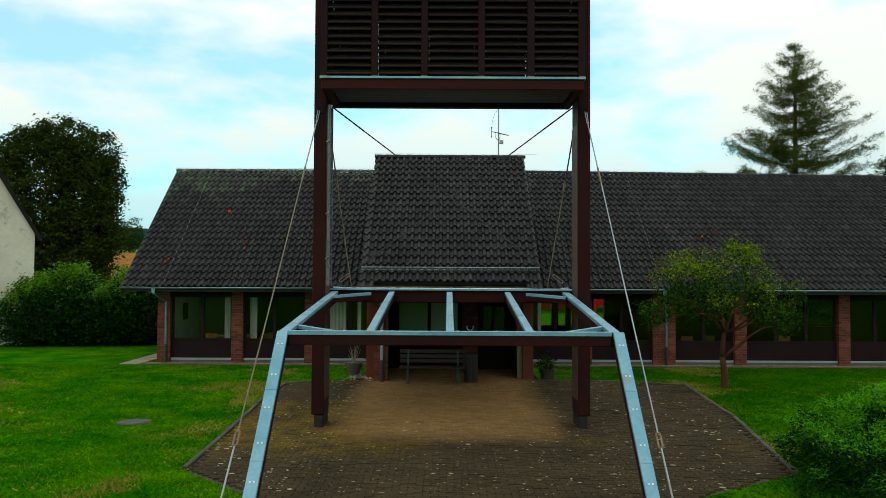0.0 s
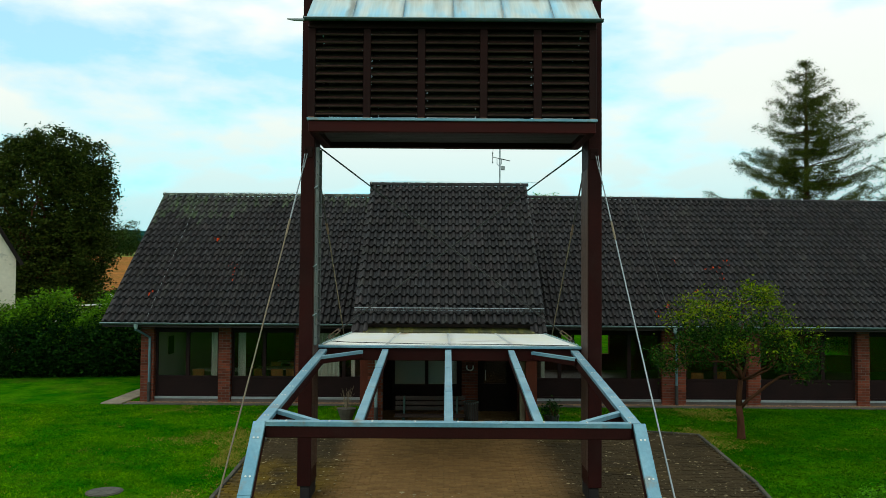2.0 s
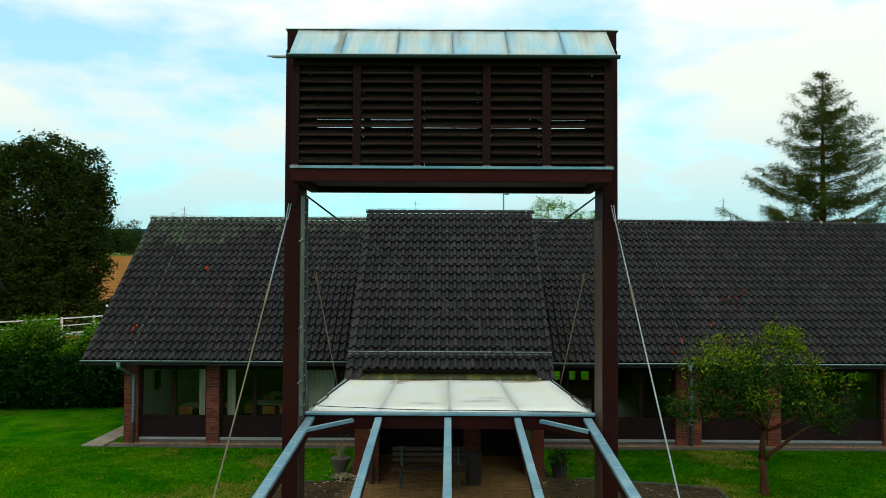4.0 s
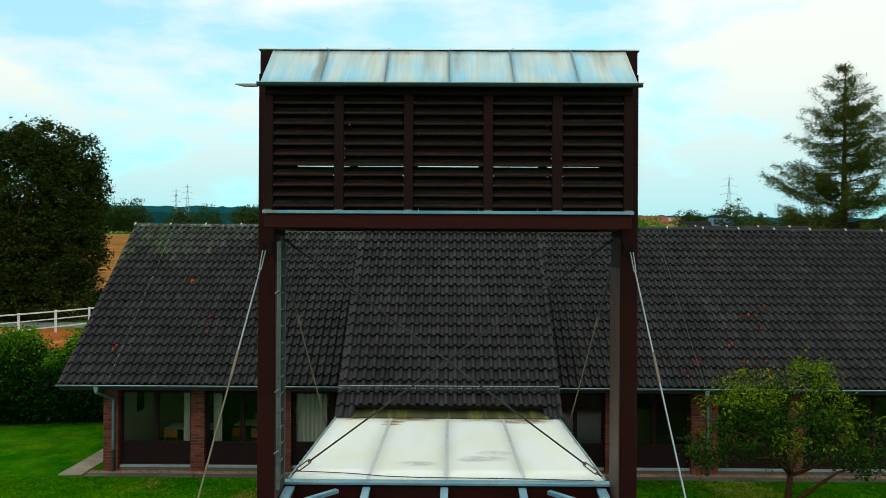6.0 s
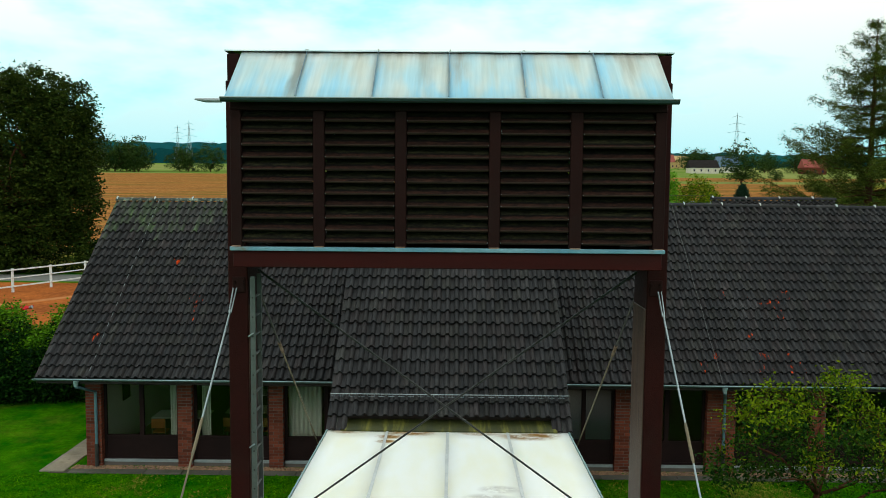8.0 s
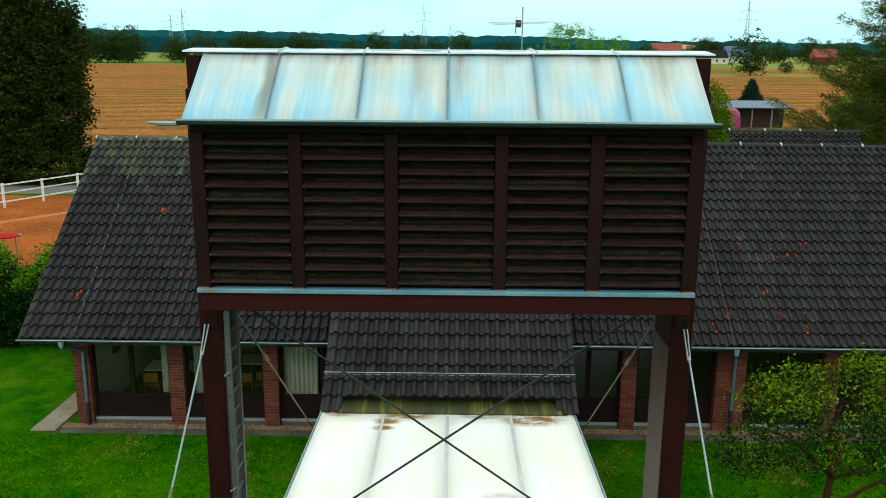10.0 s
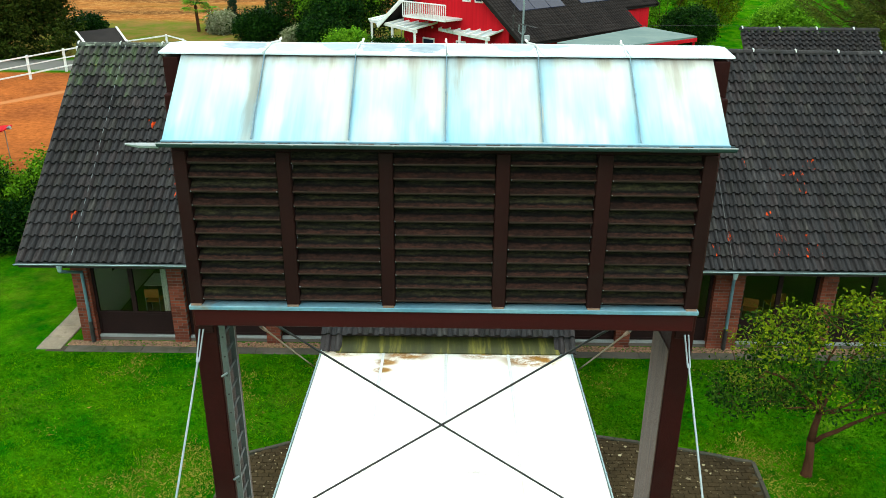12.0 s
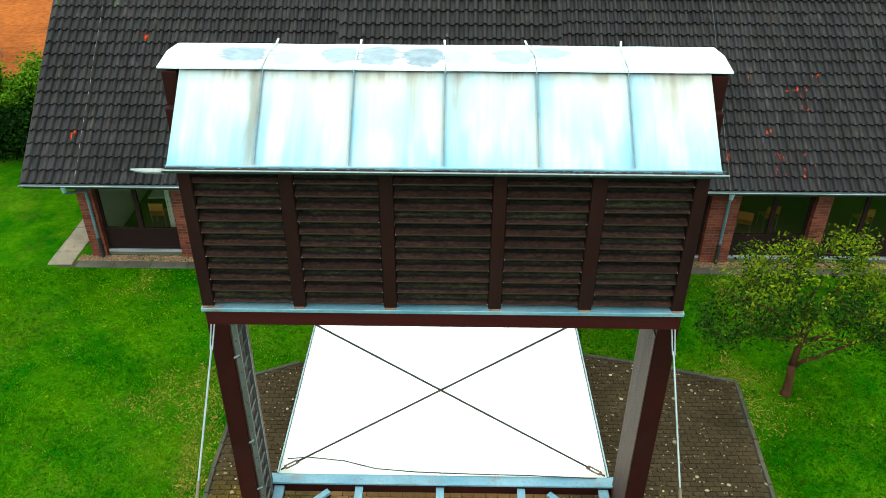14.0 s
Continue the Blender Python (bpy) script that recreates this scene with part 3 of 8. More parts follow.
M["tile_pale"] = surface("lichen_spotted_tile", (0.0262, 0.0243, 0.0248), (0.0385, 0.0358, 0.0366), 0.5, 14, (0.6, 0.85), 0, 0.4, 38, (2.4, 0.9, 0.9), vary="island", amount=0.2, specks=((0.17, 0.17, 0.115), 5.0, (0.64, 0.70)), spec=0.14)
M["tile_red"] = surface("chipped_tile_red_body", (0.0262, 0.0243, 0.0248), (0.0385, 0.0358, 0.0366), 0.5, 14, (0.6, 0.85), 0, 0.3, 38, (2.0, 0.8, 0.8), stain=(0.60, 0.055, 0.006), stain_scale=6.0, stain_at=(0.60, 0.66), spec=0.03)
M["apron"] = surface("algae_covered_apron", (0.024, 0.028, 0.004), (0.055, 0.056, 0.006), 1.2, 14, (0.5, 0.8), 0, 0.2, 30, (5, 0.5, 0.5), stain=(0.15, 0.135, 0.016), stain_scale=1.2, stain_at=(0.54, 0.70))
M["brick"] = surface("red_facing_brick", (0.20, 0.050, 0.026), (0.135, 0.036, 0.021), 1.3, 24, (0.75, 0.9), 0, 0.35, 70, vary="object", amount=0.4, spec=0.1)
M["brick_rest"] = surface("red_facing_brick_rest", (0.20, 0.050, 0.026), (0.135, 0.036, 0.021), 1.3, 24, (0.75, 0.9), 0, 0.35, 70, vary="island", amount=0.4, spec=0.1)
M["mortar"] = surface("grey_mortar", (0.13, 0.10, 0.085), (0.095, 0.075, 0.065), 2.0, 30, (0.85, 0.95), 0, 0.4, 60)
M["frame"] = surface("dark_brown_window_frame", (0.020, 0.0095, 0.0085), (0.014, 0.0075, 0.007), 1.5, 20, (0.5, 0.7), 0, 0.1, 60, spec=0.07)
M["sill"] = surface("pale_metal_sill", (0.35, 0.37, 0.37), (0.28, 0.30, 0.30), 2.0, 20, (0.4, 0.6), 0.3, 0.05)
M["glass"] = glass_material("window_glass", (0.84, 0.84, 0.80))
M["plaster"] = surface("interior_white_plaster", (0.74, 0.73, 0.68), (0.68, 0.67, 0.62), 0.8, 12, (0.85, 0.95), 0, 0.05, 40, grit=0.15)
M["screed"] = surface("brown_linoleum_floor", (0.14, 0.105, 0.07), (0.11, 0.085, 0.06), 0.8, 14, (0.4, 0.6), 0, 0.05)
M["soffit"] = surface("dark_soffit_boards", (0.030, 0.015, 0.012), (0.022, 0.012, 0.010), 1.0, 16, (0.6, 0.8), 0, 0.2, 40, (6, 0.4, 1))
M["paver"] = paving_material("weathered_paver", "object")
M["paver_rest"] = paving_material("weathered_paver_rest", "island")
M["joint"] = surface("mossy_joint", (0.040, 0.034, 0.018), (0.062, 0.050, 0.024), 2.0, 20, (0.9, 1.0), 0, 0.3, 60)
M["kerb"] = surface("concrete_kerb", (0.085, 0.072, 0.048), (0.045, 0.040, 0.026), 1.2, 20, (0.85, 0.95), 0, 0.4, 50, vary="object", amount=0.25, stain=(0.05, 0.055, 0.03), stain_scale=2.0, stain_at=(0.5, 0.7))
M["slab"] = surface("mossy_path_slab", (0.105, 0.092, 0.070), (0.065, 0.060, 0.045), 1.0, 16, (0.85, 0.95), 0, 0.3, 50, vary="object", amount=0.2, stain=(0.040, 0.044, 0.020), stain_scale=1.8, stain_at=(0.5, 0.7))
M["slab_pale"] = surface("pale_path_slab", (0.31, 0.25, 0.175), (0.20, 0.165, 0.115), 1.4, 16, (0.85, 0.95), 0, 0.3, 50, vary="object", amount=0.2, stain=(0.10, 0.09, 0.05), stain_scale=2.2, stain_at=(0.55, 0.72))
M["pebble"] = surface("mixed_gravel", (0.36, 0.20, 0.11), (0.20, 0.12, 0.075), 1.5, 30, (0.8, 0.95), 0, 0.2, 50, vary="island", amount=0.6)
M["dry_leaf"] = surface("dry_leaves", (0.40, 0.34, 0.20), (0.28, 0.20, 0.10), 2.0, 30, (0.8, 0.95), 0, 0.1, 50, vary="island", amount=0.5)
M["bark"] = surface("tree_bark", (0.100, 0.040, 0.020), (0.050, 0.023, 0.013), 3.0, 26, (0.85, 0.95), 0, 0.8, 30, (1, 1, 0.35), spec=0.03)
M["leaf_big"] = leaf_material("dark_lime_leaves", (0.012, 0.028, 0.003), (0.050, 0.070, 0.009), 0.2)
# darker and lighter leaves of one plant: light from above put into the colour
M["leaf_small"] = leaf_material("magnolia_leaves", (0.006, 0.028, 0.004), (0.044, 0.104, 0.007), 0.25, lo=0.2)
M["leaf_lightened"] = leaf_material("top_lit_magnolia_leaves", (0.026, 0.078, 0.003), (0.205, 0.262, 0.006), 0.3)
M["leaf_tip"] = leaf_material("top_lit_juniper_sprays", (0.016, 0.110, 0.002), (0.125, 0.40, 0.008), 0.25)
M["leaf_laurel"] = leaf_material("top_lit_laurel_leaves", (0.030, 0.110, 0.004), (0.15, 0.32, 0.010), 0.3, 0.4)
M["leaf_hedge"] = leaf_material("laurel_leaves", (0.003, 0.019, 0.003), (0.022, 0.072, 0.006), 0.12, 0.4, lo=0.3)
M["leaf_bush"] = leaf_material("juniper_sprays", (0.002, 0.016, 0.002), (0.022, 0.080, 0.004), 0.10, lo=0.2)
M["leaf_bright"] = leaf_material("fresh_green_leaves", (0.035, 0.15, 0.006), (0.19, 0.40, 0.015), 0.35)
M["leaf_far"] = leaf_material("far_tree_leaves", (0.016, 0.042, 0.008), (0.055, 0.090, 0.016), 0.2)
M["needle"] = leaf_material("spruce_needles", (0.022, 0.046, 0.006), (0.125, 0.150, 0.018), 0.25)
M["needle_blue"] = leaf_material("dark_cone_needles", (0.010, 0.030, 0.016), (0.022, 0.055, 0.028), 0.1)
M["grass"] = grass_material()
M["render"] = surface("stained_white_render", (0.68, 0.60, 0.48), (0.56, 0.48, 0.37), 0.6, 8, (0.85, 0.95), 0, 0.25, 30, stain=(0.30, 0.28, 0.23), stain_scale=2.2, stain_at=(0.60, 0.72), grit=0.3)
M["white"] = surface("white_painted_wood", (0.78, 0.78, 0.75), (0.70, 0.70, 0.67), 1.0, 14, (0.5, 0.7), 0, 0.1, 40, grit=0.2)
M["red"] = surface("falu_red_boards", (0.56, 0.010, 0.018), (0.44, 0.008, 0.014), 0.8, 12, (0.6, 0.8), 0, 0.3, 20, (6, 6, 0.3), grit=0.25, spec=0.05)
M["dark_roof"] = surface("dark_far_roof", (0.014, 0.0105, 0.0095), (0.022, 0.017, 0.015), 0.8, 10, (0.75, 0.9), 0, 0.4, 20, vary="island", amount=0.3, spec=0.1)
M["bitumen"] = surface("grey_green_felt_roof", (0.13, 0.185, 0.175), (0.17, 0.225, 0.205), 0.6, 10, (0.8, 0.95), 0, 0.1, 20, grit=0.25, spec=0.05)
M["solar"] = surface("solar_panel_glass", (0.020, 0.024, 0.045), (0.026, 0.030, 0.055), 0.5, 6, (0.12, 0.2), 0.1, 0.0, spec=0.12)
M["pink"] = surface("pink_trailer_paint", (0.36, 0.018, 0.13), (0.30, 0.016, 0.10), 0.8, 10, (0.3, 0.5), 0, 0.0)
M["blue_roof"] = surface("blue_grey_metal_roof", (0.06, 0.11, 0.17), (0.09, 0.15, 0.21), 0.8, 10, (0.4, 0.6), 0.3, 0.05)
# distance haze is put into the ridge's blue-green base colour
M["far_wood"] = surface("haze_tinted_far_wood", (0.006, 0.056, 0.066), (0.010, 0.078, 0.080), 0.03, 0.4, (0.95, 1.0), 0, 0.0, spec=0.0)
M["roof_red"] = surface("red_far_roof", (0.30, 0.06, 0.04), (0.24, 0.05, 0.035), 0.5, 5, (0.8, 0.9))
M["yellow"] = surface("ochre_far_wall", (0.52, 0.34, 0.13), (0.46, 0.30, 0.12), 0.5, 5, (0.8, 0.9))
M["cast_iron"] = surface("cast_iron_lid", (0.07, 0.065, 0.055), (0.10, 0.09, 0.07), 4.0, 30, (0.6, 0.8), 0.3, 0.4, 40)
M["bench_wood"] = surface("dark_bench_wood", (0.042, 0.019, 0.013), (0.030, 0.015, 0.011), 1.5, 20, (0.5, 0.7), 0, 0.3, 40, (0.5, 4, 4))
M["green_steel"] = surface("green_painted_steel", (0.03, 0.06, 0.05), (0.02, 0.045, 0.04), 2.0, 20, (0.4, 0.6), 0.2, 0.05)
M["stone"] = surface("old_stone_trough", (0.085, 0.070, 0.050), (0.055, 0.047, 0.036), 2.0, 20, (0.85, 0.95), 0, 0.5, 30)
M["pale_wood"] = surface("pale_timber_post", (0.26, 0.20, 0.12), (0.20, 0.15, 0.09), 1.0, 20, (0.7, 0.9), 0, 0.3, 40, (6, 6, 0.4))
M["beech"] = surface("beech_plywood", (0.50, 0.20, 0.05), (0.42, 0.16, 0.04), 1.0, 20, (0.4, 0.6), 0, 0.1)
M["cloth"] = surface("white_net_curtain", (0.62, 0.64, 0.60), (0.54, 0.56, 0.52), 1.0, 30, (0.9, 1.0), 0, 0.1, 60)
M["leaf_pale"] = leaf_material("pale_flowering_leaves", (0.10, 0.14, 0.04), (0.42, 0.42, 0.28), 0.3)
M["milk_glass"] = surface("milky_glass", (0.62, 0.74, 0.74), (0.54, 0.68, 0.70), 0.6, 8, (0.15, 0.3), 0, 0.0, 20, grit=0.15)
M["straw"] = leaf_material("dry_grass_blades", (0.12, 0.15, 0.012), (0.40, 0.30, 0.06), 0.4, 0.9, gloss=0.0)


# ---- mesh building ----
def cham_box(sx, sy, sz, c=0.0):
    """Vertices and faces of a box round the origin with chamfered edges."""
    h = np.array([sx, sy, sz]) / 2
    c = min(c, 0.45 * min(sx, sy, sz))
    if c <= 0:
        v = [(h[0] * a, h[1] * b, h[2] * d) for a in (-1, 1) for b in (-1, 1) for d in (-1, 1)]
        return np.array(v), [(0, 1, 3, 2), (4, 6, 7, 5), (0, 4, 5, 1), (2, 3, 7, 6), (0, 2, 6, 4), (1, 5, 7, 3)]
    v, ix = [], {}
    for a in (-1, 1):
        for b in (-1, 1):
            for d in (-1, 1):
                s = (a, b, d)
                for k in range(3):
                    p = [s[j] * (h[j] - (0 if j == k else c)) for j in range(3)]
                    ix[s, k] = len(v)
                    v.append(p)
    f = []
    for k in range(3):
        i, j = (k + 1) % 3, (k + 2) % 3
        for q in (-1, 1):
            loop = []
            for a, b in ((-1, -1), (1, -1), (1, 1), (-1, 1)):
                s = [0, 0, 0]
                s[k], s[i], s[j] = q, a, b
                loop.append(ix[tuple(s), k])
            f.append(tuple(loop if q > 0 else loop[::-1]))
    for k in range(3):
        i, j = (k + 1) % 3, (k + 2) % 3
        for a in (-1, 1):
            for b in (-1, 1):
                s0, s1 = [0, 0, 0], [0, 0, 0]
                s0[i], s0[j], s0[k] = a, b, -1
                s1[i], s1[j], s1[k] = a, b, 1
                s0, s1 = tuple(s0), tuple(s1)
                loop = [ix[s0, i], ix[s0, j], ix[s1, j], ix[s1, i]]
                f.append(tuple(loop if a * b > 0 else loop[::-1]))
    for s in {k[0] for k in ix}:
        loop = [ix[s, 0], ix[s, 1], ix[s, 2]]
        f.append(tuple(loop if s[0] * s[1] * s[2] > 0 else loop[::-1]))
    return np.array(v), f


class Geo:
    """Vertices and faces gathered piece by piece."""

    def __init__(self):
        self.v, self.f, self.count = [], [], 0

    def add(self, verts, faces, m=None):
        v = np.asarray(verts, float)
        if m is not None:
            mm = np.array(m)
            v = v @ mm[:3, :3].T + mm[:3, 3]
        self.v.append(v)
        self.f += [tuple(i + self.count for i in f) for f in faces]
        self.count += len(v)
        return self

    def box(self, x0, x1, y0, y1, z0, z1, c=0.006):
        v, f = cham_box(x1 - x0, y1 - y0, z1 - z0, c)
        return self.add(v + np.array([(x0 + x1) / 2, (y0 + y1) / 2, (z0 + z1) / 2]), f)

    def bar(self, a, b, w, h, c=0.006, up=(0, 0, 1), ext=0.0):
        """A squared bar from a to b, w across and h along up."""
        a, b = Vector(a), Vector(b)
        d = (b - a).normalized()
        side = d.cross(Vector(up)).normalized()
        top = side.cross(d)
        m = Matrix((side, d, top)).transposed().to_4x4()
        m.translation = (a + b) / 2
        v, f = cham_box(w, (b - a).length + 2 * ext, h, c)
        return self.add(v, f, m)

    def tube(self, points, radii, sides=8, caps=True):
        pts = [Vector(p) for p in points]
        radii = radii if isinstance(radii, (list, tuple)) else [radii] * len(pts)
        v, f = [], []
        ref = Vector((0.13, 0.21, 0.97))
        for i, p in enumerate(pts):
            d = (pts[min(i + 1, len(pts) - 1)] - pts[max(i - 1, 0)]).normalized()
            r = Vector((1, 0, 0)) if abs(d.dot(ref)) > 0.99 else ref
            a = d.cross(r).normalized()
            b = d.cross(a)
            for k in range(sides):
                t = 2 * math.pi * k / sides
                v.append(p + radii[i] * (math.cos(t) * a + math.sin(t) * b))
        for i in range(len(pts) - 1):
            for k in range(sides):
                n = (k + 1) % sides
                f.append((i * sides + k, (i + 1) * sides + k, (i + 1) * sides + n, i * sides + n))
        if caps:
            f.append(tuple(range(sides)))
            f.append(tuple(reversed(range((len(pts) - 1) * sides, len(pts) * sides))))
        return self.add([tuple(p) for p in v], f)

    def prism(self, outline, z0, z1):
        """A flat plate with the given outline (x, y), counterclockwise."""
        k = len(outline)
        v = [(x, y, z0) for x, y in outline] + [(x, y, z1) for x, y in outline]
        f = [tuple(reversed(range(k))), tuple(range(k, 2 * k))] + [(i, (i + 1) % k, k + (i + 1) % k, k + i) for i in range(k)]
        return self.add(v, f)

    def quad(self, a, b, c, d):
        return self.add([a, b, c, d], [(0, 1, 2, 3)])

    def mesh(self, name, material, smooth=False):
        me = bpy.data.meshes.new(name)
        v = np.concatenate(self.v) if self.v else np.zeros((0, 3))
        me.from_pydata(v.tolist(), [], self.f)
        for mt in material if isinstance(material, (list, tuple)) else (material,):
            me.materials.append(mt)
        if smooth:
            me.shade_smooth()
        me.update()
        return me


def thing(name, at, label, category, group="", kind=""):
    e = new(name)
    e.location = at
    e.empty_display_size = 0.2
    return tagged(e, label, category, group, kind)


def part(name, geo, material, parent, label="", smooth=False, kind=""):
    """Links one mesh, given in world places, under a thing or a part."""
    me = geo if isinstance(geo, bpy.types.Mesh) else geo.mesh(name, material, smooth)
    ob = new(name, me)
    ob.parent = parent
    root = parent
    while root.parent:
        root = root.parent
    ob.matrix_parent_inverse = Matrix.Translation(-Vector(root.location)) if parent == root else Matrix.Identity(4)
    return tagged(ob, label, "", "", kind)


def alone(name, geo, material, label, category, kind="", smooth=False, group=""):
    me = geo if isinstance(geo, bpy.types.Mesh) else geo.mesh(name, material, smooth)
    return tagged(new(name, me), label, category, group, kind)


def piece(name, mesh, parent, m):
    """A part that shares its mesh with its likes, at the world pose m."""
    ob = new(name, mesh)
    ob.parent = parent
    root = parent
    while root.parent:
        root = root.parent
    if parent == root:
        ob.matrix_parent_inverse = Matrix.Translation(-Vector(root.location))
    ob.matrix_basis = m
    return ob


# ---- ground ----
def dip(y):
    """The lawn and the court fall a little away from the hall."""
    return float(np.interp(y, [0, 3, 6, 9], [-0.085, -0.055, -0.010, 0.0]))


def rise(x, y):
    return 0.04 * np.clip(y - 60, 0, 700) + dip(y)


def build_ground():
    xs = np.concatenate([np.linspace(-1500, -120, 12), np.linspace(-100, -40, 7), np.linspace(-36, 36, 25), np.linspace(40, 100, 7), np.linspace(120, 1500, 12)])
    ys = np.concatenate([np.linspace(-300, -40, 6), np.linspace(-30, 60, 31), np.linspace(65, 200, 20), np.linspace(220, 480, 14), np.linspace(520, 800, 8), np.linspace(900, 1800, 6)])
    g = Geo()
    v = [(x, y, float(rise(x, y))) for y in ys for x in xs]
    w = len(xs)
    f = [(j * w + i, j * w + i + 1, (j + 1) * w + i + 1, (j + 1) * w + i) for j in range(len(ys) - 1) for i in range(w - 1)]
    g.add(v, f)
    return alone("ground", g, M["ground"], "green lawn, sandy paddock and brown stubble field", "ground", "structure", True)


build_ground()

# the paved court in front of the hall; the hall's front stands along y = 11.35
COURT = [(-3.0, -7.5), (3.2, -7.5), (3.45, -4.2), (5.35, -2.85), (6.13, 1.9), (6.45, 6.5), (4.7, 7.0), (3.2, 7.34), (2.6, 7.6), (2.6, 9.9), (-2.6, 9.9), (-2.6, 7.2), (-3.3, 6.98), (-4.45, 6.45), (-4.5, 3.85), (-4.2, -2.8), (-3.1, -4.0), (-2.8, -4.4)]


def inside(poly, x, y):
    c = False
    for (x0, y0), (x1, y1) in zip(poly, poly[1:] + poly[:1]):
        if (y0 > y) != (y1 > y) and x < (x1 - x0) * (y - y0) / (y1 - y0) + x0:
            c = not c
    return c


# ---- bell tower ----
PX0, PX1, PY0, PY1 = 2.53, 2.78, 0.56, 1.26
BACK = 1.84
M["debris"] = surface("black_leaf_mould", (0.016, 0.015, 0.013), (0.035, 0.026, 0.018), 4.0, 40, (0.85, 0.95), 0, 0.6, 60)
random.seed(12)
tower = thing("bell_tower", (0, 0.9, 0), "red-brown timber bell tower with louvred bell chamber", "bell tower")


def build_tower():
    for s in (-1, 1):
        g = Geo().box(min(s * PX0, s * PX1), max(s * PX0, s * PX1), PY0, PY1, 0.2, 8.88, 0.012)
        post = part("post", g, M["wood"], tower)
        # thin added board that carries the painted sheen of the post's inner face
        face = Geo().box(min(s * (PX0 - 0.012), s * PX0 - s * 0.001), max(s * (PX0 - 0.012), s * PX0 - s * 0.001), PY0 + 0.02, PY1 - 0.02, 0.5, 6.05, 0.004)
        part("weathered_board", face, M["wood_sheen"], post, "stained timber face with reflected sheen put into its paler colour")
        sh = Geo().box(min(s * 2.54, s * 2.73), max(s * 2.54, s * 2.73), PY0 + 0.04, PY1 - 0.04, -0.12, 0.22, 0.01)
        sh.box(min(s * 2.56, s * 2.71), max(s * 2.56, s * 2.71), PY0 + 0.005, PY0 + 0.03, -0.05, 0.17, 0.005)
        part("post_shoe", sh, M["dark_inside"], post, "black steel post shoe")
        br = Geo().box(min(s * 2.56, s * 2.72), max(s * 2.56, s * 2.72), PY0 - 0.02, PY0 - 0.001, 6.22, 6.42, 0.006)
        for dx in (2.59, 2.69):
            br.tube([(s * dx, PY0 - 0.05, 6.36), (s * dx, PY0 - 0.02, 6.36)], 0.018, 8)
        part("bracket", br, M["wood_dark"], post, "dark painted steel bracket")
    part("front_beam", Geo().box(-2.56, 2.56, 0.0, 0.16, 6.60, 6.80, 0.01), M["wood_beam"], tower, "reddish timber sill beam")
    part("rear_beam", Geo().box(-2.56, 2.56, BACK - 0.16, BACK, 6.60, 6.80, 0.01), M["wood"], tower)
    for s in (-1, 1):
        part("end_beam", Geo().box(min(s * 2.40, s * 2.565), max(s * 2.40, s * 2.565), 0.165, BACK - 0.165, 6.60, 6.80, 0.01), M["wood"], tower)
        for k in range(11):
            y = 0.02 + k * (BACK - 0.04) / 11
            if PY0 - 0.16 < y < PY1:
                continue
            part("end_board", Geo().box(min(s * 2.535, s * 2.575), max(s * 2.535, s * 2.575), y + 0.004, y + (BACK - 0.04) / 11 - 0.004, 6.85, 8.52, 0.004), M["wood"], tower)
        gable = Geo()
        gable.add([(s * 2.56, 0.02, 8.5), (s * 2.56, BACK - 0.02, 8.5), (s * 2.56, 1.20, 9.11), (s * 2.56, 0.64, 9.11), (s * 2.59, 0.02, 8.5), (s * 2.59, BACK - 0.02, 8.5), (s * 2.59, 1.20, 9.11), (s * 2.59, 0.64, 9.11)],
                  [(0, 1, 2, 3), (7, 6, 5, 4), (0, 4, 5, 1), (1, 5, 6, 2), (2, 6, 7, 3), (3, 7, 4, 0)])
        part("gable_board", gable, M["wood"], tower)
        # cheek boards beside the roof slope, under the ridge sheet
        ch = Geo().box(min(s * 2.63, s * 2.785), max(s * 2.63, s * 2.785), 0.66, 1.36, 8.3, 9.225, 0.008)
        part("ridge_cheek", ch, M["wood"], tower)
    for k in range(9):
        y = 0.17 + k * (BACK - 0.34) / 9
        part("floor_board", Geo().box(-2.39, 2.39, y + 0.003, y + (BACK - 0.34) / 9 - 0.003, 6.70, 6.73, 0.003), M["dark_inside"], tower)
    part("sill_flashing", Geo().box(-2.585, 2.585, -0.035, 0.10, 6.802, 6.848, 0.005), M["zinc_cap"], tower, "dull zinc sill strip")
    part("rear_flashing", Geo().box(-2.585, 2.585, BACK - 0.10, BACK + 0.035, 6.802, 6.848, 0.005), M["zinc_cap"], tower)
    bolts = Geo()
    edges = [(-2.575, -2.445), (-1.592, -1.457), (-0.621, -0.486), (0.493, 0.627), (1.451, 1.596), (2.445, 2.605 - 0.03)]
    for yf, sgn in ((0.0, 1), (BACK, -1)):
        y0, y1 = (yf, yf + 0.10) if sgn > 0 else (yf - 0.10, yf)
        for a, b in edges:
            part("mullion", Geo().box(a, b, y0, y1, 6.85, 8.46, 0.008), M["wood_dark"], tower)
        part("head_beam", Geo().box(-2.575, 2.575, y0 + 0.004, y1 - 0.004, 8.462, 8.69, 0.008), M["wood_dark"], tower)
        for k, (a, b) in enumerate(edges):
            if sgn > 0:
                part("mullion_clip", Geo().box(a + 0.01, b - 0.01, yf - 0.030, yf - 0.002, 6.842, 6.862, 0.003), M["rust"], tower)
        tilt = radians(38) * sgn
        wide = 0.209 if sgn > 0 else 0.163
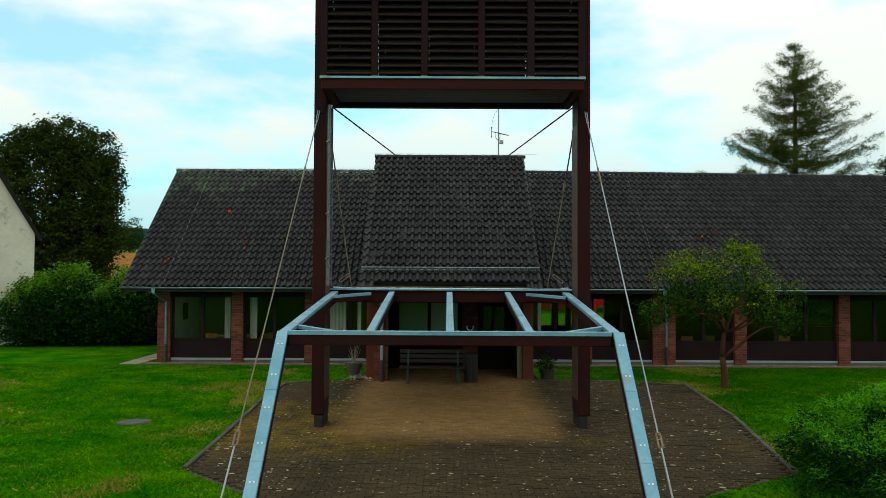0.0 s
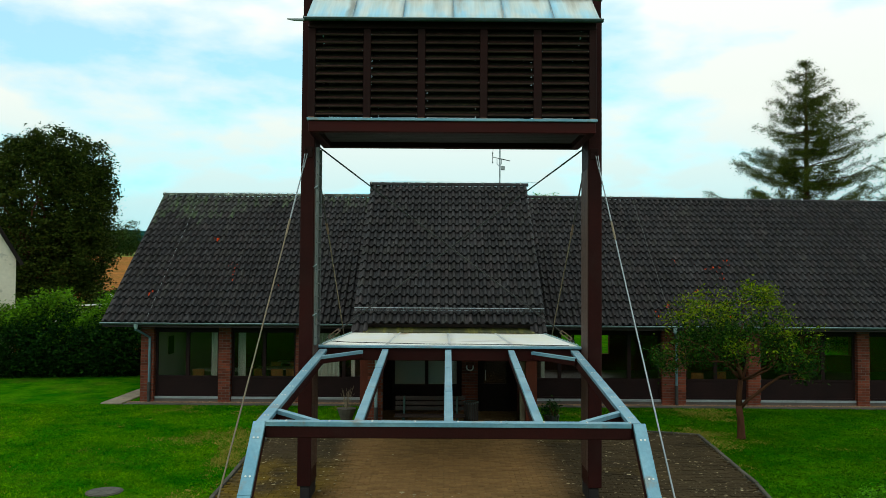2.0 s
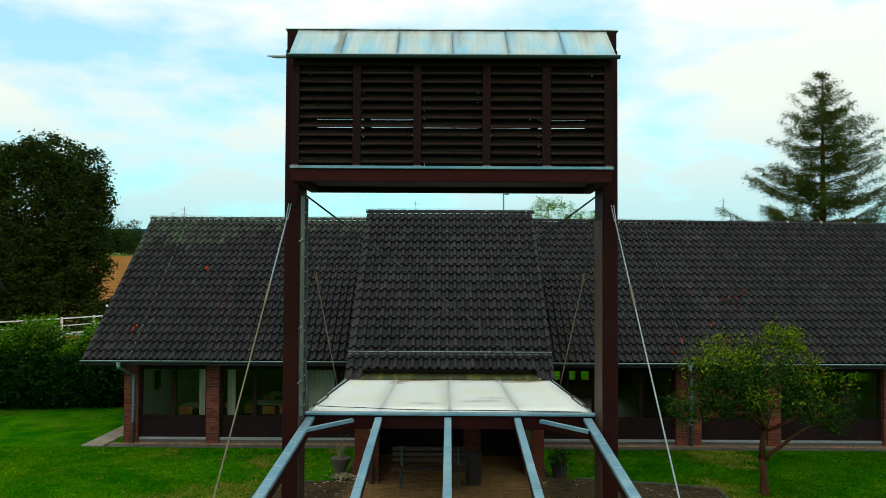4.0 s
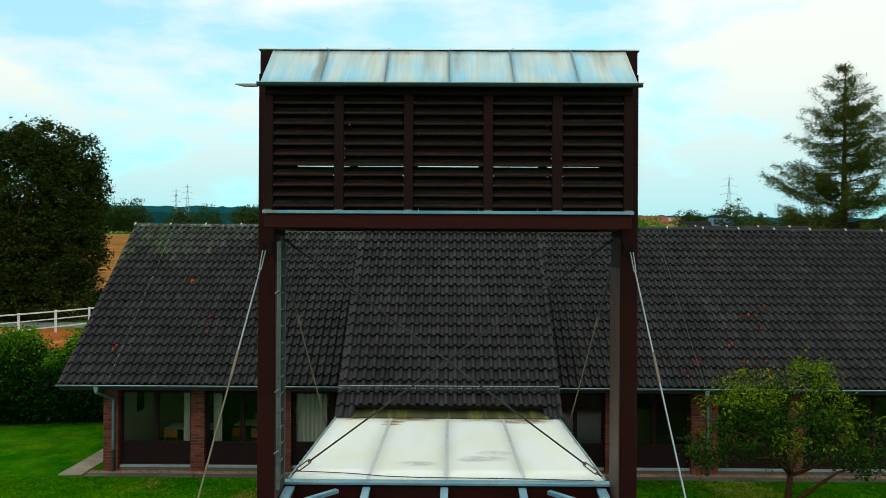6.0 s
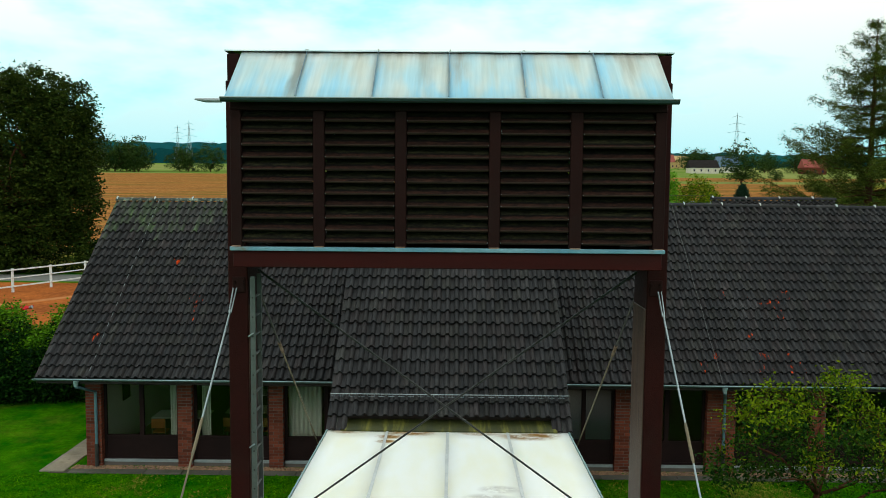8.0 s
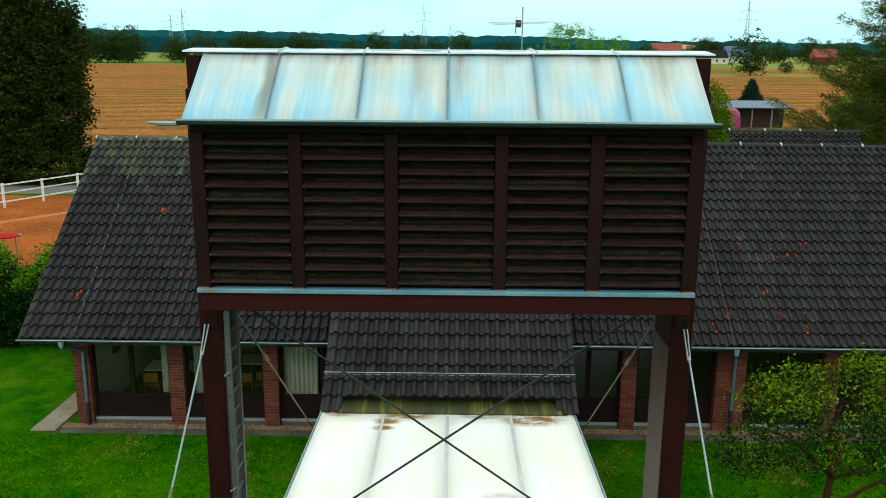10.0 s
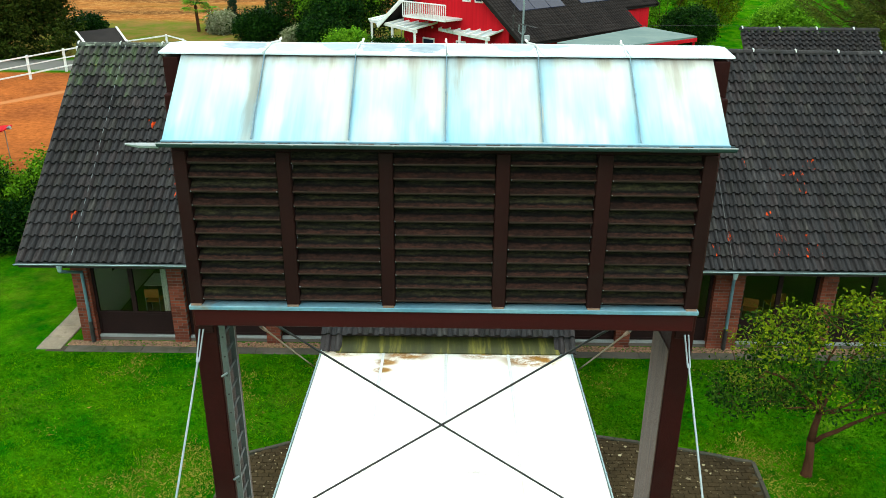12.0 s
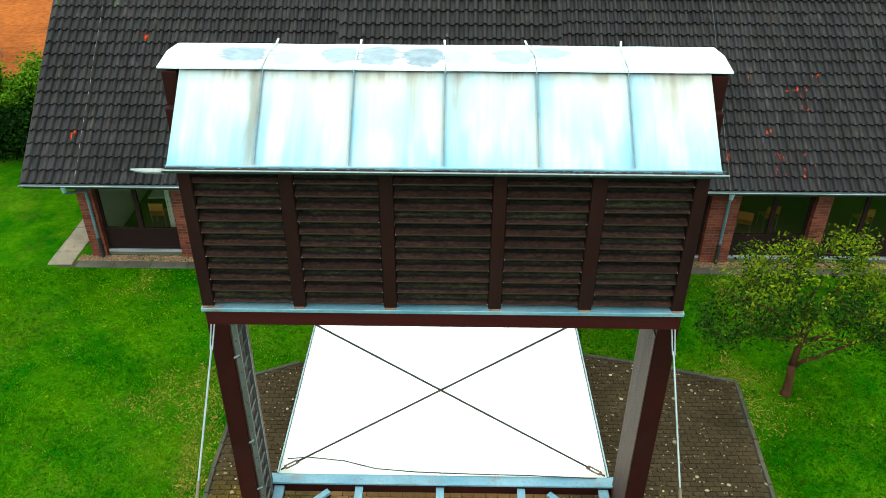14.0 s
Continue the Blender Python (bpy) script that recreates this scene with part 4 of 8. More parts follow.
        for (a0, a), (b, b1) in zip(edges[:-1], edges[1:]):
            w = b - a - 0.006
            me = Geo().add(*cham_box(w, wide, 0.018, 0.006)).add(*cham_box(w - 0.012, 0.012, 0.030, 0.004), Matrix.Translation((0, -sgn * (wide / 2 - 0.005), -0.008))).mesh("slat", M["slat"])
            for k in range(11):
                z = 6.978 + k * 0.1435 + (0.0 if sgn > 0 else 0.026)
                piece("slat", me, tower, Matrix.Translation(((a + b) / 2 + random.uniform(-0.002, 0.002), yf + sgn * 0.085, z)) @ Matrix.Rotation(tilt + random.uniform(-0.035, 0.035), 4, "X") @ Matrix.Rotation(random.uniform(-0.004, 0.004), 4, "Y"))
                if sgn > 0:
                    for x in (a + 0.012, b - 0.012):
                        if random.random() < 0.6:
                            bolts.box(x - 0.0045, x + 0.0045, yf - 0.006, yf + 0.004, z - 0.066, z - 0.058, 0.002)
    part("slat_bolts", bolts, M["steel"], tower, "small pale bolts at the slat ends", kind="stuff")
    for side in (0, 1):
        y0, y1 = (-0.10, 0.66) if side == 0 else (BACK + 0.10, BACK - 0.66)
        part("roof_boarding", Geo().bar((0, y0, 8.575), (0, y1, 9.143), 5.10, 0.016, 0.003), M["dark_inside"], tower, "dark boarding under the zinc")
    # roof: six sheets a side between standing seams, ridge cap in six pieces
    seams = [-2.6, -1.775, -0.88, 0.01, 0.905, 1.80, 2.61]
    for side in (0, 1):
        def at(x, k):
            y, z = (-0.13 + 0.81 * k, 8.602 + 0.646 * k)
            return (x, y if side == 0 else BACK - y, z)
        for a, b in zip(seams[:-1], seams[1:]):
            g = Geo()
            n, q = 6, 4
            vs = []
            for i in range(n + 1):
                for j in range(q + 1):
                    x = a + (b - a) * i / n
                    p = Vector(at(x, j / q))
                    p.z += 0.006 * noise.noise(Vector((x * 2.3, j * 0.9, side * 7)))
                    vs.append(tuple(p))
            vs += [(x, y, z - 0.03) for x, y, z in vs]
            h = (n + 1) * (q + 1)
            fs = []
            for i in range(n):
                for j in range(q):
                    c = (i * (q + 1) + j, (i + 1) * (q + 1) + j, (i + 1) * (q + 1) + j + 1, i * (q + 1) + j + 1)
                    fs.append(c if side == 0 else c[::-1])
                    fs.append(tuple(h + k for k in (c[::-1] if side == 0 else c)))
            rim = [i * (q + 1) for i in range(n + 1)] + [n * (q + 1) + j for j in range(1, q + 1)] + [i * (q + 1) + q for i in range(n - 1, -1, -1)] + [j for j in range(q - 1, 0, -1)]
            for u, w in zip(rim, rim[1:] + rim[:1]):
                c = (u, h + u, h + w, w)
                fs.append(c if side == 0 else c[::-1])
            g.add(vs, fs)
            part("roof_sheet", g, M["zinc"], tower, "pale zinc sheet with rusty streaks", True)
        for x in seams[1:-1]:
            g = Geo().bar(Vector(at(x, 0.0)) + Vector((0, 0, 0.018)), Vector(at(x, 1.0)) + Vector((0, 0, 0.014)), 0.010, 0.012, 0.001)
            for k in (0.52, 0.95):
                g.bar(Vector(at(x, k)) + Vector((0, 0, 0.02)), Vector(at(x, k + 0.03)) + Vector((0, 0, 0.02)), 0.012, 0.016, 0.002)
            part("standing_seam", g, M["zinc_seam"], tower)
        part("eave_drip", Geo().bar(Vector(at(-2.61, 0.0)) + Vector((0, 0, -0.015)), Vector(at(2.62, 0.0)) + Vector((0, 0, -0.015)), 0.03, 0.03, 0.004), M["zinc_cap"], tower)
    caps = [-2.82, -1.775, -0.88, 0.01, 0.905, 1.80, 2.825]
    for k, (a, b) in enumerate(zip(caps[:-1], caps[1:])):
        g = Geo()
        n = 4
        vs, fs = [], []
        prof = [(0.656, 9.256), (0.659, 9.272), (1.02, 9.312), (1.385, 9.276), (1.392, 9.248)]
        for i in range(n + 1):
            x = a + 0.004 + (b - a - 0.008) * i / n
            for y, z in prof:
                vs.append((x, y, z + 0.005 * noise.noise(Vector((x * 3, y * 4, 2)))))
        for i in range(n):
            for j in range(4):
                fs.append((i * 5 + j, (i + 1) * 5 + j, (i + 1) * 5 + j + 1, i * 5 + j + 1))
        fs += [(0, 1, 2, 3, 4), tuple(n * 5 + j for j in (4, 3, 2, 1, 0))]
        g.add(vs, fs)
        part("ridge_sheet", g, M["zinc_old"], tower, "pale ridge sheet with peeling grey patches")
        if k:
            tw = random.uniform(-0.055, 0.055)
            part("ridge_seam", Geo().bar((a + tw, 0.652, 9.278), (a, 1.02, 9.320), 0.012, 0.022, 0.003).bar((a, 1.02, 9.320), (a - tw, 1.385, 9.288), 0.012, 0.024, 0.003).bar((a - tw, 1.34, 9.298), (a - tw * 1.3, 1.42, 9.314), 0.022, 0.018, 0.004), M["joint_strip"], tower)
    g = Geo()
    gut = []
    for i in range(9):
        t = math.pi + math.pi * i / 8
        gut.append((0.048 * math.cos(t), 0.048 * math.sin(t)))
    vs, fs = [], []
    for x in (-2.63, 2.66):
        for y, z in gut:
            vs.append((x, -0.165 + y, 8.588 + z))
        for y, z in gut:
            vs.append((x, -0.165 + y * 0.9, 8.588 + z * 0.9))
    for j in range(8):
        fs += [(j, 18 + j, 18 + j + 1, j + 1), (9 + j + 1, 27 + j + 1, 27 + j, 9 + j)]
    fs += [(0, 9, 27, 18), (8, 26, 35, 17), tuple(range(9)), tuple(reversed(range(18, 27)))]
    gutter = part("gutter", g.add(vs, fs), M["gutter_dark"], tower, "dark green half-round gutter")
    part("rim_bead", Geo().tube([(-2.63, -0.217, 8.590), (2.66, -0.217, 8.590)], 0.008, 6), M["sill"], gutter, "pale rolled rim")
    deb = Geo().box(-2.61, 2.62, -0.200, -0.131, 8.552, 8.574, 0.003)
    rng = random.Random(15)
    x = -2.6
    while x < 2.6:
        w = rng.uniform(0.03, 0.16)
        deb.box(x, x + w, -0.165 - rng.uniform(0.0, 0.02), -0.128 + max(0, rng.gauss(0, 0.010)), 8.565, 8.582 + rng.uniform(0.0, 0.006), 0.003)
        x += w * rng.uniform(0.9, 2.2)
    part("gutter_debris", deb, M["debris"], gutter, "dark leaf mould in the gutter")
    part("spout", Geo().tube([(-2.62, -0.165, 8.555), (-2.80, -0.165, 8.555), (-2.93, -0.165, 8.568)], [0.026, 0.026, 0.010], 8), M["sill"], gutter, "pale spout")
    for x in np.linspace(-2.3, 2.3, 6):
        part("gutter_bracket", Geo().bar((x, -0.222, 8.594), (x, -0.222, 8.578), 0.012, 0.010, 0.002, (0, 1, 0)), M["sill"], gutter)


build_tower()


def build_guys():
    for s in (-1, 1):
        a, b = Vector((s * 2.68, PY0 - 0.04, 6.22)), Vector((-2.83, -6.05, -0.06) if s < 0 else (2.61, -6.05, -0.06))
        e = thing("guy_wire", b, "galvanised guy wire with turnbuckles anchored in the court", "guy wire", "guy wires of the tower")
        on = lambda k: a.lerp(b, k)  # noqa: E731
        part("shackle", Geo().tube([a + Vector((0.02, 0, 0.06)), on(0.035) + Vector((0.012, 0, 0))], 0.010, 6).tube([a + Vector((-0.02, 0, 0.06)), on(0.035) + Vector((-0.012, 0, 0))], 0.010, 6), M["steel"], e)
        part("upper_rod", Geo().tube([on(0.03), on(0.20)], 0.012, 8), M["steel"], e)
        part("sleeve", Geo().tube([on(0.195), on(0.20), on(0.245), on(0.25)], [0.010, 0.018, 0.018, 0.010], 8), M["brass"], e, "brown turnbuckle sleeve")
        part("cable", Geo().tube([on(0.25), on(0.55), on(0.838)], 0.011, 8), M["steel"] if s > 0 else M["brass"], e)
        g = Geo()
        d = (b - a).normalized()
        sd = d.cross(Vector((0, 1, 0))).normalized() * 0.026
        g.tube([on(0.838) + sd, on(0.862) + sd], 0.013, 6).tube([on(0.838) - sd, on(0.862) - sd], 0.013, 6)
        g.bar(on(0.838) - sd, on(0.838) + sd, 0.03, 0.03, 0.005).bar(on(0.862) - sd, on(0.862) + sd, 0.03, 0.03, 0.005)
        part("turnbuckle", g, M["rust"], e, "rusty turnbuckle")
        part("lower_rod", Geo().tube([on(0.862), on(1.0)], 0.013, 8), M["steel"], e)
        part("anchor", Geo().box(b.x - 0.10, b.x + 0.10, b.y - 0.10, b.y + 0.10, -0.12, -0.03, 0.01), M["cable"], e)
    for s in (-1, 1):
        a, b = Vector((s * 2.60, PY1 + 0.02, 6.25)), Vector((s * 2.62, 6.35, 2.30))
        e = thing("rear_tie_rod", b, "thin brown steel tie rod behind the tower", "tie rod", "rear tie rods")
        part("rod", Geo().tube([a, a.lerp(b, 0.3)], 0.016, 8), M["cable"], e)
        part("cable", Geo().tube([a.lerp(b, 0.3), b], 0.014, 8), M["brass"], e)
        part("sleeve", Geo().tube([a.lerp(b, 0.28), a.lerp(b, 0.33)], 0.026, 8), M["rust"], e)
    for s in (-1, 1):
        a, b = Vector((s * 2.50, 1.0, 6.47)), Vector((-s * 2.41, 1.34, 2.79))
        off = Vector((0, 0.02 * s, 0))
        a, b = a + off, b + off
        e = thing("cross_brace_cable", b, "dark steel cross-brace cable with a turnbuckle", "cable", "cross bracing")
        part("cable", Geo().tube([a, a.lerp(b, 0.95)], 0.014, 8), M["cable"], e)
        part("end_rod", Geo().tube([a, a.lerp(b, 0.14)], 0.016, 8), M["cable"], e)
        d = (b - a).normalized()
        sd = d.cross(Vector((0, 1, 0))).normalized() * 0.028
        p, q = a.lerp(b, 0.945), a.lerp(b, 0.985)
        part("turnbuckle", Geo().tube([p + sd, q + sd], 0.011, 6).tube([p - sd, q - sd], 0.011, 6).bar(p - sd, p + sd, 0.03, 0.03, 0.005).bar(q - sd, q + sd, 0.03, 0.03, 0.005), M["rust"], e, "rusty turnbuckle")
        part("eye_rod", Geo().tube([q, b], 0.013, 8), M["cable"], e)


build_guys()


def build_ladder():
    e = thing("ladder", (-2.46, 0.76, 2.76), "grey aluminium ladder fixed to the tower post", "ladder")
    for y in (0.60, 0.93):
        part("stile", Geo().box(-2.505, -2.445, y - 0.014, y + 0.014, 2.76, 6.42, 0.004), M["alu"], e)
    part("stile_face", Geo().box(-2.508, -2.442, 0.575, 0.584, 2.78, 6.40, 0.003), M["alu"], e)
    holes = Geo()
    k = 0
    z = 2.9
    while z < 6.4:
        part("rung", Geo().tube([(-2.475, 0.60, z), (-2.475, 0.93, z)], 0.016, 8), M["alu"], e)
        holes.tube([(-2.475, 0.572, z), (-2.475, 0.576, z)], 0.012, 8)
        z += 0.25
    part("rung_ends", holes, M["cable"], e, "dark round rung ends", kind="stuff")
    for z in (5.65, 4.2, 3.3):
        part("wall_bracket", Geo().bar((-2.53, 0.555, z), (-2.46, 0.555, z + 0.05), 0.03, 0.02, 0.004), M["steel"], e)


build_ladder()


# ---- entrance canopy and the open frame before it ----
def build_canopy():
    e = thing("entrance_canopy", (0, 4.0, 0), "milky plastic entrance canopy on red-brown beams", "canopy")
    xs = [-2.45, -1.23, 0.0, 1.22, 2.46]
    y0, z0, y1, z1 = 1.36, 2.715, 6.53, 2.58
    for a, b in zip(xs[:-1], xs[1:]):
        n, q = 4, 8
        vs, fs = [], []
        for i in range(n + 1):
            for j in range(q + 1):
                x = a + 0.001 + (b - a - 0.002) * i / n
                y = y0 + (y1 - y0) * j / q
                vs.append((x, y, z0 + (z1 - z0) * j / q + 0.003 * math.sin(math.pi * i / n) + 0.003 * noise.noise(Vector((x, y, 1)))))
        h = len(vs)
        vs += [(x, y, z - 0.016) for x, y, z in vs]
        for i in range(n):
            for j in range(q):
                c = (i * (q + 1) + j, (i + 1) * (q + 1) + j, (i + 1) * (q + 1) + j + 1, i * (q + 1) + j + 1)
                fs += [c, tuple(h + k for k in c[::-1])]
        rim = [i * (q + 1) for i in range(n + 1)] + [n * (q + 1) + j for j in range(1, q + 1)] + [i * (q + 1) + q for i in range(n - 1, -1, -1)] + [j for j in range(q - 1, 0, -1)]
        fs += [(u, h + u, h + w, w) for u, w in zip(rim, rim[1:] + rim[:1])]
        part("roof_panel", Geo().add(vs, fs), M["canopy"], e, "milky white roof panel", True)
    for x in xs[1:-1]:
        g = Geo().bar((x, y0, z0 + 0.004), (x, y1, z1 + 0.004), 0.055, 0.010, 0.002)
        for k in np.linspace(0.03, 0.97, 12):
            g.tube([(x, y0 + (y1 - y0) * k, z0 + (z1 - z0) * k + 0.008), (x, y0 + (y1 - y0) * k, z0 + (z1 - z0) * k + 0.014)], 0.012, 6)
        part("panel_joint", g, M["joint_bar"], e)
    for x in (xs[0] - 0.02, xs[-1] + 0.02):
        g = Geo().bar((x, y0, z0), (x, y1, z1), 0.022, 0.04, 0.004)
        for k in np.linspace(0.04, 0.96, 14):
            g.tube([(x, y0 + (y1 - y0) * k, z0 + (z1 - z0) * k + 0.024), (x, y0 + (y1 - y0) * k, z0 + (z1 - z0) * k + 0.034)], 0.014, 6)
        part("edge_trim", g, M["gutter"], e)
        part("edge_beam", Geo().bar((x, y0, z0 - 0.12), (x, y1, z1 - 0.12), 0.08, 0.17, 0.008), M["wood"], e)
    for x in xs[1:-1]:
        part("rafter", Geo().bar((x, y0, z0 - 0.10), (x, y1, z1 - 0.10), 0.08, 0.15, 0.008), M["wood"], e)
    part("front_beam", Geo().box(-2.56, 2.56, 1.27, 1.42, 2.42, 2.66, 0.01), M["wood"], e)
    strip = Geo().box(-2.58, 2.58, 1.19, 1.375, 2.665, 2.705, 0.006)
    for x in np.linspace(-2.4, 2.4, 13):
        strip.tube([(x, 1.27, 2.70), (x, 1.27, 2.712)], 0.012, 6)
    part("front_strip", strip, M["zinc_cap"], e, "blue-grey zinc strip with rust stains")
    part("stray_wire", Geo().tube([(-2.36, 1.60, 2.76), (-2.05, 1.66, 2.735), (-1.5, 1.60, 2.73), (-1.0, 1.45, 2.735), (-0.4, 1.40, 2.73), (0.4, 1.37, 2.735), (1.3, 1.36, 2.73), (2.3, 1.33, 2.72)], 0.008, 6), M["cable"], e, "thin black loose cable")


M["canopy"] = canopy_material()
build_canopy()


def build_frame():
    e = thing("open_timber_frame", (0, -3.80, 0), "open red-brown timber frame with zinc cappings", "pergola")
    yf, zf, yb, zb = -3.80, 2.165, 1.19, 2.61

    def capped(name, a, b, w, h, up=(0, 0, 1), rivets=True):
        a, b, u = Vector(a), Vector(b), Vector(up)
        d = (b - a).normalized()
        side = d.cross(u).normalized()
        top = side.cross(d)
        beam = part(name, Geo().bar(a - top * (h / 2 + 0.002), b - top * (h / 2 + 0.002), w, h, 0.008, up), M["wood"], e)
        cap = Geo().bar(a + top * 0.007, b + top * 0.007, w + 0.03, 0.014, 0.004, up)
        for s in (-1, 1):
            cap.bar(a - top * 0.018 + side * s * (w / 2 + 0.009), b - top * 0.018 + side * s * (w / 2 + 0.009), 0.008, 0.05, 0.002, up)
        L = (b - a).length
        dots = Geo()
        if rivets:
            k = 0.25
            while k < L:
                for s in (-1, 1):
                    p = a + d * k + side * s * w * 0.2 + top * 0.014
                    dots.tube([p, p + top * 0.008], 0.014, 6)
                k += 0.55
        part("zinc_cap", cap, M["zinc_cap"], beam, "blue-grey zinc capping")
        if dots.count:
            part("rivets", dots, M["joint_strip"], beam, "pale rivet heads", kind="stuff")
        if L > 2.5:
            for k in (0.32, 0.66):
                p = a + d * L * k + top * 0.010
                part("cap_joint", Geo().bar(p - d * 0.012, p + d * 0.012, w + 0.036, 0.018, 0.003, up), M["zinc_cap"], beam)

    for x, xb in ((-2.452, -2.417), (2.325, 2.384)):
        capped("edge_rafter", (x, yf, zf), (xb, yb, zb + 0.02), 0.118, 0.20)
    for x, xb in ((-1.223, -1.232), (-0.062, -0.032), (1.104, 1.168)):
        capped("rafter", (x, yf + 0.07, zf), (xb, yb, zb + 0.02), 0.088, 0.18, rivets=False)
    capped("front_beam", (-2.39, yf, zf), (2.262, yf, zf), 0.12, 0.19)
    for s, x0 in ((-1, -2.478), (1, 2.372)):
        capped("raking_leg", (x0, yf - 0.02, zf + 0.004), (x0, -6.14, -0.11), 0.128, 0.20, (0, -0.7, 0.7))
        part("leg_shoe", Geo().box(x0 - 0.09, x0 + 0.09, -6.24, -5.80, -0.12, -0.03, 0.008), M["dark_inside"], e, "dark steel leg shoe")
        xi = x0 - s * 0.10
        capped("corner_brace", (xi, yf + 0.62, zf + 0.045), (xi - s * 0.62, yf + 0.06, zf), 0.06, 0.13, rivets=False)
        capped("corner_brace", (xi + s * 0.02, yb - 0.72, zb - 0.05), (xi - s * 0.70, yb - 0.06, zb), 0.06, 0.13, rivets=False)


build_frame()


# ---- the hall ----
EAVE_Y, EAVE_Z, RIDGE_Y, RIDGE_Z = 10.72, 2.55, 16.05, 7.04
MID_EY, MID_EZ, MID_RY, MID_RZ = 6.50, 2.555, 11.68, 6.98
X_WEST, X_EAST, MX0, MX1 = -10.74, 21.0, -2.50, 2.57
WALL = 11.40
M["ridge_moss"] = surface("lichen_crusted_ridge", (0.040, 0.042, 0.036), (0.085, 0.10, 0.075), 2.2, 16, (0.8, 0.95), 0, 0.6, 40, vary="object", amount=0.3, stain=(0.24, 0.27, 0.20), stain_scale=7.0, stain_at=(0.52, 0.64), grit=0.8)
hall = thing("parish_hall", (5, 11.4, 0), "long brick parish hall with dark tiled roof", "building")
COL, ROWS = 0.209, 19


def tile_shape(col, length):
    """One interlocking tile: flat pan with a raised roll at its edge, thick lower edge; x across, y up the slope."""
    prof = [(0.0, -0.006), (0.030, -0.010), (0.072, -0.006), (0.090, 0.010), (0.102, 0.048), (0.122, 0.070), (0.148, 0.076), (0.172, 0.061), (0.190, 0.026), (0.201, -0.004), (0.210, -0.012)]
    v, f = [], []
    k = len(prof)
    lift = 0.062
    for x, z in prof:
        x = x * col / 0.209
        v += [(x, -0.02, z + lift), (x, length - 0.018, z + 0.002), (x, -0.02, z + lift - 0.036)]
    for i in range(k - 1):
        a, b = 3 * i, 3 * (i + 1)
        f += [(a, b, b + 1, a + 1), (a + 2, b + 2, b, a)]
    return np.array(v), f


CHIPS = [(7.73, 3.17), (8.31, 3.19), (8.91, 2.9), (9.11, 2.84), (9.52, 3.07), (8.71, 2.59), (9.22, 2.54), (8.78, 1.95), (8.11, 1.6), (8.45, 0.95), (8.99, 0.9), (8.27, 0.61), (7.05, 0.9), (6.73, 0.59), (9.09, 0.47), (-9.63, 1.29), (-9.55, 1.29), (-7.19, 2.66), (-7.14, 2.19), (-8.13, 4.16), (-5.7, 1.6)]


def sunk(x):
    """The long ridge sags towards the east."""
    return RIDGE_Z - 0.0085 * max(0.0, x - 3.0)


def slope_matrix(x, s, ey, ez, ry, rz):
    L = math.hypot(ry - ey, rz - ez)
    d = Vector((0, (ry - ey) / L, (rz - ez) / L))
    nrm = Vector((0, -d.z, d.y))
    m = Matrix(((1, 0, 0), (0, d.y, nrm.y), (0, d.z, nrm.z))).to_4x4()
    m.translation = Vector((x, ey, ez)) + d * s
    return m


def tiled_slope(roof, x0, x1, ey, ez, ry, rz, skip=None, singles=None, seed=1):
    rng = random.Random(seed)
    L = math.hypot(ry - ey, rz - ez)
    row = L / ROWS
    v, f = tile_shape(COL, row)
    single = Geo().add(v, f).mesh("tile", M["tile"])
    red = Geo().add(v, f).mesh("tile_chipped", M["tile_red"])
    rest, moss, pale = Geo(), Geo(), Geo()
    n = int(round((x1 - x0) / COL))
    made = 0
    for j in range(ROWS):
        for i in range(n):
            x, s = x0 + i * (x1 - x0) / n, j * row
            xc, sc = x + COL / 2, s + row / 2
            if skip and skip(xc, sc):
                continue
            m = slope_matrix(x + rng.uniform(-0.003, 0.003), s + rng.uniform(-0.006, 0.006), ey, ez, ry, sunk(x) if singles is None else rz) @ Matrix.Rotation(rng.gauss(0, 0.006), 4, "X") @ Matrix.Rotation(rng.gauss(0, 0.008), 4, "Y")
            if any(abs(cx - xc) < COL * 0.6 and abs(cs - sc) < row * 0.55 for cx, cs in CHIPS) and singles is None:
                piece("tile", red, roof, m)
            elif singles and sc > 0.50 * L and abs(xc) < 2.1 and rng.random() < 0.20:
                pale.add(v, f, m)
            elif singles and singles(xc, sc) and made < 300:
                piece("tile", single, roof, m)
                made += 1
            elif singles is None and xc < 0.0 and sc > L - rng.uniform(0.3, 1.0) - (0.8 * min(1.0, (-6.5 - xc) / 2) if xc < -6.5 else 0):
                moss.add(v, f, m)
            else:
                rest.add(v, f, m)
    part("tiles", rest, M["tile_rest"], roof, kind="stuff")
    if pale.count:
        part("lichened_tiles", pale, M["tile_pale"], roof, "tiles with pale lichen streaks", kind="stuff")
    if moss.count:
        part("mossy_tiles", moss, M["tile_moss"], roof, "tiles with pale moss and lichen", kind="stuff")


